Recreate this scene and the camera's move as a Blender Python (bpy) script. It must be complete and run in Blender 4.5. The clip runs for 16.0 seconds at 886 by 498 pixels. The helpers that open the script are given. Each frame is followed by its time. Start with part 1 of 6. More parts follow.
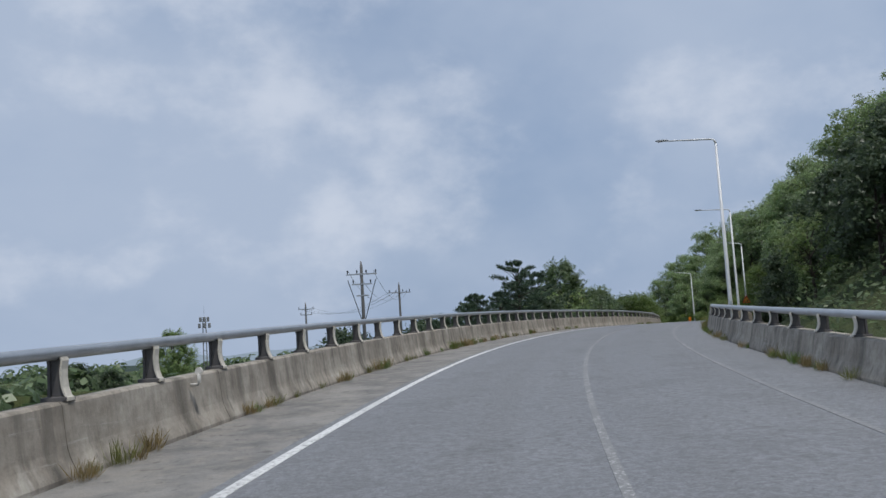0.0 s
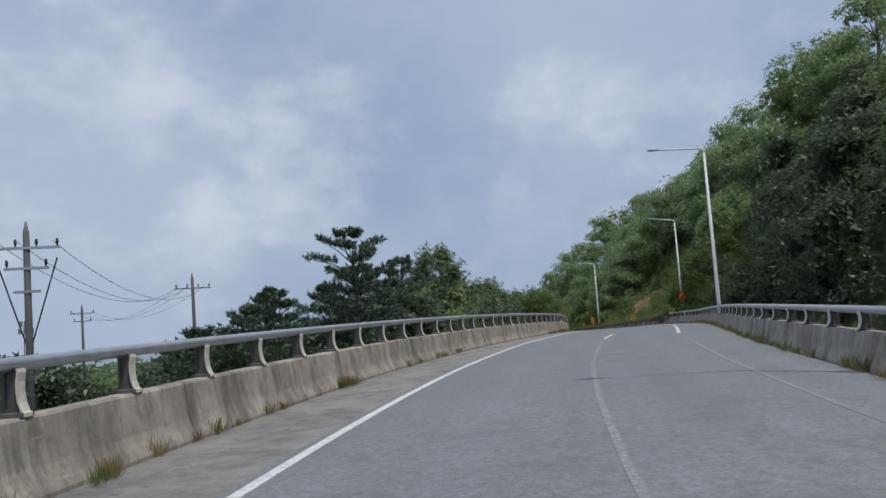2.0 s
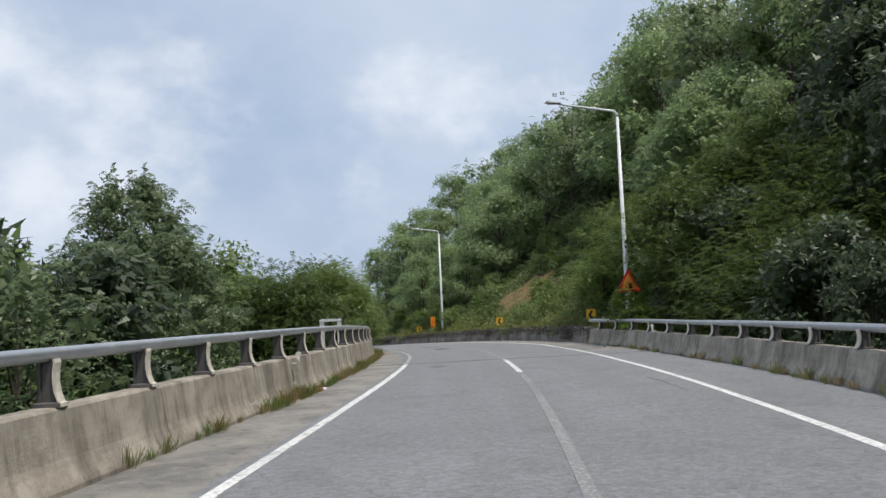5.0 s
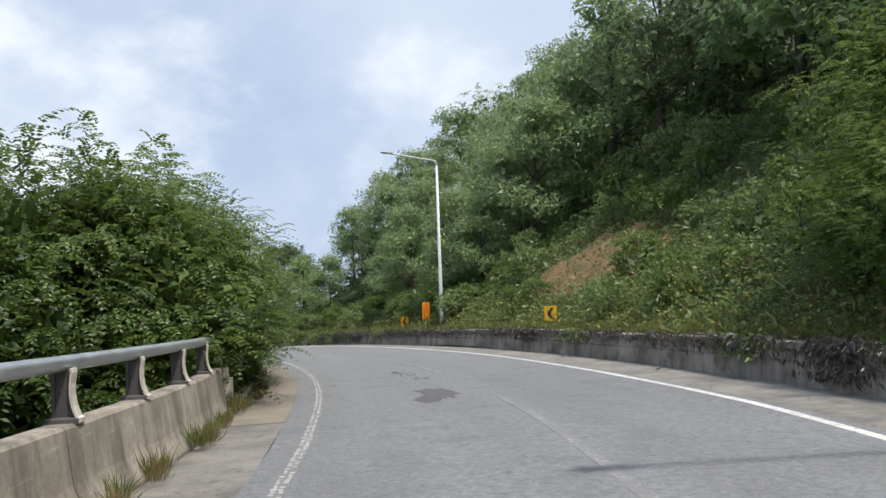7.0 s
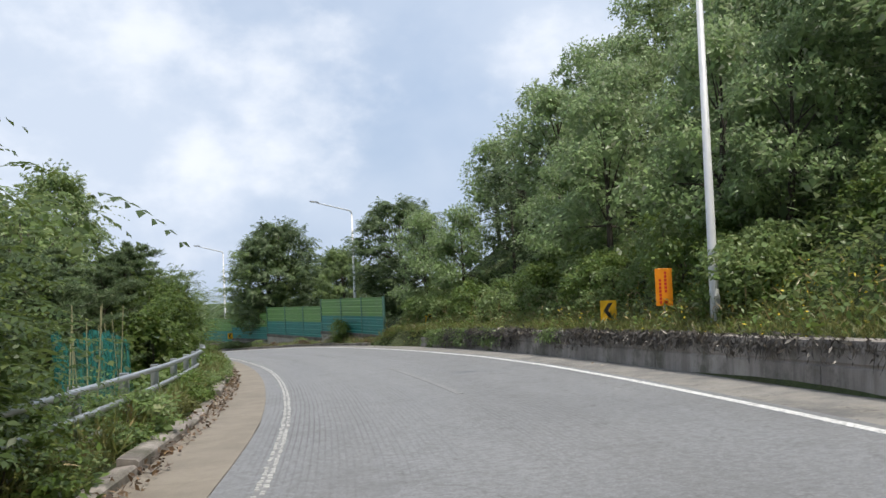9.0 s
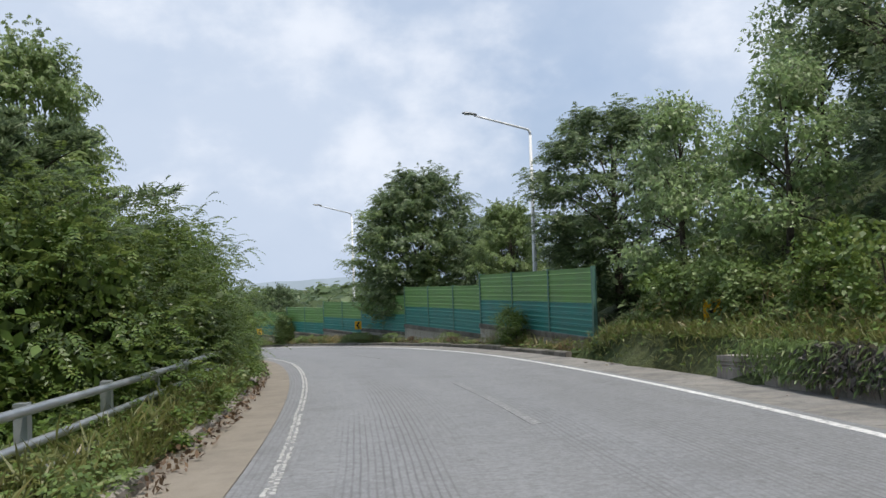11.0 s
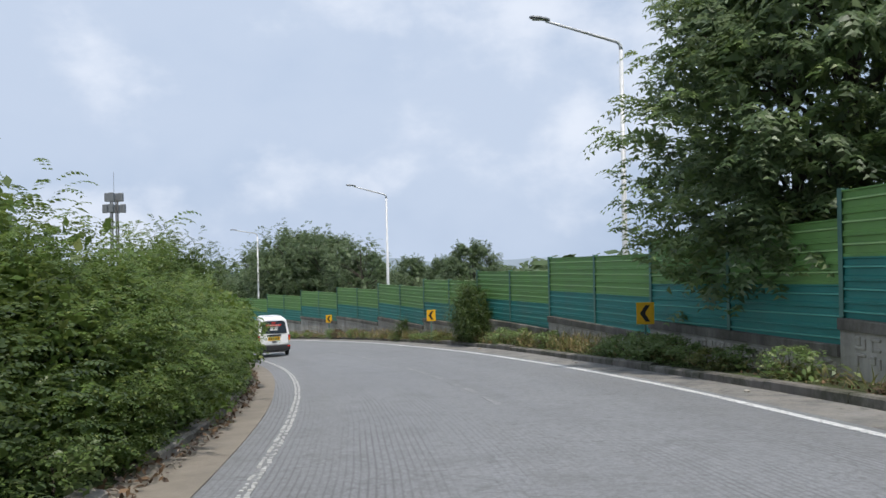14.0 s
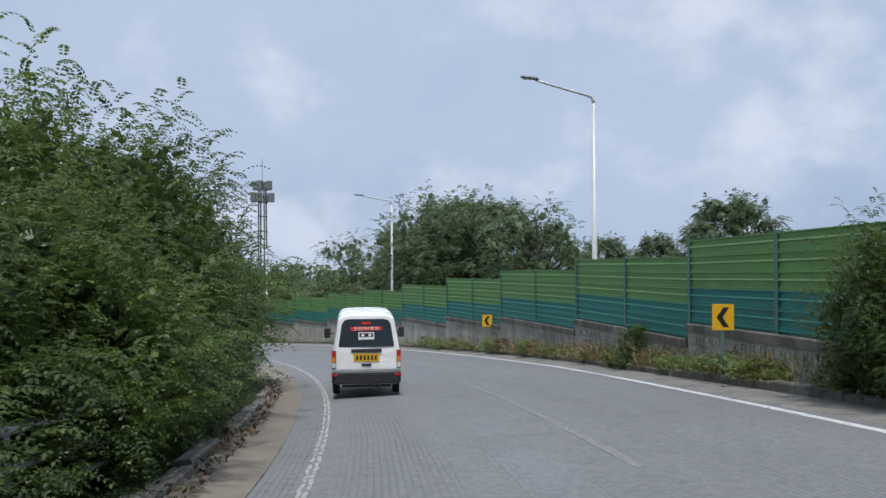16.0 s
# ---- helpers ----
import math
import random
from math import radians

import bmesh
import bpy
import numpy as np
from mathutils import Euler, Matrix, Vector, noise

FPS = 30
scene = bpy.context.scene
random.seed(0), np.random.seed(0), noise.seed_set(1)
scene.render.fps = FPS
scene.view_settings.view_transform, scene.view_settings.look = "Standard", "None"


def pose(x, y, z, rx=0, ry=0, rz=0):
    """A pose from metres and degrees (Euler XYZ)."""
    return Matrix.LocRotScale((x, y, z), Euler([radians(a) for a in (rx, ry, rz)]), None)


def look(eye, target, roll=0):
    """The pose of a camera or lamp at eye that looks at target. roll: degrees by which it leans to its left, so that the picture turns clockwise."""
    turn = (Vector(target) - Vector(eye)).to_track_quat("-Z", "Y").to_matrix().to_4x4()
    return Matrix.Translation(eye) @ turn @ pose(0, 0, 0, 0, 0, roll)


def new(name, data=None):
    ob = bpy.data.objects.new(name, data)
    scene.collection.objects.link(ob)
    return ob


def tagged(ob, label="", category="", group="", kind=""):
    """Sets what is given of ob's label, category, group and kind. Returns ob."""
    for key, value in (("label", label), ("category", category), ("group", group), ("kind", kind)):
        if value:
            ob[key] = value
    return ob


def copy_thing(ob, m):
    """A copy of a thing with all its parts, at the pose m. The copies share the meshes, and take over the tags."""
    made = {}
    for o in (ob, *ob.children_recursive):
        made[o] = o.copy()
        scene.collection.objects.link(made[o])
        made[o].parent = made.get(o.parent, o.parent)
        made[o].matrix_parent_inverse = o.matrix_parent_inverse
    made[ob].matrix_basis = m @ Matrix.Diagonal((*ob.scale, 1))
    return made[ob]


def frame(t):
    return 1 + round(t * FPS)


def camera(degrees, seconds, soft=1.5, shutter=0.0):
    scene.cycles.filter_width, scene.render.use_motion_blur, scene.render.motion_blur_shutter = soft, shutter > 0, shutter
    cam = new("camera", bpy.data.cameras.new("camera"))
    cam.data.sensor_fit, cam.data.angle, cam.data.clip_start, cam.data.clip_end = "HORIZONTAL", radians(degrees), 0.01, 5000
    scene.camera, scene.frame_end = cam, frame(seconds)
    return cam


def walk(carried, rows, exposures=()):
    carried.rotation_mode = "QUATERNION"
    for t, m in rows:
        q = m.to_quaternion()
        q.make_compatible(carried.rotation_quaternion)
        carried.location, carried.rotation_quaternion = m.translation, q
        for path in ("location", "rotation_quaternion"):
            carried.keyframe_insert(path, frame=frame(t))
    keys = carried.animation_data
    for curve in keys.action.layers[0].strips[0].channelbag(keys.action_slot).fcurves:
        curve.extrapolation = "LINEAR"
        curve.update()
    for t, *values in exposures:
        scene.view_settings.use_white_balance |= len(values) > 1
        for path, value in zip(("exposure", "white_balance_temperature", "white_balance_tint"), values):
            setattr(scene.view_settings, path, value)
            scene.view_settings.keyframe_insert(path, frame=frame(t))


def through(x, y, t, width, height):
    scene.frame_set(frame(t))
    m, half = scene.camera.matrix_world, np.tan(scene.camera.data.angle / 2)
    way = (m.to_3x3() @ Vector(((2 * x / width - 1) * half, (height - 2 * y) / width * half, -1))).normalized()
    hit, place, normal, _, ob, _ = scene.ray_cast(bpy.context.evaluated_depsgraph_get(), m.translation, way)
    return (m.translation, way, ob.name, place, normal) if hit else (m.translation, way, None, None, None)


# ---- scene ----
cam = camera(57.0, 16.0)
EXPO = [(0.0, -0.15, 6400, 10), (3.0, -0.08, 6550, 10), (5.5, 0.42, 6900, 10), (6.5, 0.52, 6900, 10), (7.0, 0.55, 6900, 10), (8.0, 0.68, 6850, 10), (9.0, 0.53, 6950, 10), (9.5, 0.4, 6950, 10), (10.0, 0.35, 6900, 10), (12.5, 0.48, 6750, 10), (13.5, 0.32, 6650, 10), (14.5, 0.3, 6650, 10), (15.5, 0.03, 6450, 10), (16.0, 0.08, 6350, 10)]
PATH = [
    (0, (0.000, -0.000, 1.580), (0.118, 9.957, 2.501), -3.51),
    (0.5, (0.839, 7.466, 1.812), (1.284, 17.413, 2.737), -3.59),
    (1, (1.946, 14.894, 1.980), (2.765, 24.821, 2.862), -3.85),
    (1.5, (3.315, 22.130, 2.050), (4.516, 32.022, 2.889), -4.09),
    (2, (4.827, 29.290, 2.171), (6.411, 39.131, 2.970), -4.20),
    (2.5, (6.840, 36.346, 2.297), (8.759, 46.133, 3.030), -4.26),
    (3, (9.051, 43.472, 2.320), (11.289, 53.194, 3.017), -3.89),
    (3.2, (10.009, 46.291, 2.313), (12.374, 55.983, 3.005), -3.73),
    (5.3, (21.558, 75.192, 2.071), (25.027, 84.556, 2.609), -2.53),
    (5.5, (22.545, 77.795, 2.014), (26.078, 87.136, 2.528), -2.45),
    (6, (24.941, 84.189, 1.844), (28.542, 93.505, 2.330), -2.06),
    (6.5, (27.142, 90.585, 1.721), (30.650, 99.940, 2.144), -1.77),
    (7, (29.147, 96.907, 1.545), (32.463, 106.335, 1.908), -1.98),
    (7.5, (30.959, 102.991, 1.334), (34.115, 112.475, 1.619), -2.23),
    (8, (32.412, 108.844, 1.075), (35.156, 118.457, 1.336), -2.13),
    (8.5, (33.550, 114.489, 0.784), (35.751, 124.241, 1.033), -2.23),
    (9, (34.283, 119.964, 0.527), (35.920, 129.826, 0.769), -2.50),
    (9.5, (34.766, 125.495, 0.216), (35.824, 135.435, 0.470), -2.49),
    (10, (34.874, 130.823, -0.077), (35.419, 140.806, 0.149), -2.20),
    (10.2, (34.926, 132.972, -0.183), (35.262, 142.964, 0.030), -2.34),
    (12.3, (32.622, 156.787, -1.500), (31.532, 166.727, -1.489), -0.61),
    (12.5, (32.232, 159.038, -1.665), (30.974, 168.959, -1.669), -0.68),
    (13, (31.137, 164.660, -2.104), (29.355, 174.500, -2.105), -0.61),
    (13.5, (29.696, 170.347, -2.544), (27.389, 180.078, -2.555), -0.75),
    (14, (28.029, 175.953, -2.994), (25.157, 185.532, -3.020), -1.18),
    (14.5, (26.067, 181.275, -3.432), (22.684, 190.685, -3.443), -1.38),
    (15, (23.791, 186.569, -3.922), (19.923, 195.791, -3.902), -1.21),
    (15.5, (21.301, 191.781, -4.460), (16.957, 200.788, -4.408), -0.95),
    (16, (18.555, 196.715, -5.049), (13.867, 205.548, -4.977), -0.32),
]
walk(cam, [(t, look(eye, target, roll)) for t, eye, target, roll in PATH], EXPO)

# ---- light ----
SUN_EL, SUN_AZ = 67.0, 150.0   # degrees; azimuth clockwise from +y
world = bpy.data.worlds.new("sky")
scene.world = world
world.use_nodes = True
wn, wl = world.node_tree.nodes, world.node_tree.links
wn.clear()
w_out = wn.new("ShaderNodeOutputWorld")
w_bg = wn.new("ShaderNodeBackground")
w_sky = wn.new("ShaderNodeTexSky")
w_sky.sky_type, w_sky.sun_disc = "NISHITA", False
w_sky.sun_elevation, w_sky.sun_rotation = radians(SUN_EL), radians(SUN_AZ)
w_sky.air_density, w_sky.dust_density, w_sky.ozone_density = 1.0, 3.0, 1.5
w_tc = wn.new("ShaderNodeTexCoord")
w_up = wn.new("ShaderNodeVectorMath"); w_up.operation = "MAXIMUM"; w_up.inputs[1].default_value = (-1, -1, 0.02)   # the haze goes on under the horizon
wl.new(w_tc.outputs["Generated"], w_up.inputs[0])
wl.new(w_up.outputs[0], w_sky.inputs["Vector"])
# the cloud layer: soft heaps, a little flattened
w_div = wn.new("ShaderNodeMapping")
w_div.inputs["Scale"].default_value = (1.0, 1.0, 1.45)
wl.new(w_tc.outputs["Generated"], w_div.inputs[0])


def sky_noise(scale, detail, rough, lo, hi, shift):
    n = wn.new("ShaderNodeTexNoise")
    n.inputs["Scale"].default_value, n.inputs["Detail"].default_value, n.inputs["Roughness"].default_value = scale, detail, rough
    mp = wn.new("ShaderNodeMapping"); mp.inputs["Location"].default_value = shift
    wl.new(w_div.outputs[0], mp.inputs[0]); wl.new(mp.outputs[0], n.inputs["Vector"])
    r = wn.new("ShaderNodeMapRange"); r.interpolation_type = "SMOOTHSTEP"
    r.inputs["From Min"].default_value, r.inputs["From Max"].default_value = lo, hi
    wl.new(n.outputs["Fac"], r.inputs["Value"])
    return r.outputs[0]


w_gain = wn.new("ShaderNodeVectorMath"); w_gain.operation = "SCALE"; w_gain.inputs["Scale"].default_value = 0.095
wl.new(w_sky.outputs[0], w_gain.inputs[0])


def sky_mix(a, b, fac, top):
    m = wn.new("ShaderNodeMix"); m.data_type = "RGBA"
    k = wn.new("ShaderNodeMath"); k.operation = "MULTIPLY"; k.inputs[1].default_value = top
    wl.new(fac, k.inputs[0]); wl.new(k.outputs[0], m.inputs["Factor"])
    if isinstance(a, tuple): m.inputs["A"].default_value = a
    else: wl.new(a, m.inputs["A"])
    m.inputs["B"].default_value = b
    return m.outputs["Result"]


veil = sky_mix(w_gain.outputs[0], (0.31, 0.42, 0.61, 1), sky_noise(0.9, 3, 0.5, -0.3, 0.55, (3.1, 0.4, 0)), 0.9)
haze = sky_mix(veil, (0.47, 0.555, 0.70, 1), sky_noise(1.7, 6, 0.52, 0.30, 0.60, (1.3, 4.4, 0.2)), 0.9)
puff = sky_mix(haze, (0.80, 0.84, 0.92, 1), sky_noise(4.2, 8, 0.55, 0.50, 0.70, (0.7, 2.3, 0.5)), 0.50)
wl.new(puff, w_bg.inputs["Color"])
w_bg.inputs["Strength"].default_value = 1.0
wl.new(w_bg.outputs[0], w_out.inputs[0])
sun = new("sun", bpy.data.lights.new("sun", "SUN"))
sun.data.energy, sun.data.angle, sun.data.color = 2.95, radians(1.5), (1.0, 0.96, 0.905)
_az, _el = radians(SUN_AZ), radians(SUN_EL)
sun.matrix_world = look((40 * math.sin(_az), 40 * math.cos(_az), 60), (40 * math.sin(_az) - math.sin(_az) * math.cos(_el), 40 * math.cos(_az) - math.cos(_az) * math.cos(_el), 60 - math.sin(_el)))


# ---- materials ----
class Nodes:
    """A material's node tree with short calls."""

    def __init__(self, name):
        self.m = bpy.data.materials.new(name)
        self.m.use_nodes = True
        self.n, self.l = self.m.node_tree.nodes, self.m.node_tree.links
        self.b = self.n["Principled BSDF"]
        self.out = self.n["Material Output"]

    def coord(self, kind="Object", scale=(1, 1, 1)):
        c = self.n.new("ShaderNodeTexCoord")
        mp = self.n.new("ShaderNodeMapping")
        mp.inputs["Scale"].default_value = scale
        self.l.new(c.outputs[kind], mp.inputs[0])
        return mp.outputs[0]

    def noise(self, vec, scale, detail=4, rough=0.55, lo=0.0, hi=1.0):
        t = self.n.new("ShaderNodeTexNoise")
        t.inputs["Scale"].default_value, t.inputs["Detail"].default_value, t.inputs["Roughness"].default_value = scale, detail, rough
        self.l.new(vec, t.inputs["Vector"])
        return self.ramp(t.outputs["Fac"], lo, hi)

    def ramp(self, v, lo, hi, to=(0, 1)):
        r = self.n.new("ShaderNodeMapRange")
        r.inputs["From Min"].default_value, r.inputs["From Max"].default_value = lo, hi
        r.inputs["To Min"].default_value, r.inputs["To Max"].default_value = to
        self.l.new(v, r.inputs["Value"])
        return r.outputs[0]

    def mix(self, fac, a, b, how="MIX"):
        m = self.n.new("ShaderNodeMix")
        m.data_type, m.blend_type = "RGBA", how
        for key, v in (("Factor", fac), ("A", a), ("B", b)):
            if isinstance(v, (int, float)):
                m.inputs[key].default_value = v
            elif isinstance(v, tuple):
                m.inputs[key].default_value = (*v, 1)
            else:
                self.l.new(v, m.inputs[key])
        return m.outputs["Result"]

    def math(self, op, a, b=0.0):
        m = self.n.new("ShaderNodeMath")
        m.operation = op
        for k, v in enumerate((a, b)):
            if isinstance(v, (int, float)):
                m.inputs[k].default_value = v
            else:
                self.l.new(v, m.inputs[k])
        return m.outputs[0]

    def random(self):
        return self.n.new("ShaderNodeObjectInfo").outputs["Random"]

    def island(self):
        return self.n.new("ShaderNodeNewGeometry").outputs["Random Per Island"]

    def done(self, color, rough=0.8, metal=0.0, bump=None, depth=0.01, spec=0.3):
        if isinstance(color, tuple):
            self.b.inputs["Base Color"].default_value = (*color, 1)
        else:
            self.l.new(color, self.b.inputs["Base Color"])
        if isinstance(rough, (int, float)):
            self.b.inputs["Roughness"].default_value = rough
        else:
            self.l.new(rough, self.b.inputs["Roughness"])
        self.b.inputs["Metallic"].default_value = metal
        self.b.inputs["Specular IOR Level"].default_value = spec
        if bump is not None:
            bp = self.n.new("ShaderNodeBump")
            bp.inputs["Distance"].default_value, bp.inputs["Strength"].default_value = depth, 0.8
            self.l.new(bump, bp.inputs["Height"])
            self.l.new(bp.outputs[0], self.b.inputs["Normal"])
        return self.m


def m_asphalt():
    k = Nodes("asphalt")
    v = k.coord()
    fine = k.noise(v, 42, 3, 0.75, 0.35, 0.65)
    mid = k.noise(v, 11, 4, 0.7, 0.4, 0.62)
    patch = k.noise(v, 0.35, 6, 0.62, 0.35, 0.65)
    spots = k.noise(v, 5, 6, 0.7, 0.60, 0.70)
    tracks = k.noise(k.coord("UV", (1.1, 0.035, 1)), 1.0, 3, 0.55, 0.35, 0.65)
    cell = k.n.new("ShaderNodeTexVoronoi")
    cell.feature = "DISTANCE_TO_EDGE"
    cell.inputs["Scale"].default_value = 0.33
    warp = k.n.new("ShaderNodeTexNoise")
    warp.inputs["Scale"].default_value, warp.inputs["Detail"].default_value = 1.3, 5
    k.l.new(v, warp.inputs["Vector"])
    vv = k.n.new("ShaderNodeVectorMath"); vv.operation = "MULTIPLY_ADD"
    k.l.new(warp.outputs["Color"], vv.inputs[0]); vv.inputs[1].default_value = (1.6, 1.6, 1.6); k.l.new(v, vv.inputs[2])
    k.l.new(vv.outputs[0], cell.inputs["Vector"])
    crack = k.math("MULTIPLY", k.ramp(cell.outputs["Distance"], 0.010, 0.0), k.noise(v, 0.16, 3, 0.5, 0.50, 0.62))
    c = k.mix(patch, (0.140, 0.148, 0.164), (0.193, 0.203, 0.222))
    c = k.mix(k.math("MULTIPLY", tracks, 0.45), c, (0.115, 0.117, 0.121))
    c = k.mix(k.math("MULTIPLY", fine, 0.55), c, (0.33, 0.335, 0.34))
    c = k.mix(k.math("MULTIPLY", mid, 0.42), c, (0.085, 0.085, 0.088))
    c = k.mix(k.math("MULTIPLY", spots, 0.55), c, (0.06, 0.06, 0.062))
    c = k.mix(k.math("MULTIPLY", k.noise(v, 0.9, 7, 0.72, 0.52, 0.66), 0.35), c, (0.105, 0.106, 0.11))
    c = k.mix(k.math("MULTIPLY", crack, 0.35), c, (0.05, 0.05, 0.05))
    # saw-cut grooves along the lane on the steep stretch
    uvn = k.n.new("ShaderNodeTexCoord")
    sep = k.n.new("ShaderNodeSeparateXYZ")
    k.l.new(uvn.outputs["UV"], sep.inputs[0])
    wob = k.noise(k.coord("UV", (0.2, 0.10, 1)), 1.0, 2, 0.5, 0.0, 1.0)
    saw = k.math("ABSOLUTE", k.math("SUBTRACT", k.math("FRACT", k.math("ADD", k.math("MULTIPLY", sep.outputs["X"], 13.0), k.math("MULTIPLY", wob, 3.0))), 0.5))
    groove = k.math("MULTIPLY", k.ramp(saw, 0.22, 0.06), k.ramp(sep.outputs["Y"], 131.0, 136.0))
    groove = k.math("MULTIPLY", groove, k.noise(k.coord("UV", (0.9, 0.05, 1)), 1.0, 4, 0.6, 0.40, 0.62))
    groove = k.math("MULTIPLY", groove, k.noise(k.coord("UV", (9.0, 0.7, 1)), 1.0, 3, 0.7, 0.25, 0.50))
    c = k.mix(k.ramp(sep.outputs["Y"], 104.0, 150.0, (0.0, 0.11)), c, (0.42, 0.42, 0.41))
    c = k.mix(k.math("MULTIPLY", groove, 0.45), c, (0.075, 0.075, 0.078))
    return k.done(c, k.ramp(patch, 0, 1, (0.68, 0.85)), bump=k.math("ADD", fine, mid), depth=0.004)


def m_shoulder():
    k = Nodes("shoulder_asphalt")
    v = k.coord()
    fine = k.noise(v, 45, 4, 0.75, 0.35, 0.65)
    patch = k.noise(v, 0.8, 7, 0.68, 0.38, 0.62)
    dust = k.noise(v, 2.6, 7, 0.75, 0.46, 0.66)
    spall = k.noise(v, 4.5, 6, 0.7, 0.58, 0.66)
    c = k.mix(patch, (0.155, 0.152, 0.148), (0.30, 0.286, 0.264))
    c = k.mix(k.math("MULTIPLY", dust, 0.6), c, (0.37, 0.335, 0.285))
    c = k.mix(k.math("MULTIPLY", spall, 0.6), c, (0.07, 0.067, 0.063))
    c = k.mix(k.math("MULTIPLY", fine, 0.4), c, (0.11, 0.11, 0.11))
    return k.done(c, 0.88, bump=k.math("SUBTRACT", fine, spall), depth=0.006)


def m_concrete(name, lo, hi, dark, streak=1.0, moss=0.0):
    """Weathered cast concrete: mottled, with dark streaks that run down."""
    k = Nodes(name)
    v = k.coord()
    vs = k.coord(scale=(1, 1, 0.12))
    grain = k.noise(v, 35, 5, 0.7, 0.25, 0.75)
    patch = k.noise(v, 0.8, 6, 0.6, 0.3, 0.7)
    runs = k.noise(vs, 1.9, 8, 0.72, 0.42, 0.68)
    c = k.mix(patch, lo, hi)
    c = k.mix(k.math("MULTIPLY", runs, 0.8 * streak), c, dark)
    c = k.mix(k.math("MULTIPLY", grain, 0.25), c, tuple(0.6 * x for x in lo))
    if moss:
        c = k.mix(k.math("MULTIPLY", k.noise(v, 1.1, 8, 0.74, 0.47, 0.60), moss), c, (0.05, 0.055, 0.03))
    return k.done(c, 0.9, bump=k.math("ADD", grain, runs), depth=0.006)


def m_barrier():
    """Pale cast concrete with broad dark runs from its top and light scrapes."""
    k = Nodes("barrier_concrete")
    v = k.coord()
    grain = k.noise(v, 30, 5, 0.75, 0.25, 0.75)
    patch = k.noise(v, 0.9, 6, 0.65, 0.3, 0.7)
    broad = k.noise(k.coord(scale=(1, 1, 0.10)), 1.5, 5, 0.62, 0.47, 0.66)
    runs = k.noise(k.coord(scale=(1, 1, 0.05)), 6.5, 4, 0.6, 0.52, 0.70)
    drips = k.noise(k.coord(scale=(1, 1, 0.09)), 1.1, 4, 0.6, 0.655, 0.69)
    scuff = k.math("MULTIPLY", k.noise(k.coord(scale=(0.5, 0.5, 7.0)), 1.6, 6, 0.7, 0.60, 0.72), k.noise(v, 0.35, 2, 0.5, 0.48, 0.6))
    blotch = k.noise(v, 3.2, 7, 0.72, 0.44, 0.64)
    c = k.mix(patch, (0.285, 0.25, 0.205), (0.51, 0.468, 0.40))
    c = k.mix(k.math("MULTIPLY", blotch, 0.45), c, (0.13, 0.115, 0.095))
    c = k.mix(k.math("MULTIPLY", broad, 0.72), c, (0.085, 0.076, 0.064))
    c = k.mix(k.math("MULTIPLY", runs, 0.55), c, (0.075, 0.07, 0.062))
    c = k.mix(k.math("MULTIPLY", drips, 0.6), c, (0.52, 0.49, 0.43))
    c = k.mix(k.math("MULTIPLY", scuff, 0.6), c, (0.56, 0.54, 0.50))
    c = k.mix(k.math("MULTIPLY", grain, 0.28), c, (0.15, 0.135, 0.11))
    return k.done(c, 0.9, bump=k.math("ADD", grain, broad), depth=0.006)


def m_plain(name, color, rough=0.5, metal=0.0, vary=0.12, scale=3.0, spec=0.4):
    """Painted or coated metal or plastic, slightly uneven and dusty."""
    k = Nodes(name)
    v = k.coord()
    n1 = k.noise(v, scale, 5, 0.6, 0.3, 0.7)
    n2 = k.noise(v, scale * 14, 3, 0.6, 0.3, 0.7)
    c = k.mix(n1, tuple(x * (1 - vary) for x in color), tuple(min(1, x * (1 + vary)) for x in color))
    c = k.mix(k.math("MULTIPLY", n2, vary), c, tuple(x * 0.6 for x in color))
    return k.done(c, k.ramp(n1, 0, 1, (max(0.05, rough - 0.08), min(1, rough + 0.1))), metal, spec=spec)


def m_line():
    k = Nodes("road_paint")
    v = k.coord()
    worn = k.math("MAXIMUM", k.noise(v, 14, 6, 0.75, 0.49, 0.61), k.math("MULTIPLY", k.noise(v, 7, 5, 0.75, 0.50, 0.58), k.noise(v, 0.22, 2, 0.5, 0.50, 0.60)))
    big = k.noise(v, 0.6, 3, 0.5, 0.3, 0.7)
    c = k.mix(big, (0.56, 0.56, 0.55), (0.70, 0.70, 0.69))
    return k.done(k.mix(k.math("MULTIPLY", worn, 0.8), c, (0.22, 0.22, 0.22)), 0.7)


def m_worn_line():
    k = Nodes("worn_road_paint")
    v = k.coord()
    worn = k.noise(v, 16, 6, 0.8, 0.34, 0.48)
    big = k.noise(v, 0.5, 4, 0.6, 0.35, 0.6)
    return k.done(k.mix(k.math("MAXIMUM", worn, big), (0.52, 0.52, 0.51), (0.19, 0.193, 0.197)), 0.8)


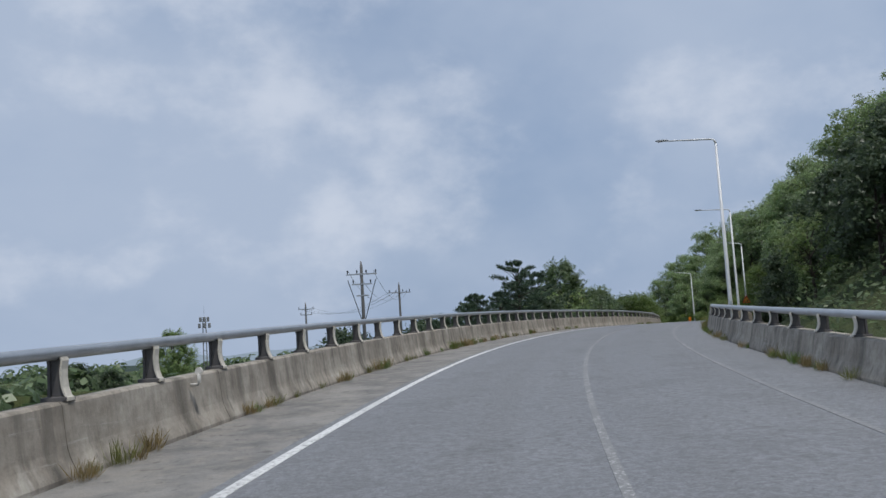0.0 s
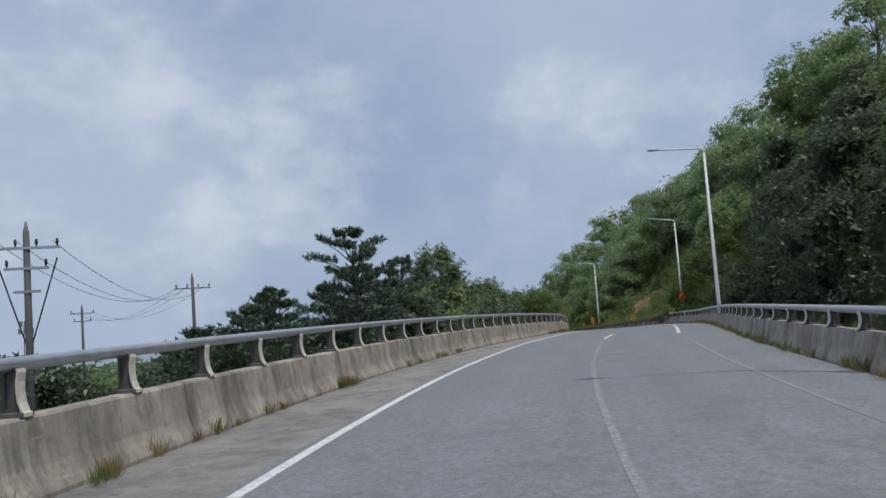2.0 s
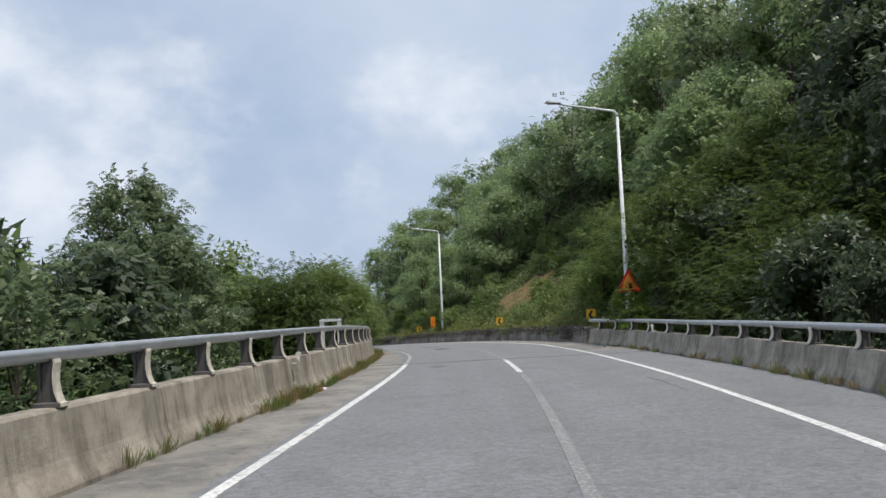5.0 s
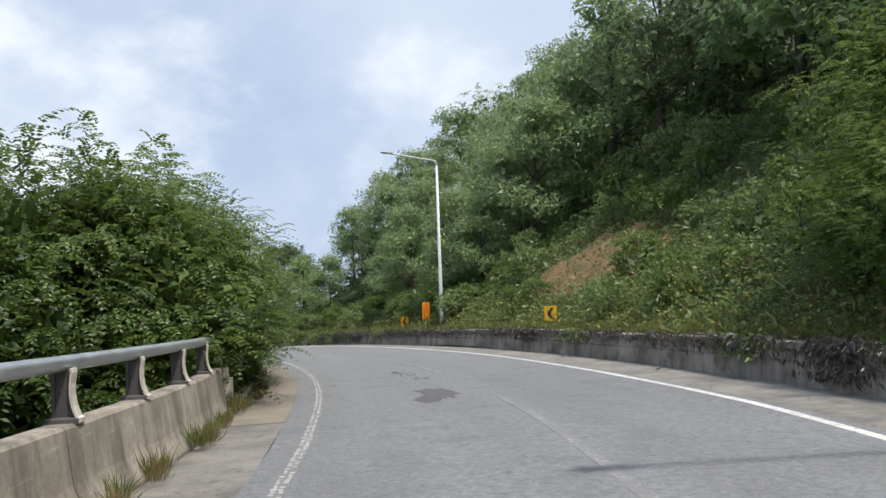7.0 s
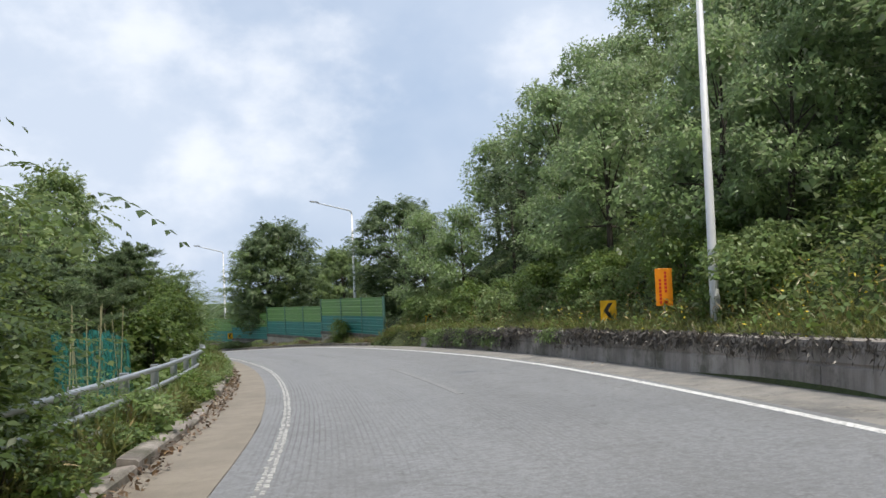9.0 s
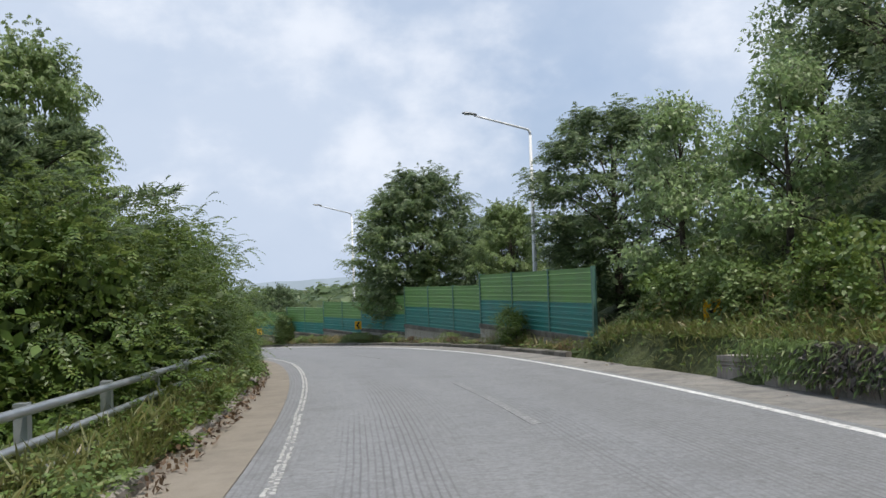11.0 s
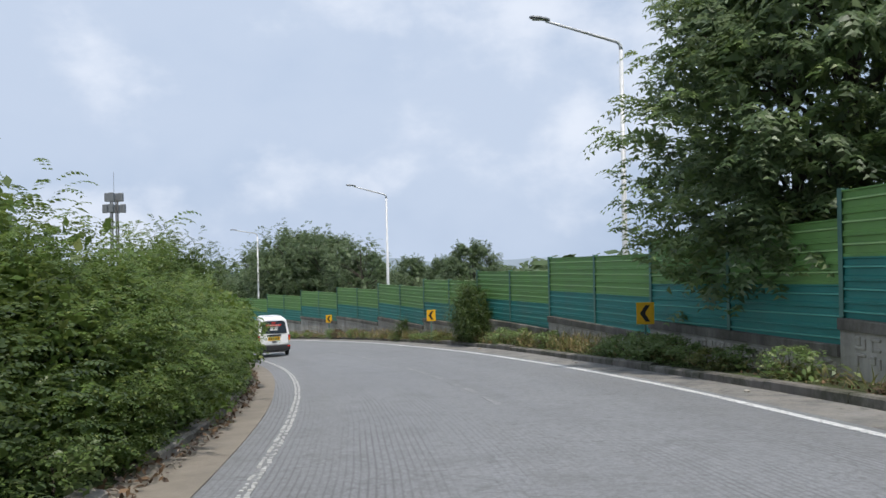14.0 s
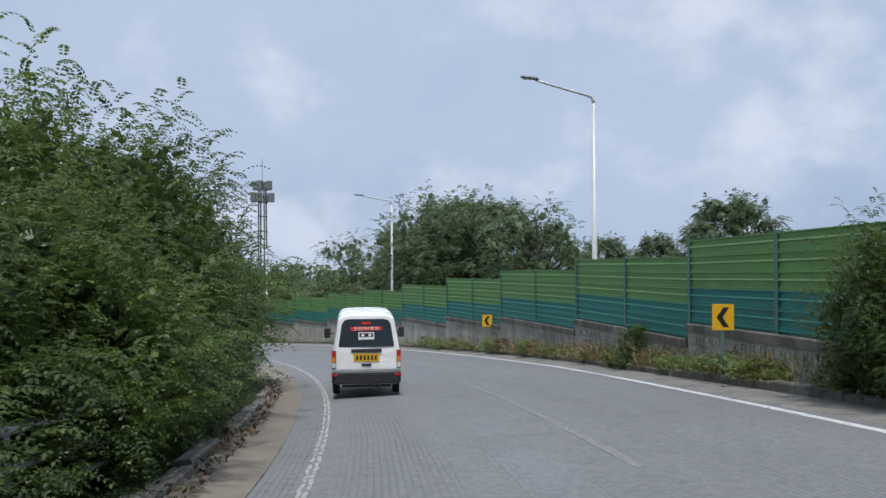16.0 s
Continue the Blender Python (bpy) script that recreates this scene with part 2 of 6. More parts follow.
def m_leaf(name, lo, hi, tip, through=0.42):
    """Leaves: each one with its own tint, some light coming through."""
    k = Nodes(name)
    r = k.island()
    c = k.mix(r, lo, hi)
    c = k.mix(k.ramp(r, 0.86, 1.0), c, tip)
    c = k.mix(k.ramp(k.random(), 0, 1, (0.0, 0.4)), c, tuple(0.75 * a + 0.25 * b for a, b in zip(lo, tip)))
    k.done(c, 0.45, spec=0.5)
    tr = k.n.new("ShaderNodeBsdfTranslucent")
    k.l.new(k.mix(0.4, c, tip), tr.inputs["Color"])
    ms = k.n.new("ShaderNodeMixShader")
    ms.inputs[0].default_value = through
    k.l.new(k.b.outputs[0], ms.inputs[1]); k.l.new(tr.outputs[0], ms.inputs[2])
    k.l.new(ms.outputs[0], k.out.inputs[0])
    return k.m


def m_bark():
    k = Nodes("bark")
    v = k.coord(scale=(1, 1, 0.25))
    n = k.noise(v, 14, 6, 0.7, 0.3, 0.7)
    return k.done(k.mix(n, (0.035, 0.028, 0.022), (0.13, 0.11, 0.09)), 0.95, bump=n, depth=0.03)


def m_ground():
    k = Nodes("earth_and_grass")
    v = k.coord()
    a = k.noise(v, 0.35, 6, 0.65, 0.4, 0.6)
    b = k.noise(v, 6, 5, 0.7, 0.35, 0.65)
    c = k.mix(b, (0.034, 0.056, 0.018), (0.075, 0.105, 0.036))
    c = k.mix(k.math("MULTIPLY", a, 0.3), c, (0.10, 0.08, 0.045))
    return k.done(c, 0.95, bump=b, depth=0.08)


def m_soil():
    k = Nodes("bare_soil")
    v = k.coord()
    a = k.noise(v, 1.2, 6, 0.7, 0.35, 0.65)
    b = k.noise(v, 12, 5, 0.7, 0.35, 0.65)
    return k.done(k.mix(a, (0.22, 0.13, 0.07), k.mix(b, (0.36, 0.24, 0.13), (0.28, 0.19, 0.10))), 0.95, bump=b, depth=0.05)


ASPHALT, SHOULDER, LINE, WORN_LINE = m_asphalt(), m_shoulder(), m_line(), m_worn_line()
BARRIER = m_barrier()
GUTTER = m_concrete("gutter_concrete", (0.22, 0.195, 0.165), (0.30, 0.265, 0.22), (0.12, 0.105, 0.085), 0.5)
WALLC = m_concrete("wall_concrete", (0.25, 0.225, 0.205), (0.47, 0.43, 0.395), (0.06, 0.05, 0.046), 0.8, 0.6)
BLOCKS = m_concrete("block_concrete", (0.38, 0.352, 0.30), (0.56, 0.525, 0.455), (0.09, 0.08, 0.068), 0.6, 0.22)
COPING = m_concrete("coping_concrete", (0.12, 0.108, 0.092), (0.27, 0.25, 0.215), (0.04, 0.036, 0.032), 1.0, 0.5)
KERB = m_concrete("kerb_concrete", (0.145, 0.132, 0.115), (0.265, 0.245, 0.215), (0.045, 0.04, 0.035), 0.9, 0.7)
GALV = m_plain("galvanised_steel", (0.46, 0.48, 0.50), 0.42, 0.75, 0.15)
CASTING = m_plain("cast_post_brown", (0.095, 0.09, 0.088), 0.7, 0.1, 0.3)
FLANGE = m_plain("post_flange_cream", (0.60, 0.56, 0.48), 0.6, 0.1, 0.25, 7)
LAMP_PAINT = m_plain("lamp_white_paint", (0.62, 0.63, 0.64), 0.45, 0.1, 0.08)
LAMP_HEAD = m_plain("lamp_head_grey", (0.20, 0.21, 0.22), 0.5, 0.2, 0.1)
GREEN = m_plain("panel_leaf_green", (0.14, 0.285, 0.075), 0.5, 0.0, 0.14, 1.2)
TEAL = m_plain("panel_teal_green", (0.026, 0.20, 0.17), 0.5, 0.0, 0.16, 1.2)
POSTS = m_plain("fence_post_steel", (0.10, 0.21, 0.17), 0.5, 0.2, 0.15)
YELLOW = m_plain("sign_yellow", (0.75, 0.42, 0.015), 0.45, 0.0, 0.12, 5)
ORANGE = m_plain("sign_orange", (0.80, 0.26, 0.01), 0.45, 0.0, 0.10, 5)
FADED = m_plain("sign_faded_orange", (0.66, 0.27, 0.04), 0.6, 0.0, 0.45, 4)
RED = m_plain("sign_red", (0.55, 0.03, 0.02), 0.45, 0.0, 0.2, 5)
BLACK = m_plain("black_coat", (0.015, 0.015, 0.016), 0.5, 0.0, 0.2, 5)
RUBBER = m_plain("tyre_rubber", (0.02, 0.02, 0.021), 0.85, 0.0, 0.3, 9)
VAN_WHITE = m_plain("van_white_paint", (0.86, 0.865, 0.87), 0.25, 0.0, 0.03, 2, 0.5)
VAN_BLACK = m_plain("bumper_plastic", (0.03, 0.03, 0.032), 0.55, 0.0, 0.2, 4)
GLASS = m_plain("tinted_glass", (0.035, 0.045, 0.06), 0.06, 0.0, 0.1, 2, 0.6)
LENS_RED = m_plain("tail_lens_red", (0.55, 0.015, 0.01), 0.2, 0.0, 0.1, 9)
LENS_AMBER = m_plain("tail_lens_amber", (0.75, 0.22, 0.02), 0.2, 0.0, 0.1, 9)
LENS_CLEAR = m_plain("tail_lens_clear", (0.65, 0.65, 0.62), 0.2, 0.0, 0.1, 9)
PLATE = m_plain("plate_yellow", (0.72, 0.42, 0.02), 0.4, 0.0, 0.06, 9)
STICKER_RED = m_plain("sticker_red", (0.62, 0.03, 0.02), 0.5, 0.0, 0.06, 9)
STICKER_WHITE = m_plain("sticker_white", (0.75, 0.75, 0.74), 0.5, 0.0, 0.05, 9)
POLE_CONC = m_concrete("pole_concrete", (0.17, 0.165, 0.16), (0.24, 0.235, 0.23), (0.1, 0.1, 0.095), 0.5)
WIRE = m_plain("cable_black", (0.02, 0.02, 0.02), 0.6)


def m_net():
    """Fine netting: half open, with light coming through."""
    k = Nodes("teal_netting")
    c = k.mix(k.noise(k.coord(), 5, 4, 0.6, 0.3, 0.7), (0.03, 0.22, 0.19), (0.07, 0.36, 0.32))
    k.done(c, 0.8)
    tl, op = k.n.new("ShaderNodeBsdfTranslucent"), k.n.new("ShaderNodeBsdfTransparent")
    k.l.new(c, tl.inputs["Color"])
    m1, m2 = k.n.new("ShaderNodeMixShader"), k.n.new("ShaderNodeMixShader")
    m1.inputs[0].default_value = 0.4
    k.l.new(k.b.outputs[0], m1.inputs[1]); k.l.new(tl.outputs[0], m1.inputs[2])
    k.l.new(k.noise(k.coord(scale=(1, 1, 0.3)), 7, 3, 0.6, 0.25, 0.8), m2.inputs[0])
    k.l.new(m1.outputs[0], m2.inputs[1]); k.l.new(op.outputs[0], m2.inputs[2])
    k.l.new(m2.outputs[0], k.out.inputs[0])
    return k.m


NETTING = m_net()
BAMBOO = m_plain("bamboo_stake", (0.32, 0.30, 0.17), 0.7, 0.0, 0.2, 6)
PIPE = m_plain("drain_pipe_white", (0.6, 0.58, 0.53), 0.5, 0.0, 0.12, 6)
RIB_PAINT = m_plain("ribbed_paint", (0.45, 0.45, 0.44), 0.7, 0.0, 0.25, 8)
GROUND, SOIL, BARK = m_ground(), m_soil(), m_bark()
LEAF_DARK = m_leaf("leaf_dark", (0.051, 0.090, 0.034), (0.128, 0.192, 0.064), (0.300, 0.360, 0.218))
# Dark leaf tone; on the first hill stretch it carries painted-in shade.
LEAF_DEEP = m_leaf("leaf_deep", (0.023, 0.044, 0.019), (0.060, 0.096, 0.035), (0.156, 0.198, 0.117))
LEAF_MID = m_leaf("leaf_mid", (0.086, 0.150, 0.039), (0.198, 0.295, 0.083), (0.381, 0.420, 0.213))
LEAF_LIGHT = m_leaf("leaf_light", (0.067, 0.130, 0.024), (0.145, 0.230, 0.050), (0.255, 0.290, 0.085))
LEAF_PINE = m_leaf("leaf_pine", (0.030, 0.060, 0.034), (0.068, 0.112, 0.057), (0.105, 0.150, 0.084), 0.1)
LEAF_DRY = m_leaf("leaf_dry", (0.16, 0.13, 0.05), (0.30, 0.22, 0.10), (0.38, 0.27, 0.13), 0.2)
LEAF_SHRUB = m_leaf("leaf_shrub", (0.036, 0.071, 0.016), (0.085, 0.139, 0.032), (0.171, 0.214, 0.056))
LEAF_VINE = m_leaf("leaf_vine", (0.058, 0.122, 0.018), (0.138, 0.222, 0.036), (0.262, 0.305, 0.058))
# Brightened leaf tone: sunlight on the further slope is put into it.
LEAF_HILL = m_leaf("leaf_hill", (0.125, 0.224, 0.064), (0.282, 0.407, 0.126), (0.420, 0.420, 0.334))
LEAF_GRASS = m_leaf("leaf_grass", (0.10, 0.125, 0.030), (0.19, 0.205, 0.060), (0.30, 0.27, 0.11))
LITTER = m_leaf("dead_leaf", (0.05, 0.03, 0.018), (0.16, 0.10, 0.055), (0.24, 0.15, 0.08), 0.05)
DRY_VINE = m_leaf("dry_vine", (0.035, 0.03, 0.025), (0.095, 0.08, 0.065), (0.15, 0.13, 0.10), 0.05)
FLOWER = m_leaf("flower_yellow", (0.55, 0.40, 0.02), (0.7, 0.52, 0.03), (0.75, 0.6, 0.1), 0.2)
# Lighter copies of the panel paints: light caught by edges, put into colour.
GREEN_LIT_EDGE = m_plain("panel_lit_edge_green", (0.34, 0.52, 0.22), 0.5, 0.0, 0.12, 1.2)
TEAL_LIT_EDGE = m_plain("panel_lit_edge_teal", (0.12, 0.40, 0.32), 0.5, 0.0, 0.12, 1.2)


# Unlit backdrop colour that glows by itself, distance haze put into it.
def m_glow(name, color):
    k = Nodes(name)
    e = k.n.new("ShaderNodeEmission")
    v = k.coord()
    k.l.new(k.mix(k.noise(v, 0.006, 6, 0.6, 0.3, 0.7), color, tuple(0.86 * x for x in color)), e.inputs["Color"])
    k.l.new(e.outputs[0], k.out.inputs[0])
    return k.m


DISTANCE_NEAR, DISTANCE_FAR = m_glow("woods_haze_glow", (0.075, 0.105, 0.10)), m_glow("ridge_haze_glow", (0.33, 0.41, 0.50))
# the road's own line: heading and level every 10 m from -60 to 320 m
ORIGIN = (-0.561, -60.004)
HEADING = [4.54, 3.13, 1.32, -0.50, -2.31, -4.12, -5.91, -7.86, -10.71, -14.24, -17.45, -19.86, -21.34, -21.90, -21.50, -20.08, -17.54, -13.83, -9.12, -3.97, 0.97, 5.29, 9.12, 12.90, 17.19, 22.35, 27.46, 31.68, 35.68, 39.68, 43.68, 47.68, 51.68, 55.68, 59.68, 63.68, 67.68, 71.68, 75.68]
LEVEL = [-1.275, -1.059, -0.842, -0.625, -0.408, -0.192, 0.025, 0.253, 0.459, 0.617, 0.714, 0.747, 0.717, 0.627, 0.475, 0.261, -0.021, -0.372, -0.794, -1.278, -1.813, -2.388, -3.000, -3.658, -4.379, -5.189, -6.119, -7.087, -7.987, -8.887, -9.787, -10.687, -11.587, -12.487, -13.387, -14.287, -15.187, -16.087, -16.987]
S_TAB = [-60 + 10 * i for i in range(len(HEADING))]
SS = np.arange(-60.0, 320.1, 1.0)
HH = np.interp(SS, S_TAB, HEADING)
_hm = np.radians((HH[1:] + HH[:-1]) / 2)
XX = ORIGIN[0] + np.r_[0, np.cumsum(-np.sin(_hm))]
YY = ORIGIN[1] + np.r_[0, np.cumsum(np.cos(_hm))]
ZZ = np.convolve(np.r_[[LEVEL[0]] * 5, np.interp(SS, S_TAB, LEVEL), [LEVEL[-1]] * 5], np.ones(11) / 11, "valid")


def level(s):
    return float(np.interp(s, SS, ZZ))


def heading(s):
    return float(np.interp(s, SS, HH))


BANK_S, BANK_V = (-60, 98, 112, 150, 166, 192, 212, 320), (0, 0, 0.020, 0.020, 0.006, 0.006, 0.037, 0.037)


def bank(s, d):
    """The crossfall of the bends: the outer side of the road lies higher."""
    return np.interp(s, BANK_S, BANK_V) * np.clip(d, -3.0, 8.5)


def at(s, d, h=0.0):
    """The place s metres along the road, d to the right of its line and h over it."""
    a = radians(heading(s))
    h = h + float(bank(s, d))
    return Vector((float(np.interp(s, SS, XX)) + d * math.cos(a), float(np.interp(s, SS, YY)) + d * math.sin(a), level(s) + h))


def stand(s, d, h=0.0, turn=0.0, scale=1.0):
    """The pose of a thing that faces along the road at that place."""
    p = at(s, d, h)
    return pose(p.x, p.y, p.z, 0, 0, heading(s) + turn) @ Matrix.Scale(scale, 4)


def upright(s, d, h, turn=0.0):
    """A pose whose height counts from the road's middle line."""
    return stand(s, d, h - float(bank(s, d)), turn)


def table(*rows):
    a, b = [r[0] for r in rows], [r[1] for r in rows]
    return lambda s: float(np.interp(s, a, b))


d_left = table((-60, -2.85), (0, -2.85), (50, -2.92), (65, -2.85), (90, -1.85), (100, -1.40), (103, -1.28), (108.5, -1.02), (112.5, -0.93), (118, -0.84), (123, -0.78), (131, -0.79), (138, -0.82), (145, -0.87), (153, -0.91), (161, -1.05), (172, -1.0), (178, -0.95), (183, -1.04), (190, -1.1), (197, -1.08), (203, -1.0), (212, -0.87), (226, -0.86))
d_lane = table((-60, 0.64), (0, 0.64), (30, 0.68), (50, 0.5), (66, 0.58), (90, 1.5), (102, 1.94), (108, 2.10), (113, 2.28), (117, 2.36), (130, 2.31), (145, 2.26), (178, 2.24), (190, 2.28), (203, 2.45), (215, 2.60), (221, 2.68), (240, 2.85))
d_right = table((-60, 3.42), (0, 3.42), (50, 3.44), (66, 3.62), (90, 4.65), (100, 5.02), (109, 5.2), (113, 5.38), (122, 5.4), (130, 5.47), (137, 5.41), (145, 5.48), (155, 5.42), (166, 5.6), (178, 5.68), (184, 5.62), (190, 5.75), (196, 5.87), (203, 5.95), (214, 6.04), (221, 6.2), (229, 6.5), (250, 6.6))
d_lb = table((-60, -4.83), (0, -4.83), (50, -4.9), (66, -4.5), (92, -3.10), (98, -2.86), (103, -2.68), (109, -2.46), (114, -2.32), (119, -2.42), (320, -2.4))
d_rb = table((-60, 4.85), (0, 4.85), (35, 4.75), (55, 5.15), (80, 6.2), (94, 6.85), (106, 7.0), (110, 6.88), (114, 6.93), (132, 6.97), (138, 6.82), (150, 6.68), (161, 6.95), (175, 7.0), (182, 7.03), (193, 7.05), (200, 6.95), (210, 7.2), (217, 7.4), (224, 7.45), (232, 7.7), (240, 7.75))
d_gut = table((-60, -3.0), (60, -3.0), (100, -1.9), (110, -1.4), (115, -1.34), (120, -1.28), (133, -1.27), (138, -1.22), (145, -1.30), (154, -1.34), (178, -1.44), (188, -1.55), (202, -1.56), (213, -1.40), (226, -1.45))
d_fence = table((170, 8.4), (195, 8.6), (209, 8.4), (215, 8.15), (230, 8.1), (320, 8.1))


class MB:
    """Gathers corners and faces for one mesh."""

    def __init__(self):
        self.v, self.f, self.uv = [], [], []

    def add(self, verts, faces):
        o = len(self.v)
        self.v += [tuple(p) for p in verts]
        self.f += [tuple(o + i for i in q) for q in faces]
        return self

    def box(self, x0, x1, y0, y1, z0, z1, m=None, bevel=0.0):
        b = bevel
        if b:
            pts = []
            for z, k in ((z0, b), (z0 + b, 0), (z1 - b, 0), (z1, b)):
                pts += [(x0 + k, y0 + k, z), (x1 - k, y0 + k, z), (x1 - k, y1 - k, z), (x0 + k, y1 - k, z)]
            fs = [(3, 2, 1, 0), (12, 13, 14, 15)]
            for r in range(3):
                for i in range(4):
                    j = (i + 1) % 4
                    fs.append((4 * r + i, 4 * r + j, 4 * r + 4 + j, 4 * r + 4 + i))
        else:
            pts = [(x, y, z) for z in (z0, z1) for x, y in ((x0, y0), (x1, y0), (x1, y1), (x0, y1))]
            fs = [(3, 2, 1, 0), (4, 5, 6, 7), (0, 1, 5, 4), (1, 2, 6, 5), (2, 3, 7, 6), (3, 0, 4, 7)]
        if m is not None:
            pts = [m @ Vector(p) for p in pts]
        return self.add(pts, fs)

    def tube(self, pts, radii, n=8, cap=True):
        """A round bar through the points."""
        pts = [Vector(p) for p in pts]
        if isinstance(radii, (int, float)):
            radii = [radii] * len(pts)
        o = len(self.v)
        for i, (p, r) in enumerate(zip(pts, map(float, radii))):
            t = (pts[min(i + 1, len(pts) - 1)] - pts[max(i - 1, 0)]).normalized()
            a = t.cross(Vector((0, 0, 1)) if abs(t.z) < 0.95 else Vector((1, 0, 0))).normalized()
            b = a.cross(t)
            self.v += [tuple(p + r * (math.cos(2 * math.pi * k / n) * a + math.sin(2 * math.pi * k / n) * b)) for k in range(n)]
        for i in range(len(pts) - 1):
            for k in range(n):
                j = (k + 1) % n
                self.f.append((o + i * n + k, o + i * n + j, o + (i + 1) * n + j, o + (i + 1) * n + k))
        if cap:
            self.f.append(tuple(o + k for k in range(n))[::-1])
            self.f.append(tuple(o + (len(pts) - 1) * n + k for k in range(n)))
        return self

    def sweep(self, stations, profile, closed=True):
        """The outline profile(s), a list of (d, h), carried along the road through the stations; uv: (d, s)."""
        o, n = len(self.v), len(profile(stations[0]))
        for s in stations:
            self.v += [tuple(at(s, d, h)) for d, h in profile(s)]
            self.uv += [(d, s) for d, h in profile(s)]
        for i in range(len(stations) - 1):
            for k in range(n if closed else n - 1):
                j = (k + 1) % n
                self.f.append((o + i * n + k, o + i * n + j, o + (i + 1) * n + j, o + (i + 1) * n + k))
        if closed:
            self.f.append(tuple(o + k for k in range(n))[::-1])
            self.f.append(tuple(o + (len(stations) - 1) * n + k for k in range(n)))
        return self

    def mesh(self, name, material, smooth=False):
        me = bpy.data.meshes.new(name)
        me.from_pydata(self.v, [], self.f)
        if len(self.uv) == len(self.v):
            lay = me.uv_layers.new(name="UVMap")
            idx = np.empty(len(me.loops), dtype=np.int64)
            me.loops.foreach_get("vertex_index", idx)
            lay.data.foreach_set("uv", np.array(self.uv, dtype=np.float32)[idx].ravel())
        me.materials.append(material)
        if smooth:
            me.polygons.foreach_set("use_smooth", [True] * len(me.polygons))
        me.update()
        return me

    def made(self, name, material, parent=None, label="", smooth=False, m=None):
        ob = new(name, self.mesh(name, material, smooth))
        if parent is not None:
            ob.parent = parent
        if m is not None:
            ob.matrix_basis = m
        return tagged(ob, label)


def along(a, b, step=2.0):
    n = max(1, round((b - a) / step))
    return [a + (b - a) * i / n for i in range(n + 1)]


def fix_normals(ob):
    bm = bmesh.new()
    bm.from_mesh(ob.data)
    bmesh.ops.recalc_face_normals(bm, faces=bm.faces)
    bm.to_mesh(ob.data)
    bm.free()
    return ob


def structure(ob, label, category):
    return tagged(ob, label, category, kind="structure")


# road: carriageway, shoulders, gutter
def slab(name, left, right, a, b, mat, label, category, top=0.0, thick=0.3, step=2.0):
    ob = MB().sweep(along(a, b, step), lambda s: [(left(s), top), (right(s), top), (right(s), top - thick), (left(s), top - thick)]).made(name, mat)
    fix_normals(ob)
    return structure(ob, label, category)


slab("road", lambda s: d_gut(s) if s > 112 else d_left(s) - 0.2 - 0.21 * max(0.0, (s - 100) / 12), lambda s: d_right(s) + 0.25 if s > 104 else d_rb(s) + 0.1, -60, 318, ASPHALT, "grey worn asphalt carriageway of a two-lane ramp", "road")
slab("shoulder_left", lambda s: d_lb(s) - 0.05, lambda s: d_gut(s) if s > 112 else d_left(s) - 0.2 - 0.21 * max(0.0, (s - 100) / 12), -60, 114.6, SHOULDER, "dusty worn asphalt shoulder along the concrete barrier", "shoulder")
slab("shoulder_right", lambda s: d_right(s) + 0.25, lambda s: d_rb(s) + 0.1, 104, 318, SHOULDER, "dusty grey shoulder beside the wall", "shoulder")
slab("gutter", lambda s: d_lb(s) - 0.25, d_gut, 114.6, 318, GUTTER, "pale sandy concrete gutter strip at the road's edge", "gutter", top=0.012)


def stripe(name, where, a, b, width, mat, label, lift=0.006):
    ob = MB().sweep(along(a, b, 1.0), lambda s: [(where(s) - width / 2, lift), (where(s) + width / 2, lift), (where(s) + width / 2, -0.02), (where(s) - width / 2, -0.02)]).made(name, mat)
    fix_normals(ob)
    return structure(ob, label, "road marking")


stripe("edge_line_left", d_left, -40, 101.7, 0.14, LINE, "white painted edge line along the shoulder")
def ribbed_line(a, b):
    """Raised bars of thick paint, close together, some worn away."""
    rng, mb, s = random.Random(31), MB(), a
    while s < b:
        m = stand(s, d_left(s), 0.002)
        for x in (-0.042, 0.034):
            if rng.random() < 0.78:
                w, x1, y1 = 0.022 * rng.uniform(0.6, 1.25), x + rng.uniform(-0.01, 0.01), rng.uniform(-0.015, 0.015)
                mb.box(x1 - w, x1 + w, y1, y1 + 0.045 * rng.uniform(0.6, 1.3), 0.0, 0.009, m)
        s += 0.105
    return structure(mb.made("edge_line_ribbed", RIB_PAINT), "ribbed white edge line of close raised bars by the gutter", "road marking")


ribbed_line(102.0, 250.0)
stripe("edge_line_worn", d_left, 102.0, 300.0, 0.115, WORN_LINE, "worn faded base of the ribbed edge line", 0.004)
stripe("edge_line_right", d_right, 66, 318, 0.15, LINE, "white painted edge line along the wall side")
stripe("edge_line_right_worn", d_right, -40, 64, 0.09, WORN_LINE, "worn dotted edge line on the bridge")
for _a, _b, _m in ((-30, 62, WORN_LINE), (64.5, 70.5, LINE), (71, 94.9, WORN_LINE), (95.2, 101.4, LINE), (101.8, 116, WORN_LINE), (122, 128, WORN_LINE), (140, 149, WORN_LINE), (158, 165, WORN_LINE), (178, 187, WORN_LINE), (195, 208, WORN_LINE), (213, 226, WORN_LINE)):
    stripe("lane_line", d_lane, _a, _b, 0.14 if _m is LINE or _a > 66 else 0.10, _m, "white lane line" if _m is LINE else "worn faded white lane line")


slab("verge_right", lambda s: d_rb(s) + 0.1, lambda s: d_fence(s) - 0.06, 171.3, 300, GROUND, "narrow strip of weedy earth between kerb and wall", "verge", top=0.11, thick=0.6)
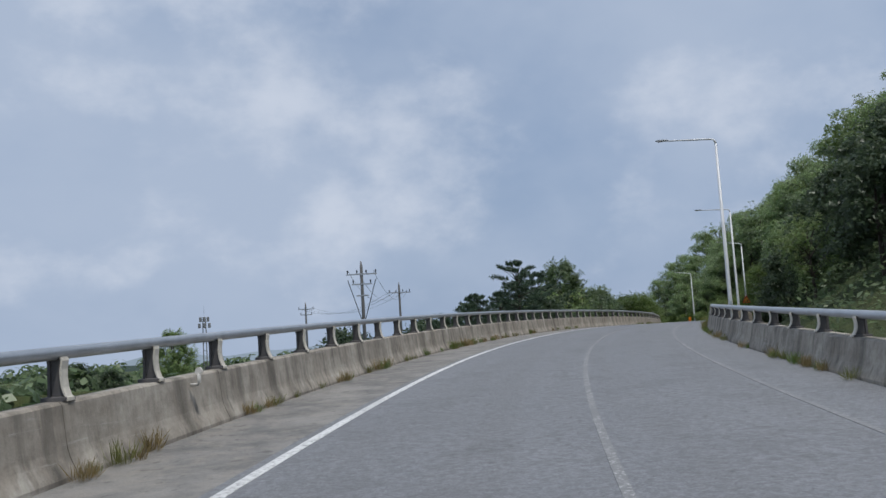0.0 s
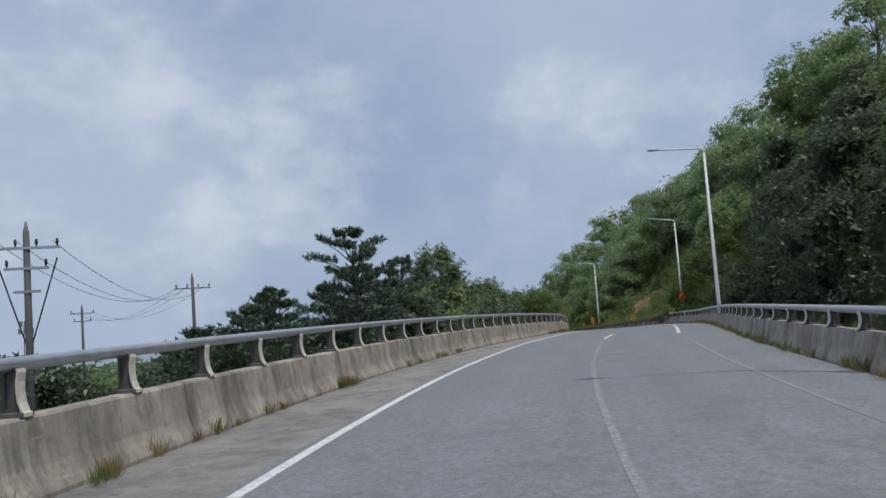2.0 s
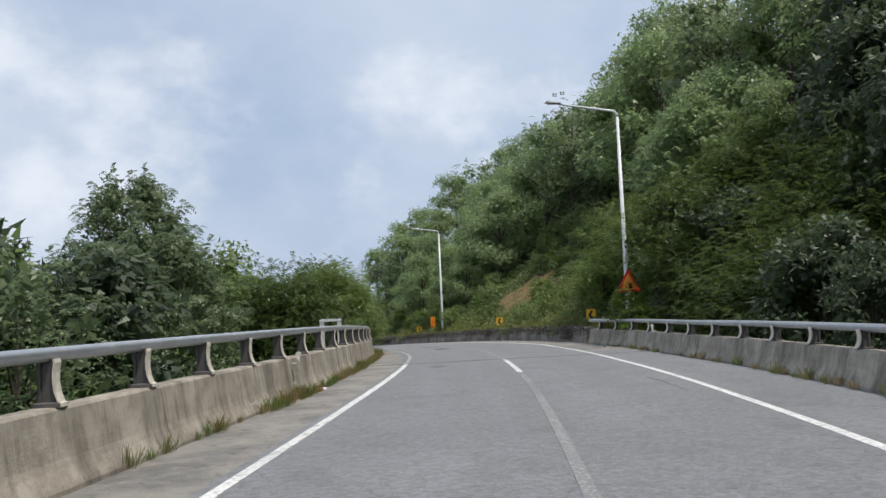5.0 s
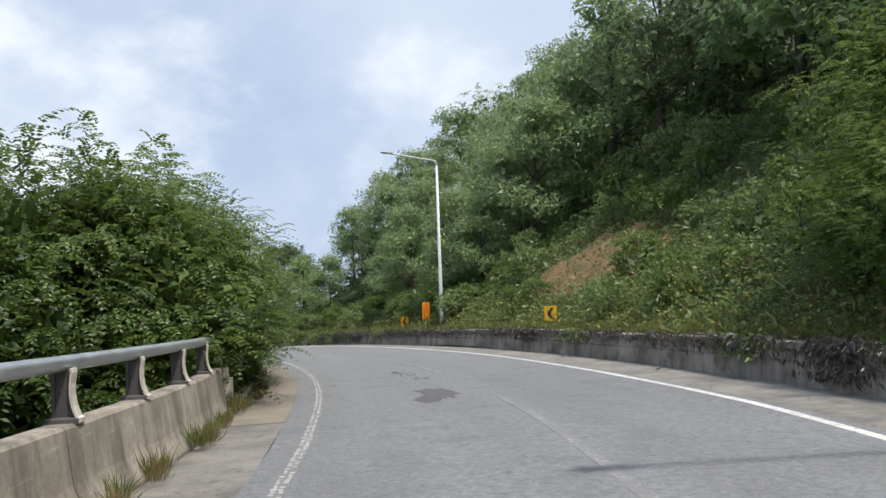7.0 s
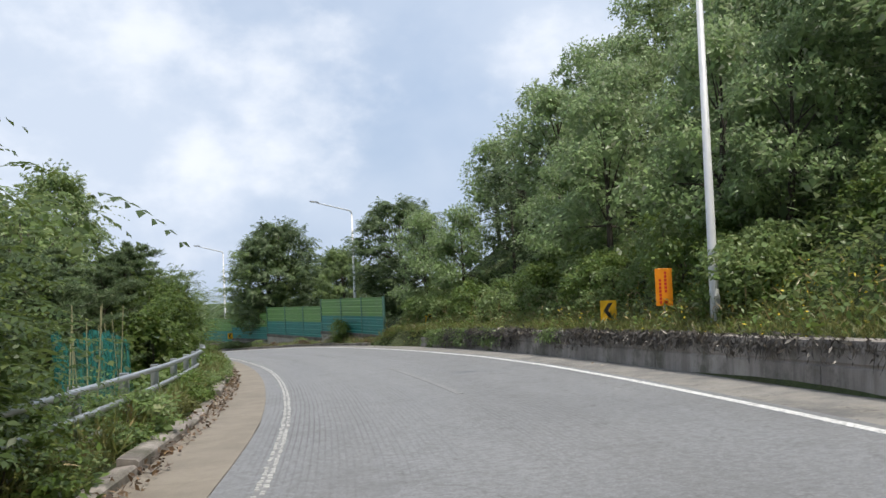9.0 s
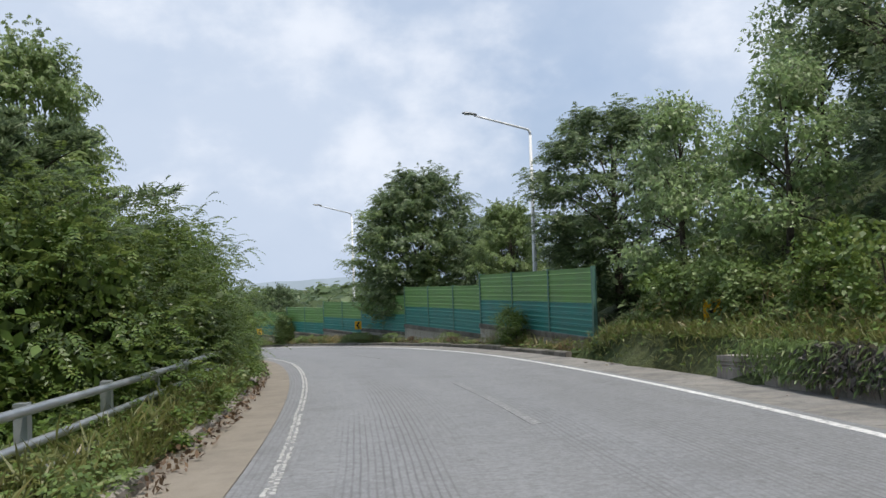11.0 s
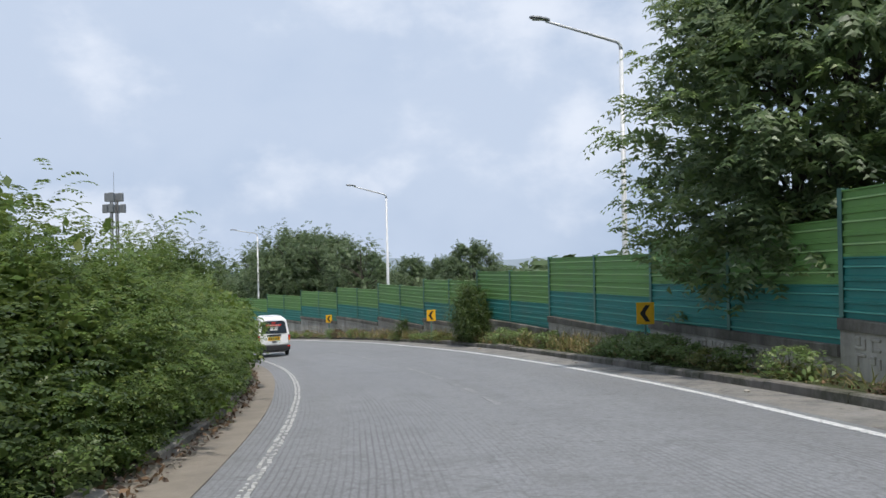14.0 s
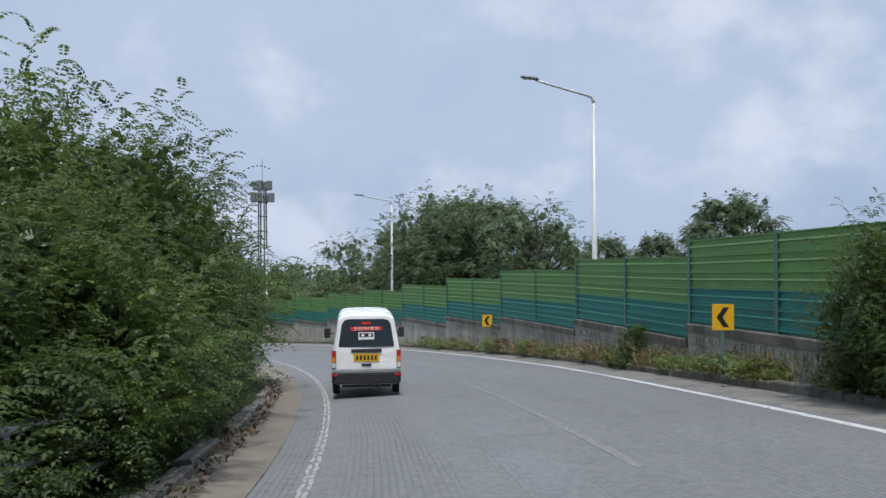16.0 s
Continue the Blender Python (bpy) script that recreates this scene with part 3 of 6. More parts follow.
slab("verge_left", lambda s: d_lb(s) - 1.35, lambda s: d_lb(s) - 0.02, 117.2, 234, GROUND, "weedy earth verge behind the low concrete upstand", "verge", top=0.04, thick=0.7)


# ground: one sheet out to the horizon
def smooth(a, b, x):
    k = np.clip((x - a) / (b - a), 0, 1)
    return k * k * (3 - 2 * k)


def road_frame(px, py):
    """s and d of places in the plan."""
    px, py = np.asarray(px, float), np.asarray(py, float)
    i = np.empty(px.shape, int)
    for k in range(0, px.size, 4000):
        sl = slice(k, k + 4000)
        i[sl] = np.argmin((px[sl, None] - XX[None]) ** 2 + (py[sl, None] - YY[None]) ** 2, axis=1)
    a = np.radians(HH[i])
    d = (px - XX[i]) * np.cos(a) + (py - YY[i]) * np.sin(a)
    return SS[i], d, np.hypot(px - XX[i], py - YY[i])


def ground_height(px, py):
    s, d, far = road_frame(px, py)
    z = np.interp(s, SS, ZZ)
    rb = np.array([d_rb(v) for v in s])
    lb = np.array([d_lb(v) for v in s])
    hill = smooth(20, 58, s) * (1 - smooth(168, 192, s))
    right = d - rb
    foot = np.where(s < 106, -1.0 + 1.2 * smooth(96, 106, s), 0.78 - 1.0 * smooth(168, 174, s))
    behind = np.where(s < 108, smooth(0.5, 1.5, right), smooth(0.25, 0.5, right))
    foot = foot * behind - 0.55 * (1 - behind)
    rise = np.where(s < 106, np.clip(right - 3.0, 0, 42) * 0.80, np.clip(right - 1.0, 0, 42) * (0.80 - 0.16 * smooth(115, 150, s))) * hill
    lumps = np.array([noise.noise(Vector((x * 0.08, y * 0.08, 0.3))) for x, y in zip(px, py)])
    zr = z + foot + rise + lumps * np.clip(right - 1.5, 0, 8) * 0.18
    left = lb - d
    drop = np.where(s < 112, 1.2 + 0.45 * np.clip(left, 0, 14), 0.5 + 0.28 * np.clip(left - 0.6, 0, 14))
    zl = z - np.where(left > 0.1, drop, 0.55) + lumps * np.clip(left - 2, 0, 6) * 0.12
    out = np.where(right > 0, zr, np.where(left > 0, zl, z - 0.55))
    k = smooth(70, 260, far)
    plain = -12.0 - 0.028 * np.clip(far - 120, 0, 5000) + 3.0 * np.array([noise.noise(Vector((x * 0.004, y * 0.004, 1.7))) for x, y in zip(px, py)])
    return out * (1 - k) + plain * k


def build_ground():
    def axis(lo, hi, step, reach):
        a = list(np.arange(lo, hi + 0.1, step))
        w, x = step, hi
        while x < reach:
            w *= 1.35
            x += w
            a.append(x)
        w, x = step, lo
        while x > -reach:
            w *= 1.35
            x -= w
            a.insert(0, x)
        return np.array(a)

    gx, gy = axis(-30, 62, 1.0, 4200), axis(-20, 262, 1.0, 4200)
    px, py = np.meshgrid(gx, gy)
    pz = ground_height(px.ravel(), py.ravel())
    nx, ny = len(gx), len(gy)
    faces = [(j * nx + i, j * nx + i + 1, (j + 1) * nx + i + 1, (j + 1) * nx + i) for j in range(ny - 1) for i in range(nx - 1)]
    me = bpy.data.meshes.new("ground")
    me.from_pydata(list(zip(px.ravel().tolist(), py.ravel().tolist(), pz.tolist())), [], faces)
    me.materials.append(GROUND)
    me.polygons.foreach_set("use_smooth", [True] * len(me.polygons))
    return structure(new("ground", me), "earth and grass land with a wooded hillside", "ground")


build_ground()


def ridge(name, radius, low, high, seed, mat, label):
    """A far line of hills all round."""
    n = 420
    v, f = [], []
    for i in range(n):
        a = 2 * math.pi * i / n
        c, q = math.cos(a), math.sin(a)
        h = low + (high - low) * (0.5 + 0.5 * noise.fractal(Vector((c * 3.4, q * 3.4, seed)), 0.75, 2.1, 6))
        v += [(20 + radius * c, 120 + radius * q, low - 40.0), (20 + radius * c, 120 + radius * q, h), (20 + (radius + 400) * c, 120 + (radius + 400) * q, low - 40.0)]
    for i in range(n):
        j = (i + 1) % n
        f += [(3 * i, 3 * j, 3 * j + 1, 3 * i + 1), (3 * i + 1, 3 * j + 1, 3 * j + 2, 3 * i + 2)]
    return structure(MB().add(v, f).made(name, mat, smooth=True), label, "backdrop")


# Both far lines glow in a painted haze tone and take no sunlight.
ridge("backdrop_ridge", 2600.0, -104.0, -28.0, 4.2, DISTANCE_FAR, "line of distant mountains, blue haze put into its glow")
ridge("backdrop_woods", 900.0, -38.0, -14.0, 1.3, DISTANCE_NEAR, "line of distant woods, green haze put into its glow")


def soil_slip():
    """A bare patch of slipped earth on the bank."""
    rng = random.Random(5)
    pts, faces, nu, nv = [], [], 15, 13
    for j in range(nv):
        for i in range(nu):
            s, d = 128.0 + 9.5 * i / (nu - 1) - 0.12 * j, 9.3 + 4.8 * j / (nv - 1)
            p = at(s, d)
            u, w = (i / (nu - 1) - 0.5) * 2, (j / (nv - 1) - 0.5) * 2
            edge = u * u + w * w + 0.5 * noise.noise(Vector((s * 0.6, d * 0.6, 2.0)))
            pts.append((p.x, p.y, float(ground_height(np.array([p.x]), np.array([p.y]))[0]) + (0.22 if edge < 0.72 else -0.3) + rng.uniform(-0.05, 0.05)))
    faces = [(j * nu + i, j * nu + i + 1, (j + 1) * nu + i + 1, (j + 1) * nu + i) for j in range(nv - 1) for i in range(nu - 1)]
    return structure(MB().add(pts, faces).made("bare_earth", SOIL, smooth=True), "bare reddish earth where the bank has slipped", "earth")


soil_slip()


# concrete barriers of the bridge, cast in lengths with open joints
def barrier(name, base, side, a, b, height, length, label):
    root = structure(new(name), label, "concrete barrier")
    cuts = along(a, b, length)
    for s0, s1 in zip(cuts[:-1], cuts[1:]):
        def prof(s):
            o, k = base(s), side
            return [(o, -0.3), (o, 0.05), (o + 0.02 * k, 0.10), (o + 0.055 * k, 0.165), (o + 0.085 * k, 0.23), (o + 0.11 * k, 0.31), (o + 0.125 * k, 0.40), (o + 0.17 * k, height - 0.03), (o + 0.20 * k, height), (o + 0.43 * k, height), (o + 0.46 * k, height - 0.03), (o + 0.5 * k, -0.6)]
        ob = MB().sweep(along(s0 + 0.008, s1 - 0.008, 1.3), prof).made("barrier_segment", BARRIER, root)
        fix_normals(ob)
    return root


H_BAR = 0.80
barrier("concrete_barrier_left", d_lb, -1, -40, 116.8, H_BAR, 4.0, "stained grey concrete bridge barrier with dark runs")
barrier("concrete_barrier_right", d_rb, 1, -40, 110, 0.63, 4.0, "stained grey concrete bridge barrier with weeds at its foot")


def edge_kerb():
    """A low broken concrete upstand behind the gutter, under the guard rail."""
    root = structure(new("edge_kerb"), "low broken concrete upstand between gutter and verge", "kerb")
    rng = random.Random(19)
    cuts = along(117.0, 234, 1.95)
    for s0, s1 in zip(cuts[:-1], cuts[1:]):
        if rng.random() < 0.12:
            continue
        h, o2, tip = 0.14 + rng.uniform(-0.06, 0.05), rng.uniform(-0.05, 0.03), rng.uniform(-0.03, 0.03)
        prof = lambda s: [(d_lb(s) + 0.18 + o2, -0.2), (d_lb(s) + 0.17 + o2, h - 0.03), (d_lb(s) + 0.14 + o2, h), (d_lb(s) - 0.06 + o2, h + tip), (d_lb(s) - 0.08 + o2, -0.4)]
        fix_normals(MB().sweep(along(s0 + 0.015, s1 - 0.015, 0.6), prof).made("kerb_stone", WALLC, root))
    return root


edge_kerb()


def retaining_wall():
    root = structure(new("retaining_wall"), "weathered concrete retaining wall with mossy black stains", "retaining wall")
    cuts = along(110.2, 162.4, 5.22)
    rng = random.Random(4)
    for s0, s1 in zip(cuts[:-1], cuts[1:]):
        top, lean = 0.72 + rng.uniform(-0.03, 0.03), rng.uniform(-0.012, 0.012)
        def prof(s):
            o, h = d_rb(s) + 0.05 + lean, top - 0.30 * min(1.0, max(0.0, (s - 154.0) / 8.0))     # it runs out towards its end
            return [(o, -0.3), (o + 0.03, 0.5 * h - 0.02), (o + 0.06, 0.5 * h), (o + 0.06, 0.5 * h + 0.02), (o + 0.04, 0.5 * h + 0.05), (o + 0.07, h - 0.13), (o + 0.03, h - 0.11), (o + 0.03, h), (o + 0.42, h), (o + 0.42, -0.3)]
        ob = MB().sweep(along(s0 + 0.01, s1 - 0.01, 1.5), prof).made("wall_panel", WALLC, root)
        fix_normals(ob)


retaining_wall()

# kerb and low wall below the noise barrier
FENCE_CUTS = [172.2, 184.0, 195.2, 202.4, 209.4, 216.4, 223.8, 231.4, 239.4] + [239.4 + 7.7 * i for i in range(1, 9)]
FENCE_TOPS = [(-0.97, -1.33), (-1.82, -2.13), (-2.62, -2.92), (-3.28, -3.46), (-3.93, -4.10), (-4.52, -4.72), (-5.12, -5.22), (-5.59, -5.76)] + [(-6.13 - 0.60 * i, -6.31 - 0.60 * i) for i in range(9)]


def kerb():
    root = structure(new("kerb"), "rough broken concrete kerb at the right edge of the road", "kerb")
    cuts = along(171.2, 300, 2.2)
    rng = random.Random(9)
    for s0, s1 in zip(cuts[:-1], cuts[1:]):
        h, o2 = 0.17 + rng.uniform(-0.04, 0.03), rng.uniform(-0.02, 0.02)
        prof = lambda s: [(d_rb(s) + o2, -0.2), (d_rb(s) + o2, h - 0.03), (d_rb(s) + o2 + 0.03, h), (d_rb(s) + o2 + 0.2, h), (d_rb(s) + o2 + 0.2, -0.2)]
        fix_normals(MB().sweep([s0 + 0.008, s1 - 0.008], prof).made("kerb_stone", KERB, root))


kerb()


def fence_wall():
    root = structure(new("block_wall"), "stained concrete wall with raised angular figures under the noise barrier", "wall")
    for (s0, s1), (t0, t1) in zip(zip(FENCE_CUTS[:-1], FENCE_CUTS[1:]), FENCE_TOPS):
        n = max(2, round((s1 - s0) / 1.6))
        for i in range(n):
            a, b = s0 + (s1 - s0) * i / n + 0.006, s0 + (s1 - s0) * (i + 1) / n - 0.006
            mb = MB()
            for s in (a, b):
                z = t0 + (t1 - t0) * (s - s0) / (s1 - s0) - 2.36 - level(s)
                for d, h in ((0, -0.1), (0, z - 0.5), (0, z - 0.2), (0, z - 0.01), (0.3, z - 0.01), (0.3, -0.1)):
                    mb.v.append(tuple(at(s, d_fence(s) - 0.1 + d, h)))
            mb.f += [(k, (k + 1) % 6, 6 + (k + 1) % 6, 6 + k) for k in range(6)] + [(5, 4, 3, 2, 1, 0), (6, 7, 8, 9, 10, 11)]
            fix_normals(mb.made("wall_panel", BLOCKS, root))
            cope = MB()
            for s in (a, b):
                z = t0 + (t1 - t0) * (s - s0) / (s1 - s0) - 2.36 - level(s)
                for d, h in ((-0.06, z - 0.2), (-0.06, z - 0.015), (-0.045, z + 0.004), (0.31, z + 0.004), (0.31, z - 0.2)):
                    cope.v.append(tuple(at(s, d_fence(s) - 0.1 + d, h)))
            cope.f += [(k, (k + 1) % 5, 5 + (k + 1) % 5, 5 + k) for k in range(5)] + [(4, 3, 2, 1, 0), (5, 6, 7, 8, 9)]
            fix_normals(cope.made("coping", COPING, root))


fence_wall()


def far_woods():
    """Lumpy far tree tops over the plain."""
    rng = np.random.default_rng(17)
    quads = []
    for k in range(2300):
        r = 85 + 420 * rng.uniform(0, 1) ** 1.3
        a = rng.uniform(0, 2 * math.pi)
        x, y = 20 + r * math.cos(a), 120 + r * math.sin(a)
        _, d, far = road_frame(np.array([x]), np.array([y]))
        if far[0] < 45 or (d[0] > 0 and 10 < y < 190 and far[0] < 160):
            continue
        g = float(ground_height(np.array([x]), np.array([y]))[0])
        w, h = rng.uniform(3, 6.5), rng.uniform(4, 8.5)
        n = 26
        out = rng.normal(size=(n, 3))
        out /= np.linalg.norm(out, axis=1, keepdims=True)
        out[:, 2] = abs(out[:, 2])
        p = np.array([x, y, g]) + out * np.array([w, w, h])
        e1 = np.cross(out, rng.normal(size=(n, 3)))
        e1 /= np.linalg.norm(e1, axis=1, keepdims=True)
        e2 = np.cross(out, e1)
        z = rng.uniform(0.9, 1.9, (n, 1))
        quads.append(np.stack([p - e1 * z, p - e2 * z * 0.7, p + e1 * z, p + e2 * z * 0.7], axis=1))
    q = np.concatenate(quads)
    n = len(q)
    me = bpy.data.meshes.new("far_woods")
    me.from_pydata(q.reshape(-1, 3).tolist(), [], [(4 * i, 4 * i + 1, 4 * i + 2, 4 * i + 3) for i in range(n)])
    me.materials.append(LEAF_DARK)
    return tagged(new("far_woods", me), "green tree tops of the far plain", "woods", kind="stuff")


far_woods()


# ---- things ----
def post_parts():
    """A waisted cast web plate across the barrier and the pale curved flange on its road side."""
    rows = ((0.0, 0.13, 0.15), (0.04, 0.13, 0.15), (0.05, 0.10, 0.125), (0.14, 0.075, 0.09), (0.24, 0.07, 0.075), (0.34, 0.085, 0.075), (0.43, 0.10, 0.09), (0.47, 0.085, 0.08))
    web, flange = MB(), MB()
    for z, o, i in rows:
        t = 0.10 if z < 0.045 else 0.028
        web.v += [(-o, -t, z), (i, -t, z), (i, t, z), (-o, t, z)]
        flange.v += [(i - 0.004, -0.062, z), (i + 0.016, -0.062, z), (i + 0.016, 0.062, z), (i - 0.004, 0.062, z)]
    n = len(rows)
    for mb in (web, flange):
        for r in range(n - 1):
            mb.f += [(4 * r + k, 4 * r + (k + 1) % 4, 4 * r + 4 + (k + 1) % 4, 4 * r + 4 + k) for k in range(4)]
        mb.f += [(3, 2, 1, 0), (4 * n - 4, 4 * n - 3, 4 * n - 2, 4 * n - 1)]
    web.box(-0.08, -0.05, -0.05, 0.05, 0.0, 0.44)
    return web.mesh("post", CASTING), flange.mesh("flange", FLANGE)


def bridge_rail(base, side, a, b, h, label, spacing=2.055, tall=0.51):
    root = tagged(new("bridge_rail"), label, "railing")
    off = 0.32 * side
    run = along(a, b, 1.0)
    pts = [at(s, base(s) + off, h + tall) for s in run]
    MB().tube(pts, 0.072, 12).made("rail", GALV, root, "round galvanised steel pipe", smooth=True)
    me, fl = post_parts()
    s = a + 1.39
    while s < b - 0.3:
        ob = new("post", me)
        ob.parent = root
        ob.matrix_basis = stand(s, base(s) + off, h, 0 if side < 0 else 180) @ Matrix.Diagonal((1, 1, tall / 0.51, 1))
        strip = new("flange", fl)
        strip.parent = ob
        s += spacing
    return root


bridge_rail(d_lb, -1, -38.2, 115.9, H_BAR, "galvanised pipe railing on cast posts along the outer concrete barrier")
bridge_rail(d_rb, 1, -38.4, 110.4, 0.63, "galvanised pipe railing on cast posts along the hill-side concrete barrier", tall=0.36)


def street_lamp(s, d, h, top, arm, tilt, label, turn=0.0):
    """Tapered pole with base plate and hatch, curved neck, arm over the road and a flat head."""
    root = tagged(new("street_lamp"), label, "street lamp", "street lamps along the ramp")
    root.matrix_basis = upright(s, d, h, turn)
    H = top - h
    MB().box(-0.2, 0.2, -0.2, 0.2, 0.0, 0.03).box(-0.12, 0.12, -0.12, 0.12, 0.03, 0.05).made("base_plate", GALV, root)
    MB().tube([(0, 0, 0.04), (0, 0, 0.9), (0, 0, H - 0.25)], [0.105, 0.10, 0.06], 12).made("pole", LAMP_PAINT, root, smooth=True)
    MB().box(-0.06, 0.06, -0.115, -0.09, 0.55, 0.85).made("hatch", GALV, root)
    rise = arm * math.tan(radians(tilt))
    neck = [(0, 0, H - 0.26), (-0.02, 0, H - 0.12), (-0.10, 0, H - 0.02), (-0.25, 0, H + 0.02), (-arm * 0.6, 0, H + rise * 0.6), (-arm + 0.5, 0, H + rise * 0.85)]
    MB().tube(neck, [0.058, 0.055, 0.05, 0.047, 0.04, 0.036], 10).made("arm", LAMP_PAINT, root, smooth=True)
    mb = MB()
    for k, (x, w, t) in enumerate(((0.62, 0.05, 0.045), (0.5, 0.11, 0.055), (0.25, 0.14, 0.06), (0.06, 0.11, 0.05), (0.0, 0.05, 0.035))):
        z = H + rise * (1 - 0.15 * x)
        mb.v += [(-arm + x, y * w, z + q * t) for y, q in ((-1, 0), (-0.7, 0.9), (0.7, 0.9), (1, 0), (0.7, -0.5), (-0.7, -0.5))]
    for i in range(4):
        mb.f += [(6 * i + k, 6 * i + (k + 1) % 6, 6 * i + 6 + (k + 1) % 6, 6 * i + 6 + k) for k in range(6)]
    mb.f += [(5, 4, 3, 2, 1, 0), (24, 25, 26, 27, 28, 29)]
    head = fix_normals(mb.made("lamp_head", LAMP_HEAD, root, smooth=False))
    MB().box(-arm + 0.1, -arm + 0.45, -0.08, 0.08, H + rise * 0.96 - 0.045, H + rise * 0.96 - 0.028).made("lens", LENS_CLEAR, head, "clear flat lens")
    return root


_on_bridge = "tall white steel street lamp on the bridge barrier"
_on_bank = "tall white steel street lamp behind the roadside wall"
street_lamp(43.2, 6.1, 0.3, 9.3, 2.9, 4.5, _on_bridge)
street_lamp(74.6, 6.2, 0.3, 9.35, 2.9, 4.0, _on_bridge)
street_lamp(106.45, 7.65, 0.4, 9.5, 2.9, 8.0, "tall white steel street lamp carrying a warning sign")
street_lamp(141.2, 8.1, 0.75, 9.45, 2.95, 7.0, _on_bank)
street_lamp(179.45, 9.25, 0.6, 9.15, 2.95, 12.0, "tall white steel street lamp behind the green noise barrier")
street_lamp(204.9, 8.95, 0.6, 9.7, 2.9, 12.0, "tall white steel street lamp behind the green noise barrier")
street_lamp(231.1, 8.6, 0.6, 9.35, 2.6, 12.0, "tall white steel street lamp behind the green noise barrier")
street_lamp(257.9, 8.5, 0.6, 10.0, 2.6, 8.0, "white street lamp far along the green noise barrier")
street_lamp(286.0, 8.6, 0.6, 9.8, 2.6, 8.0, "white street lamp far along the green noise barrier")


def noise_barrier():
    """Steel posts with ribbed metal panels between them, in level lengths that step down with the road."""
    root = tagged(new("noise_barrier"), "green and teal ribbed metal noise barrier stepping down the slope", "noise barrier")
    for (s0, s1), (t0, t1) in zip(zip(FENCE_CUTS[:-1], FENCE_CUTS[1:]), FENCE_TOPS):
        n = max(2, round((s1 - s0) / 3.6))
        for i in range(n + 1):
            s = s0 + (s1 - s0) * i / n
            if i == 0 and s0 > 173:
                continue
            p = at(s, d_fence(s))
            zt = t0 + (t1 - t0) * i / n
            m = pose(p.x, p.y, zt, 0, 0, heading(s))
            mb = MB().box(-0.07, -0.06, -0.06, 0.06, -2.5, 0.03, m).box(0.06, 0.07, -0.06, 0.06, -2.5, 0.03, m).box(-0.06, 0.06, -0.006, 0.006, -2.5, 0.03, m)
            mb.made("post", POSTS, root)
        for i in range(n):
            a, b = s0 + (s1 - s0) * i / n, s0 + (s1 - s0) * (i + 1) / n
            pa, pb = at(a, d_fence(a)), at(b, d_fence(b))
            za, zb = t0 + (t1 - t0) * i / n, t0 + (t1 - t0) * (i + 1) / n
            L = math.hypot(pb.x - pa.x, pb.y - pa.y)
            m = pose(pa.x, pa.y, 0, 0, 0, math.degrees(math.atan2(-(pb.x - pa.x), pb.y - pa.y)))
            for r in range(6):
                mb = MB()
                prof = [(-0.045, 0.0), (-0.045, 0.05), (-0.02, 0.07), (-0.02, 0.19), (-0.06, 0.205), (-0.06, 0.232), (-0.02, 0.25), (-0.02, 0.35), (-0.06, 0.362), (-0.06, 0.388), (0.045, 0.388), (0.045, 0.0)]
                for y, z in ((0.012, za), (L - 0.012, zb)):
                    mb.v += [tuple(m @ Vector((x, y, z - 2.36 + 0.392 * r + h))) for x, h in prof]
                k = len(prof)
                mb.f += [(q, (q + 1) % k, k + (q + 1) % k, k + q) for q in range(k)] + [tuple(range(k))[::-1], tuple(range(k, 2 * k))]
                ob = fix_normals(mb.made("panel", TEAL if r < 3 else GREEN, root))
                # Rib fronts and panel tops get the lighter copy as painted edge light.
                ob.data.materials.append(TEAL_LIT_EDGE if r < 3 else GREEN_LIT_EDGE)
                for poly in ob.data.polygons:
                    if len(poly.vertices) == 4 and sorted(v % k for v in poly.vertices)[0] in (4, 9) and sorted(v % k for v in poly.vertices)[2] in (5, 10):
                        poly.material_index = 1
    return root


noise_barrier()


# signs
def chevron_sign(s, d, h, size, turn, label):
    """A yellow plate with a black arrow that points left, on a steel post."""
    root = tagged(new("chevron_sign"), label, "road sign", "chevron signs along the bend")
    root.matrix_basis = upright(s, d, h - size * 0.6, turn)
    w, hh = size * 0.40, size * 0.5
    MB().box(-0.025, 0.025, 0.0, 0.05, -0.9, size).made("post", POSTS, root)
    z0 = size * 0.6
    plate = MB().box(-w, w, -0.02, 0.0, z0 - hh, z0 + hh, bevel=0.004).made("plate", YELLOW, root, "yellow sign plate")
    a = [(0.55, 0.42), (0.02, 0.42), (-0.62, 0.0), (0.02, -0.42), (0.55, -0.42), (-0.05, 0.0)]
    mb = MB()
    pts = [(x * w, -0.024, z0 + z * 2 * hh * 0.9) for x, z in a]
    mb.v += pts + [(x, -0.019, z) for x, y, z in pts]
    mb.f += [(0, 1, 2, 5), (5, 2, 3, 4), (11, 8, 7, 6), (10, 9, 8, 11)] + [(k, k + 6, (k + 1) % 6 + 6, (k + 1) % 6) for k in range(6)]
    fix_normals(mb.made("arrow", BLACK, plate, "black arrow"))
    MB().box(-w * 0.6, w * 0.6, 0.0, 0.012, z0 - 0.02, z0 + 0.02).made("bracket", GALV, root)
    return root


_chev = "yellow chevron sign with black arrow"
chevron_sign(111.9, 7.72, 1.37, 0.54, -15, _chev + " above the wall, partly flaked")
chevron_sign(129.1, 8.05, 1.41, 0.54, -15, "faded yellow chevron sign on a post in the weeds")
chevron_sign(145.95, 7.85, 1.36, 0.54, -15, _chev + " above the retaining wall")
chevron_sign(165.2, 8.5, 1.33, 0.56, -15, "bent yellow chevron sign at the foot of the hill")
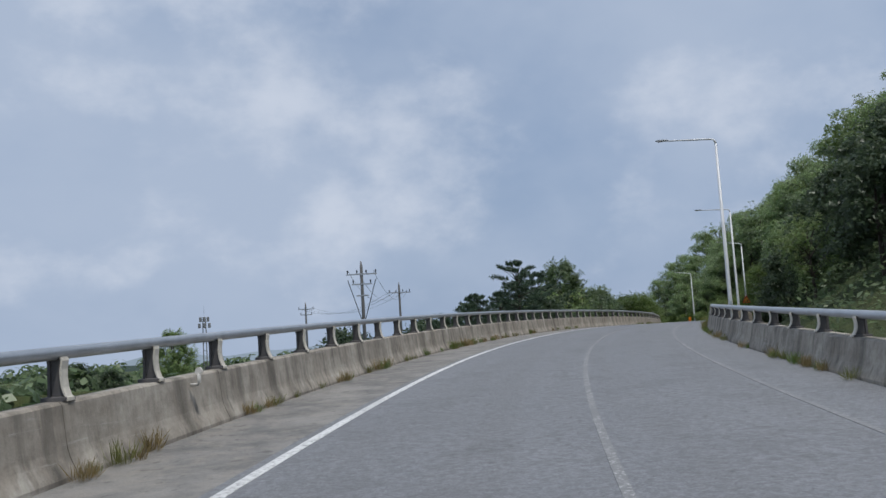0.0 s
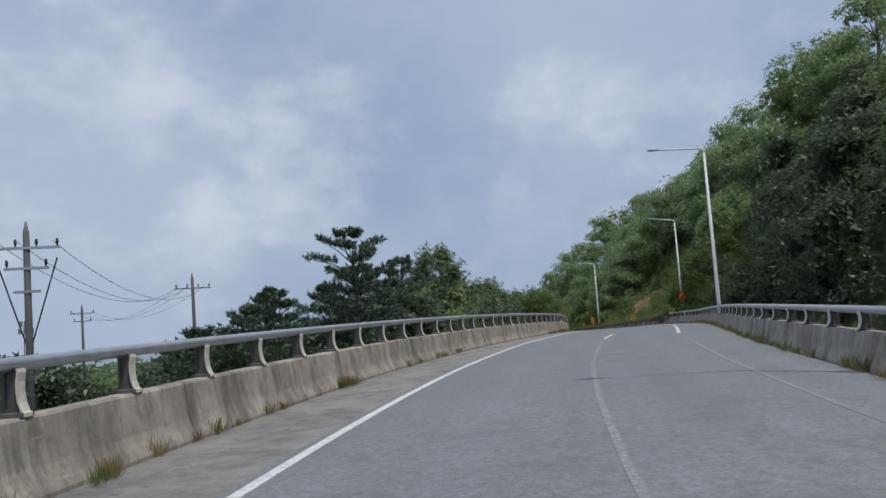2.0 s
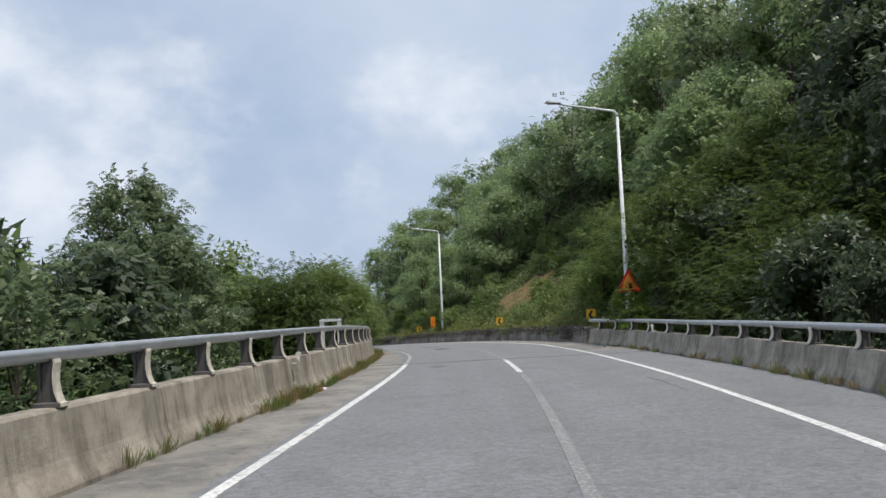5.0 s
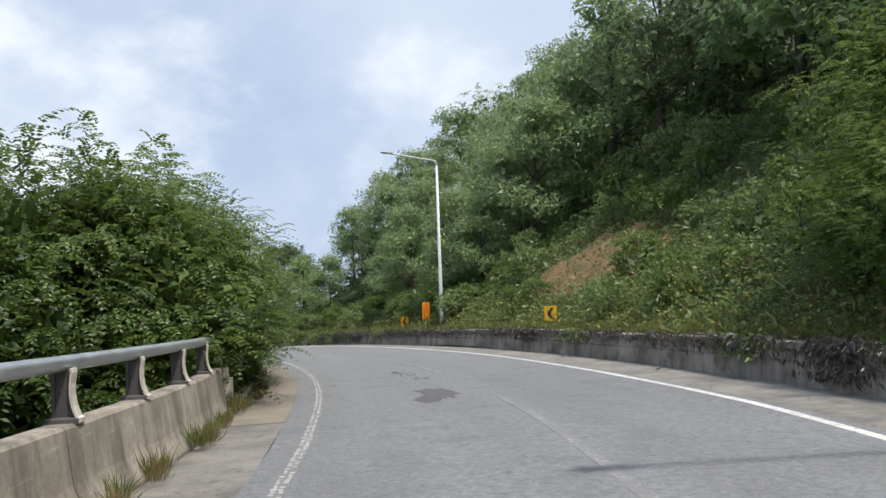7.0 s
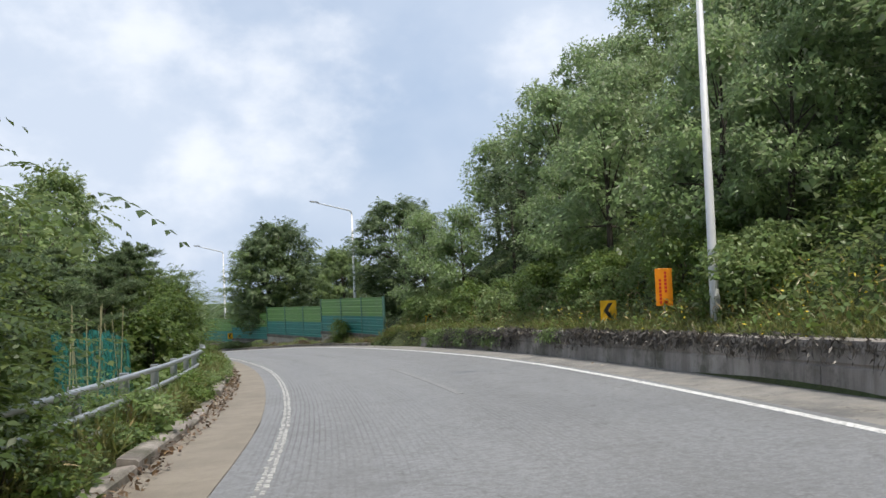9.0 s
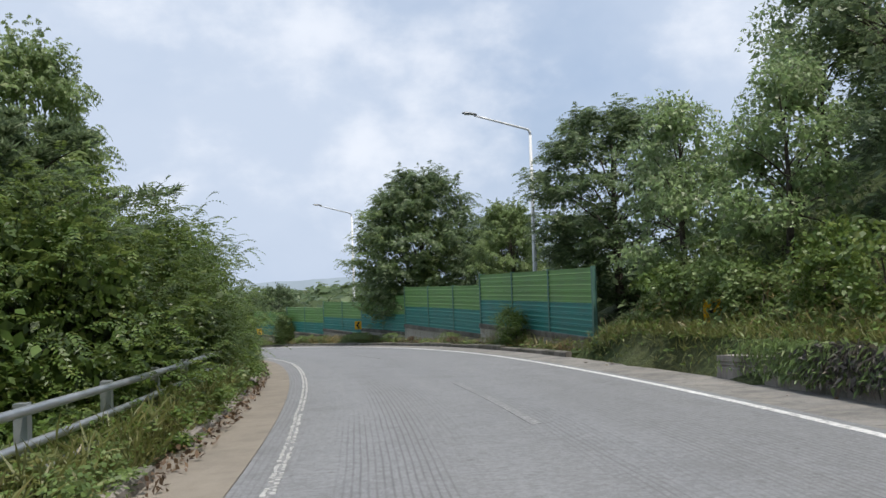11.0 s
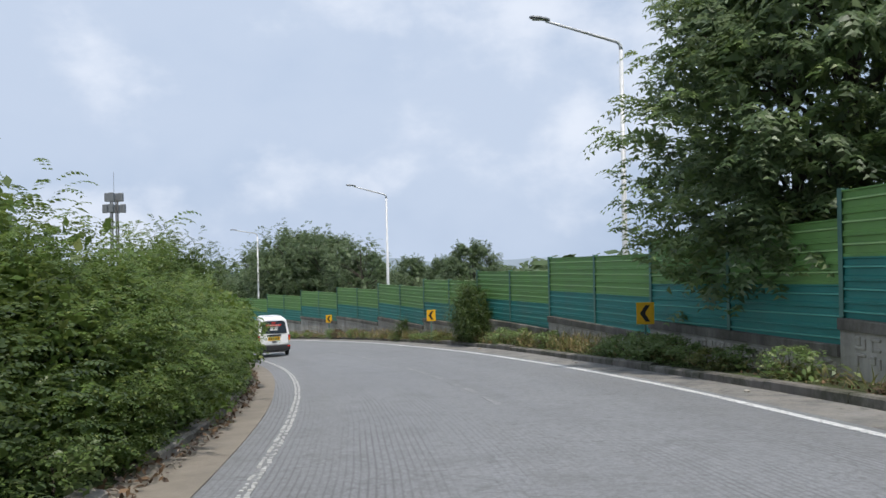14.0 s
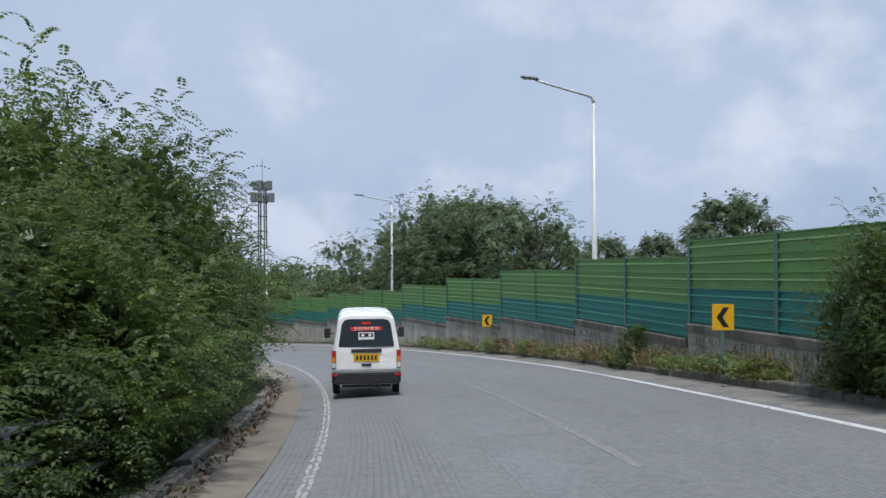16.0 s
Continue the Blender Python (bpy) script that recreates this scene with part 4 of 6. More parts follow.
chevron_sign(201.4, 7.76, 1.46, 0.56, -15, _chev + " before the noise barrier")
chevron_sign(221.2, 7.52, 1.68, 0.56, -15, "scratched yellow chevron sign before the noise barrier")
chevron_sign(240.5, 7.8, 1.75, 0.56, -15, "small yellow chevron sign far along the noise barrier")


def orange_board():
    root = tagged(new("sign_board"), "tall orange notice board with faded red writing on a post", "road sign")
    root.matrix_basis = upright(143.45, 8.14, 0.98, -15)
    MB().box(-0.03, 0.03, 0.0, 0.06, -0.5, 1.1).made("post", GALV, root)
    plate = MB().box(-0.20, 0.20, -0.025, 0.0, 0.44, 1.34, bevel=0.006).made("plate", ORANGE, root)
    rng = random.Random(2)
    for c, x in enumerate((-0.09, 0.04)):
        for i in range(9):
            z = 1.26 - i * 0.088
            if rng.random() < 0.85:
                MB().box(x - 0.028, x + 0.028, -0.029, -0.023, z - 0.06, z).made("letter_bar", RED, plate, "faded red writing")
    return root


orange_board()


def warning_sign():
    """A red-edged triangle with a yellow face, overgrown at its top, on the lamp's pole."""
    root = tagged(new("warning_sign"), "weathered red and yellow triangular warning sign on a lamp pole", "road sign")
    root.matrix_basis = upright(106.35, 7.62, 2.2, 10)
    def tri(k, y0, y1):
        p = [(-0.52 * k, 0.3 - 0.3 * k), (0.52 * k, 0.3 - 0.3 * k), (0.0, 0.3 + 0.62 * k)]
        return MB().add([(x, y0, z) for x, z in p] + [(x, y1, z) for x, z in p], [(0, 1, 2), (5, 4, 3), (0, 3, 4, 1), (1, 4, 5, 2), (2, 5, 3, 0)])
    plate = tri(1.0, -0.16, -0.13).made("plate", RED, root, "red bordered plate")
    tri(0.72, -0.166, -0.159).made("face", FADED, plate, "scratched faded orange face")
    MB().box(0.02, 0.12, -0.172, -0.165, 0.14, 0.34).box(-0.02, 0.16, -0.172, -0.165, 0.14, 0.2).made("symbol", BLACK, plate, "black symbol")
    MB().box(-0.1, 0.1, -0.13, 0.1, 0.2, 0.24).box(-0.1, 0.1, -0.13, 0.1, 0.5, 0.54).made("clamp", GALV, root)
    return root


warning_sign()


def steel_guardrail(a, b):
    """The pipe guard rail that goes on where the concrete barrier ends."""
    root = tagged(new("guard_rail"), "rusty-white three-bar steel guard rail overgrown with weeds", "guard rail")
    dd = lambda s: d_lb(s) - 0.30 - 0.25 * min(1, max(0, (s - 117) / 8))
    for h in (0.35, 0.62, 0.92):
        MB().tube([at(s, dd(s), h) for s in along(a, b, 1.5)], 0.045, 8).made("bar", GALV, root, smooth=True)
    for s in along(a + 0.8, b, 2.4):
        MB().box(-0.06, 0.06, -0.05, 0.05, -0.7, 0.98, stand(s, dd(s) - 0.08, 0)).made("post", GALV, root)
    return root


steel_guardrail(117.2, 167.0)
steel_guardrail(205.0, 214.0)


def barrier_end():
    """The pale slotted steel plate that caps the barrier's end."""
    root = tagged(new("end_plate"), "pale slotted steel plate capping the end of the concrete barrier", "end plate")
    root.matrix_basis = stand(116.82, d_lb(116.8) - 0.22, 0.0)
    MB().box(-0.24, 0.24, 0.0, 0.03, 0.02, 0.62, bevel=0.01).box(-0.14, 0.17, 0.0, 0.03, 0.63, 0.80, bevel=0.01).made("plate", FLANGE, root)
    for z in (0.2, 0.38, 0.58):
        for x in (-0.09, 0.0, 0.09):
            MB().box(x - 0.028, x + 0.028, -0.004, 0.036, z, z + 0.022).made("slot", BLACK, root, "dark slot")
    return root


barrier_end()


def microvan():
    """A small one-box van seen from behind; x across, y ahead, z up, the rear at y = 0."""
    root = tagged(new("van"), "small white one-box delivery van with a dark rear window", "van")
    root.matrix_basis = stand(223.5, 0.05, 0.0, -2.6) @ Matrix.Diagonal((1.12, 1.03, 1.02, 1))
    ys = [0.0, 0.05, 0.25, 1.0, 2.0, 2.55, 2.95, 3.25, 3.42]
    roof = [1.83, 1.875, 1.90, 1.91, 1.90, 1.86, 1.50, 1.12, 0.95]
    wide = [0.975, 0.99, 1.0, 1.0, 1.0, 1.0, 0.99, 0.97, 0.92]
    def ring(zr, k):
        half = [(0.62, 0.30), (0.685, 0.36), (0.70, 0.60), (0.70, 0.95), (0.685, 1.08)]
        top = [(0.585, 0.78), (0.555, 0.88), (0.49, 0.95), (0.36, 0.985), (0.0, 1.0)]
        pts = [(x * k, z) for x, z in half if z < zr - 0.05]
        while len(pts) < 5:
            pts.append((pts[-1][0], min(zr - 0.02, pts[-1][1] + 0.005)))
        z5 = pts[-1][1]
        pts += [(x * k, z5 + (zr - z5) * t) for x, t in top]
        return pts + [(-x, z) for x, z in reversed(pts[:-1])]
    mb = MB()
    for y, r, k in zip(ys, roof, wide):
        mb.v += [(x, y + (0.10 * max(0, (z - 1.05) / 0.85) if y < 0.3 else 0), z) for x, z in ring(r, k)]
    n = len(ring(1.9, 1))
    for i in range(len(ys) - 1):
        mb.f += [(i * n + k, i * n + (k + 1) % n, (i + 1) * n + (k + 1) % n, (i + 1) * n + k) for k in range(n)]
    mb.f += [tuple(range(n))[::-1], tuple(range((len(ys) - 1) * n, len(ys) * n))]
    body = fix_normals(mb.made("body", VAN_WHITE, root))

    def back(x, z, out=0.0):       # a point on the leaning back
        return (x, 0.10 * max(0, (z - 1.05) / 0.85) - out, z)

    def panel(name, outline, mat, parent, out, label="", thick=0.012):
        m2 = MB()
        k = len(outline)
        m2.v += [back(x, z, out) for x, z in outline] + [back(x, z, out - thick) for x, z in outline]
        m2.f += [tuple(range(k)), tuple(range(k, 2 * k))[::-1]] + [(q, q + k, (q + 1) % k + k, (q + 1) % k) for q in range(k)]
        return fix_normals(m2.made(name, mat, parent, label))
    gate = panel("tailgate", [(-0.60, 0.64), (0.60, 0.64), (0.615, 1.05), (0.555, 1.62), (0.48, 1.79), (-0.48, 1.79), (-0.555, 1.62), (-0.615, 1.05)], VAN_WHITE, root, 0.012)
    panel("rear_window", [(-0.565, 1.17), (-0.545, 1.14), (0.545, 1.14), (0.565, 1.17), (0.50, 1.64), (0.44, 1.73), (0.36, 1.755), (-0.36, 1.755), (-0.44, 1.73), (-0.50, 1.64)], VAN_BLACK, gate, 0.017, "black window seal")
    panel("window_glass", [(-0.545, 1.18), (-0.525, 1.16), (0.525, 1.16), (0.545, 1.18), (0.485, 1.63), (0.425, 1.715), (0.35, 1.735), (-0.35, 1.735), (-0.425, 1.715), (-0.485, 1.63)], GLASS, gate, 0.021, "dark tinted glass")
    panel("handle_strip", [(-0.31, 1.02), (0.31, 1.02), (0.31, 1.09), (-0.31, 1.09)], VAN_BLACK, gate, 0.035, "black handle moulding", 0.03)
    panel("latch", [(-0.10, 0.71), (0.10, 0.71), (0.10, 0.765), (-0.10, 0.765)], VAN_BLACK, gate, 0.03, "black latch", 0.02)
    plate = panel("number_plate", [(-0.26, 0.81), (0.26, 0.81), (0.26, 0.985), (-0.26, 0.985)], PLATE, gate, 0.026, "yellow number plate")
    for i in range(6):
        x = -0.19 + i * 0.076
        panel("plate_bar", [(x - 0.022, 0.845), (x + 0.022, 0.845), (x + 0.022, 0.95), (x - 0.022, 0.95)], BLACK, plate, 0.029, "dark bar", 0.003)
    st = panel("red_sticker", [(-0.32, 1.50), (0.32, 1.50), (0.32, 1.585), (-0.32, 1.585)], STICKER_RED, gate, 0.025, "red safety sticker", 0.004)
    fc = bpy.data.curves.new("writing", "FONT")
    fc.body, fc.size, fc.align_x, fc.extrude = "\uc548\uc804\uac70\ub9ac\ud655\ubcf4", 0.105, "CENTER", 0.001
    probe = bpy.data.objects.new("writing_probe", fc)
    me = bpy.data.meshes.new_from_object(probe)
    bpy.data.objects.remove(probe)
    bpy.data.curves.remove(fc)
    me.name = "writing"
    me.materials.clear()
    me.materials.append(STICKER_WHITE)
    word = new("writing", me)
    word.parent = st
    word.matrix_basis = pose(0, back(0, 1.505, 0.031)[1], 1.508, 83.5, 0, 0) @ Matrix.Scale(0.9, 4)
    tagged(word, "white lettering on the red sticker")
    ws = panel("white_sticker", [(-0.16, 1.30), (0.16, 1.30), (0.16, 1.46), (-0.16, 1.46)], STICKER_WHITE, gate, 0.025, "white and black sticker", 0.004)
    panel("sticker_field", [(-0.14, 1.355), (0.14, 1.355), (0.14, 1.44), (-0.14, 1.44)], BLACK, ws, 0.028, "black field", 0.003)
    for x in (-0.07, 0.07):
        panel("sticker_disc", [(x + 0.034 * math.cos(q * math.pi / 4), 1.398 + 0.034 * math.sin(q * math.pi / 4)) for q in range(8)], STICKER_WHITE, ws, 0.031, "white disc", 0.003)
    panel("small_sticker", [(-0.09, 1.64), (0.09, 1.64), (0.09, 1.685), (-0.09, 1.685)], STICKER_RED, gate, 0.025, "small red sticker", 0.004)
    for sx in (-1, 1):
        lamp = panel("tail_lamp", [(sx * 0.615, 0.66), (sx * 0.70, 0.66), (sx * 0.70, 1.06), (sx * 0.615, 1.06)], VAN_BLACK, root, 0.02, "tail lamp cluster", 0.06)
        for z0, z1, mt, nm in ((0.93, 1.045, LENS_RED, "stop_lens"), (0.80, 0.92, LENS_AMBER, "turn_lens"), (0.68, 0.79, LENS_CLEAR, "reverse_lens")):
            panel(nm, [(sx * 0.625, z0), (sx * 0.695, z0), (sx * 0.695, z1), (sx * 0.625, z1)], mt, lamp, 0.03, "", 0.012)
        MB().tube([(sx * 0.72, 2.72, 1.18), (sx * 0.80, 2.70, 1.2)], 0.02, 6).box(sx * 0.86 - 0.07, sx * 0.86 + 0.07, 2.64, 2.74, 1.08, 1.34, bevel=0.02).made("mirror", VAN_BLACK, root, "black door mirror")
        MB().box(sx * 0.645 - 0.06, sx * 0.645 + 0.06, -0.075, -0.05, 0.50, 0.55).made("reflector", LENS_RED, root, "red bumper reflector")
        for y in (0.62, 2.46):
            wheel = MB().tube([(sx * 0.69, y, 0.275), (sx * 0.67, y, 0.275), (sx * 0.57, y, 0.275), (sx * 0.55, y, 0.275)], [0.25, 0.275, 0.275, 0.25], 20).made("wheel", RUBBER, root, "black tyre")
            MB().tube([(sx * 0.695, y, 0.275), (sx * 0.70, y, 0.275)], [0.17, 0.15], 14).made("rim", GALV, wheel, "steel rim")
        side = MB().box(sx * 0.70 - 0.006, sx * 0.70 + 0.006, 0.3, 2.5, 1.13, 1.52)
        for q in range(len(side.v)):
            x, y, z = side.v[q]
            side.v[q] = (x - sx * 0.12 * max(0, (z - 1.08) / 0.5), y, z)
        side.made("side_window", GLASS, root, "dark side window")
    mb = MB()
    for z, y, k in ((0.31, -0.02, 0.96), (0.34, -0.06, 1.0), (0.56, -0.06, 1.0), (0.60, -0.03, 0.97)):
        mb.v += [(-0.70 * k, 0.30, z), (-0.70 * k, y + 0.05, z), (-0.64 * k, y, z), (0.64 * k, y, z), (0.70 * k, y + 0.05, z), (0.70 * k, 0.30, z)]
    for r in range(3):
        mb.f += [(6 * r + q, 6 * r + q + 1, 6 * r + 7 + q, 6 * r + 6 + q) for q in range(5)]
    mb.f += [(5, 4, 3, 2, 1, 0), (18, 19, 20, 21, 22, 23), (0, 6, 12, 18, 23, 17, 11, 5)]
    fix_normals(mb.made("rear_bumper", VAN_BLACK, root, "black plastic bumper"))
    MB().box(-0.5, 0.5, 0.25, 3.2, 0.20, 0.34).tube([(0.25, -0.02, 0.24), (0.25, 0.5, 0.24)], 0.03, 8).tube([(-0.6, 0.62, 0.27), (0.6, 0.62, 0.27)], 0.045, 8).made("underbody", VAN_BLACK, root, "dark axle and exhaust")
    return root


microvan()


def utility_pole(s, d, foot, top, arms, label, turn=0.0):
    root = tagged(new("utility_pole"), label, "utility pole", "utility poles in the fields")
    p = at(s, d)
    root.matrix_basis = pose(p.x, p.y, foot, 0, 0, turn)
    H = top - foot
    MB().tube([(0, 0, 0), (0, 0, H * 0.97), (0, 0, H)], [0.19, 0.11, 0.03], 10).made("pole", POLE_CONC, root, smooth=True)
    for z, w, n in arms:
        arm = MB().box(-w, w, -0.14, -0.06, H - z - 0.05, H - z + 0.05).made("crossarm", GALV, root)
        for i in range(n):
            x = -w + 0.1 + (2 * w - 0.2) * i / max(1, n - 1)
            MB().tube([(x, -0.1, H - z + 0.05), (x, -0.1, H - z + 0.2), (x, -0.1, H - z + 0.26), (x, -0.1, H - z + 0.32)], [0.02, 0.06, 0.045, 0.05], 8).made("insulator", VAN_BLACK, arm, "dark insulator")
    return root


utility_pole(55.9, -19.7, -7.5, 6.7, [(1.0, 1.15, 4), (1.75, 0.75, 2), (2.6, 0.45, 0)], "grey concrete utility pole with cross-arms and insulators", 8)
utility_pole(85.9, -30.0, -8.0, 6.65, [(1.15, 1.3, 4)], "grey concrete utility pole with one cross-arm", 20)
utility_pole(112.0, -52.0, -8.5, 6.0, [(1.0, 1.2, 3), (1.8, 0.9, 2)], "distant grey utility pole with cross-arms", 30)
utility_pole(40.0, -62.0, -8.5, 5.0, [(1.0, 1.2, 3)], "distant grey utility pole with one cross-arm", 30)


def cable(name, a, b, sag, r=0.012):
    pts = [Vector(a).lerp(Vector(b), t / 14) - Vector((0, 0, 4 * sag * (t / 14) * (1 - t / 14))) for t in range(15)]
    return tagged(MB().tube(pts, r, 5).made(name, WIRE), "thin black sagging power cable between poles", "cable", "power cables")


_p1, _p2, _p3 = at(55.9, -19.7), at(85.9, -30.0), at(112.0, -52.0)
for _x, _z in ((-1.0, 5.95), (-0.3, 5.95), (0.9, 5.95)):
    cable("power_cable", (_p1.x + _x, _p1.y, _z), (_p2.x + _x, _p2.y, 5.7), 1.6)
    cable("power_cable", (_p2.x + _x, _p2.y, 5.7), (_p3.x + _x, _p3.y, 5.2), 1.6)
# stay wires that run down from the first pole's arms
for _x in (-1.05, 1.05):
    cable("power_cable", (_p1.x + _x, _p1.y, 5.3), (_p1.x + _x * 0.1, _p1.y, 2.2), 0.0, 0.03)


# ---- plants ----
def unit(a):
    return a / np.maximum(np.linalg.norm(a, axis=-1, keepdims=True), 1e-9)


def quad_mesh(name, quads, mat):
    """A mesh of loose leaves; quads: n x 3 or 4 corners x 3."""
    n, c = quads.shape[:2]
    me = bpy.data.meshes.new(name)
    me.vertices.add(c * n)
    me.vertices.foreach_set("co", np.ascontiguousarray(quads, dtype=np.float32).ravel())
    me.loops.add(c * n)
    me.loops.foreach_set("vertex_index", np.arange(c * n, dtype=np.int32))
    me.polygons.add(n)
    me.polygons.foreach_set("loop_start", np.arange(0, c * n, c, dtype=np.int32))
    me.materials.append(mat)
    me.update(calc_edges=True)
    me.validate()
    return me


def leaves(rng, base, way, normal, length, width):
    """Pointed leaves from base along way, their broad side facing normal."""
    way = unit(way)
    side = unit(np.cross(way, normal))
    up = np.cross(side, way)
    length, width = np.asarray(length)[:, None], np.asarray(width)[:, None]
    mid = base + way * length * 0.45 + up * length * 0.06
    return np.stack([base, mid + side * width / 2, base + way * length - up * length * 0.08, mid - side * width / 2], axis=1)


def three(q):
    """Small leaves made three-cornered: broad at the stalk, pointed at the tip."""
    back = (q[:, 0] - (q[:, 1] + q[:, 3]) / 2) * 0.8
    return np.stack([q[:, 1] + back, q[:, 2], q[:, 3] + back], axis=1)


def clump_leaves(rng, centres, radii, per, size, flat=0.8, droop=0.35):
    """Leaves laid like scales over the outside of many clumps, their broad sides outward and up."""
    c = np.repeat(centres, per, axis=0)
    r = np.repeat(radii, per)[:, None]
    out = unit(rng.normal(size=c.shape))
    out[:, 2] = np.where(out[:, 2] < -0.35, -out[:, 2] * 0.6, out[:, 2])
    p = c + out * r * rng.uniform(0.68, 1.06, (len(c), 1)) * np.array([1, 1, flat])
    way = unit(out * np.array([0.6, 0.6, 0.2]) + rng.normal(size=c.shape) * 0.6 - np.array([0, 0, droop]))
    nrm = unit(out * 0.85 + np.array([0, 0, 0.5]) + rng.normal(size=c.shape) * 0.32)
    L = size * rng.uniform(0.65, 1.35, len(c))
    return leaves(rng, p, way, nrm, L, L * rng.uniform(0.45, 0.7, len(c)))


def fronds(rng, base, way, length, pairs, leaf):
    """Feathered leaves: pairs of leaflets along a stalk that arches over and hangs."""
    way = unit(way)
    down = np.array([0, 0, 1.0])
    side = unit(np.cross(way, down) + rng.normal(size=way.shape) * 0.12)
    quads = []
    for k in range(pairs):
        t = (k + 0.7) / pairs
        p = base + way * (length * t)[:, None] - down * (length * 0.5 * t * t)[:, None]
        run = unit(way - down * t)
        face = np.cross(side, run)
        for sgn in (-1, 1):
            w = unit(side * sgn + run * 0.5 - down * 0.15)
            nrm = unit(face + rng.normal(size=way.shape) * 0.22)
            L = leaf * (1 - 0.5 * abs(t - 0.45)) * rng.uniform(0.85, 1.15, len(way))
            quads.append(leaves(rng, p, w, nrm, L, L * 0.5))
    return np.concatenate(quads)


def limbs(rng, H, trunk_r, centres, start=0.3, bend=0.25, sides=7, reach=(0.55, 0.8)):
    """A tapered bent trunk and limbs that reach into the clumps."""
    mb = MB()
    bx, by = rng.uniform(-bend, bend, 2)
    spine = [Vector((bx * math.sin(t * 2.2), by * math.sin(t * 2.9), H * 0.9 * t)) for t in (-0.08, 0.0, 0.2, 0.4, 0.6, 0.8, 1.0)]
    mb.tube(spine, [trunk_r * 1.5, trunk_r * 1.2, trunk_r, trunk_r * 0.8, trunk_r * 0.6, trunk_r * 0.35, trunk_r * 0.12], sides)
    for c in centres:
        z = min(max(H * start, c[2] * rng.uniform(*reach)), H * 0.85)
        t = z / (H * 0.9)
        a = Vector((bx * math.sin(t * 2.2), by * math.sin(t * 2.9), z))
        e = Vector(c)
        mid = a.lerp(e, 0.5) + Vector((0, 0, 0.08 * (e - a).length))
        r = trunk_r * 0.42 * (1 - 0.5 * t)
        mb.tube([a, mid, e], [r, r * 0.6, r * 0.15], 5, cap=False)
    return mb.mesh("trunk", BARK, smooth=True)


def inner(rng, centres, radii, per, size):
    """Larger leaves deep inside the clumps, so that a crown is not see-through."""
    c = np.repeat(centres, per, axis=0)
    r = np.repeat(radii, per)[:, None]
    b = c + rng.normal(size=c.shape) * 0.28 * r
    L = size * rng.uniform(0.7, 1.3, len(c))
    return leaves(rng, b, rng.normal(size=c.shape), rng.normal(size=c.shape), L, L * 0.8)


def clump_centres(rng, H, spread, n, low=0.3, top=0.97, skirt=False):
    """Clumps over an uneven crown, thinner towards the top; a skirted one is widest low down."""
    t = low + (top - low) * rng.uniform(0, 1, n) ** 0.85
    a = rng.uniform(0, 2 * math.pi, n)
    prof = np.sin(np.clip((t - low) / (1.04 - low), 0.02, 1) * math.pi) ** 0.6
    if skirt:
        u = np.clip((t - low) / (1.02 - low), 0, 1)
        prof = np.sqrt(1 - u * u) * np.minimum(1, 0.72 + 1.4 * u)
    r = spread * prof * rng.uniform(0.35, 1.0, n) ** 0.6
    return np.stack([r * np.cos(a), r * np.sin(a), H * t], axis=1)


VARIANTS = {}


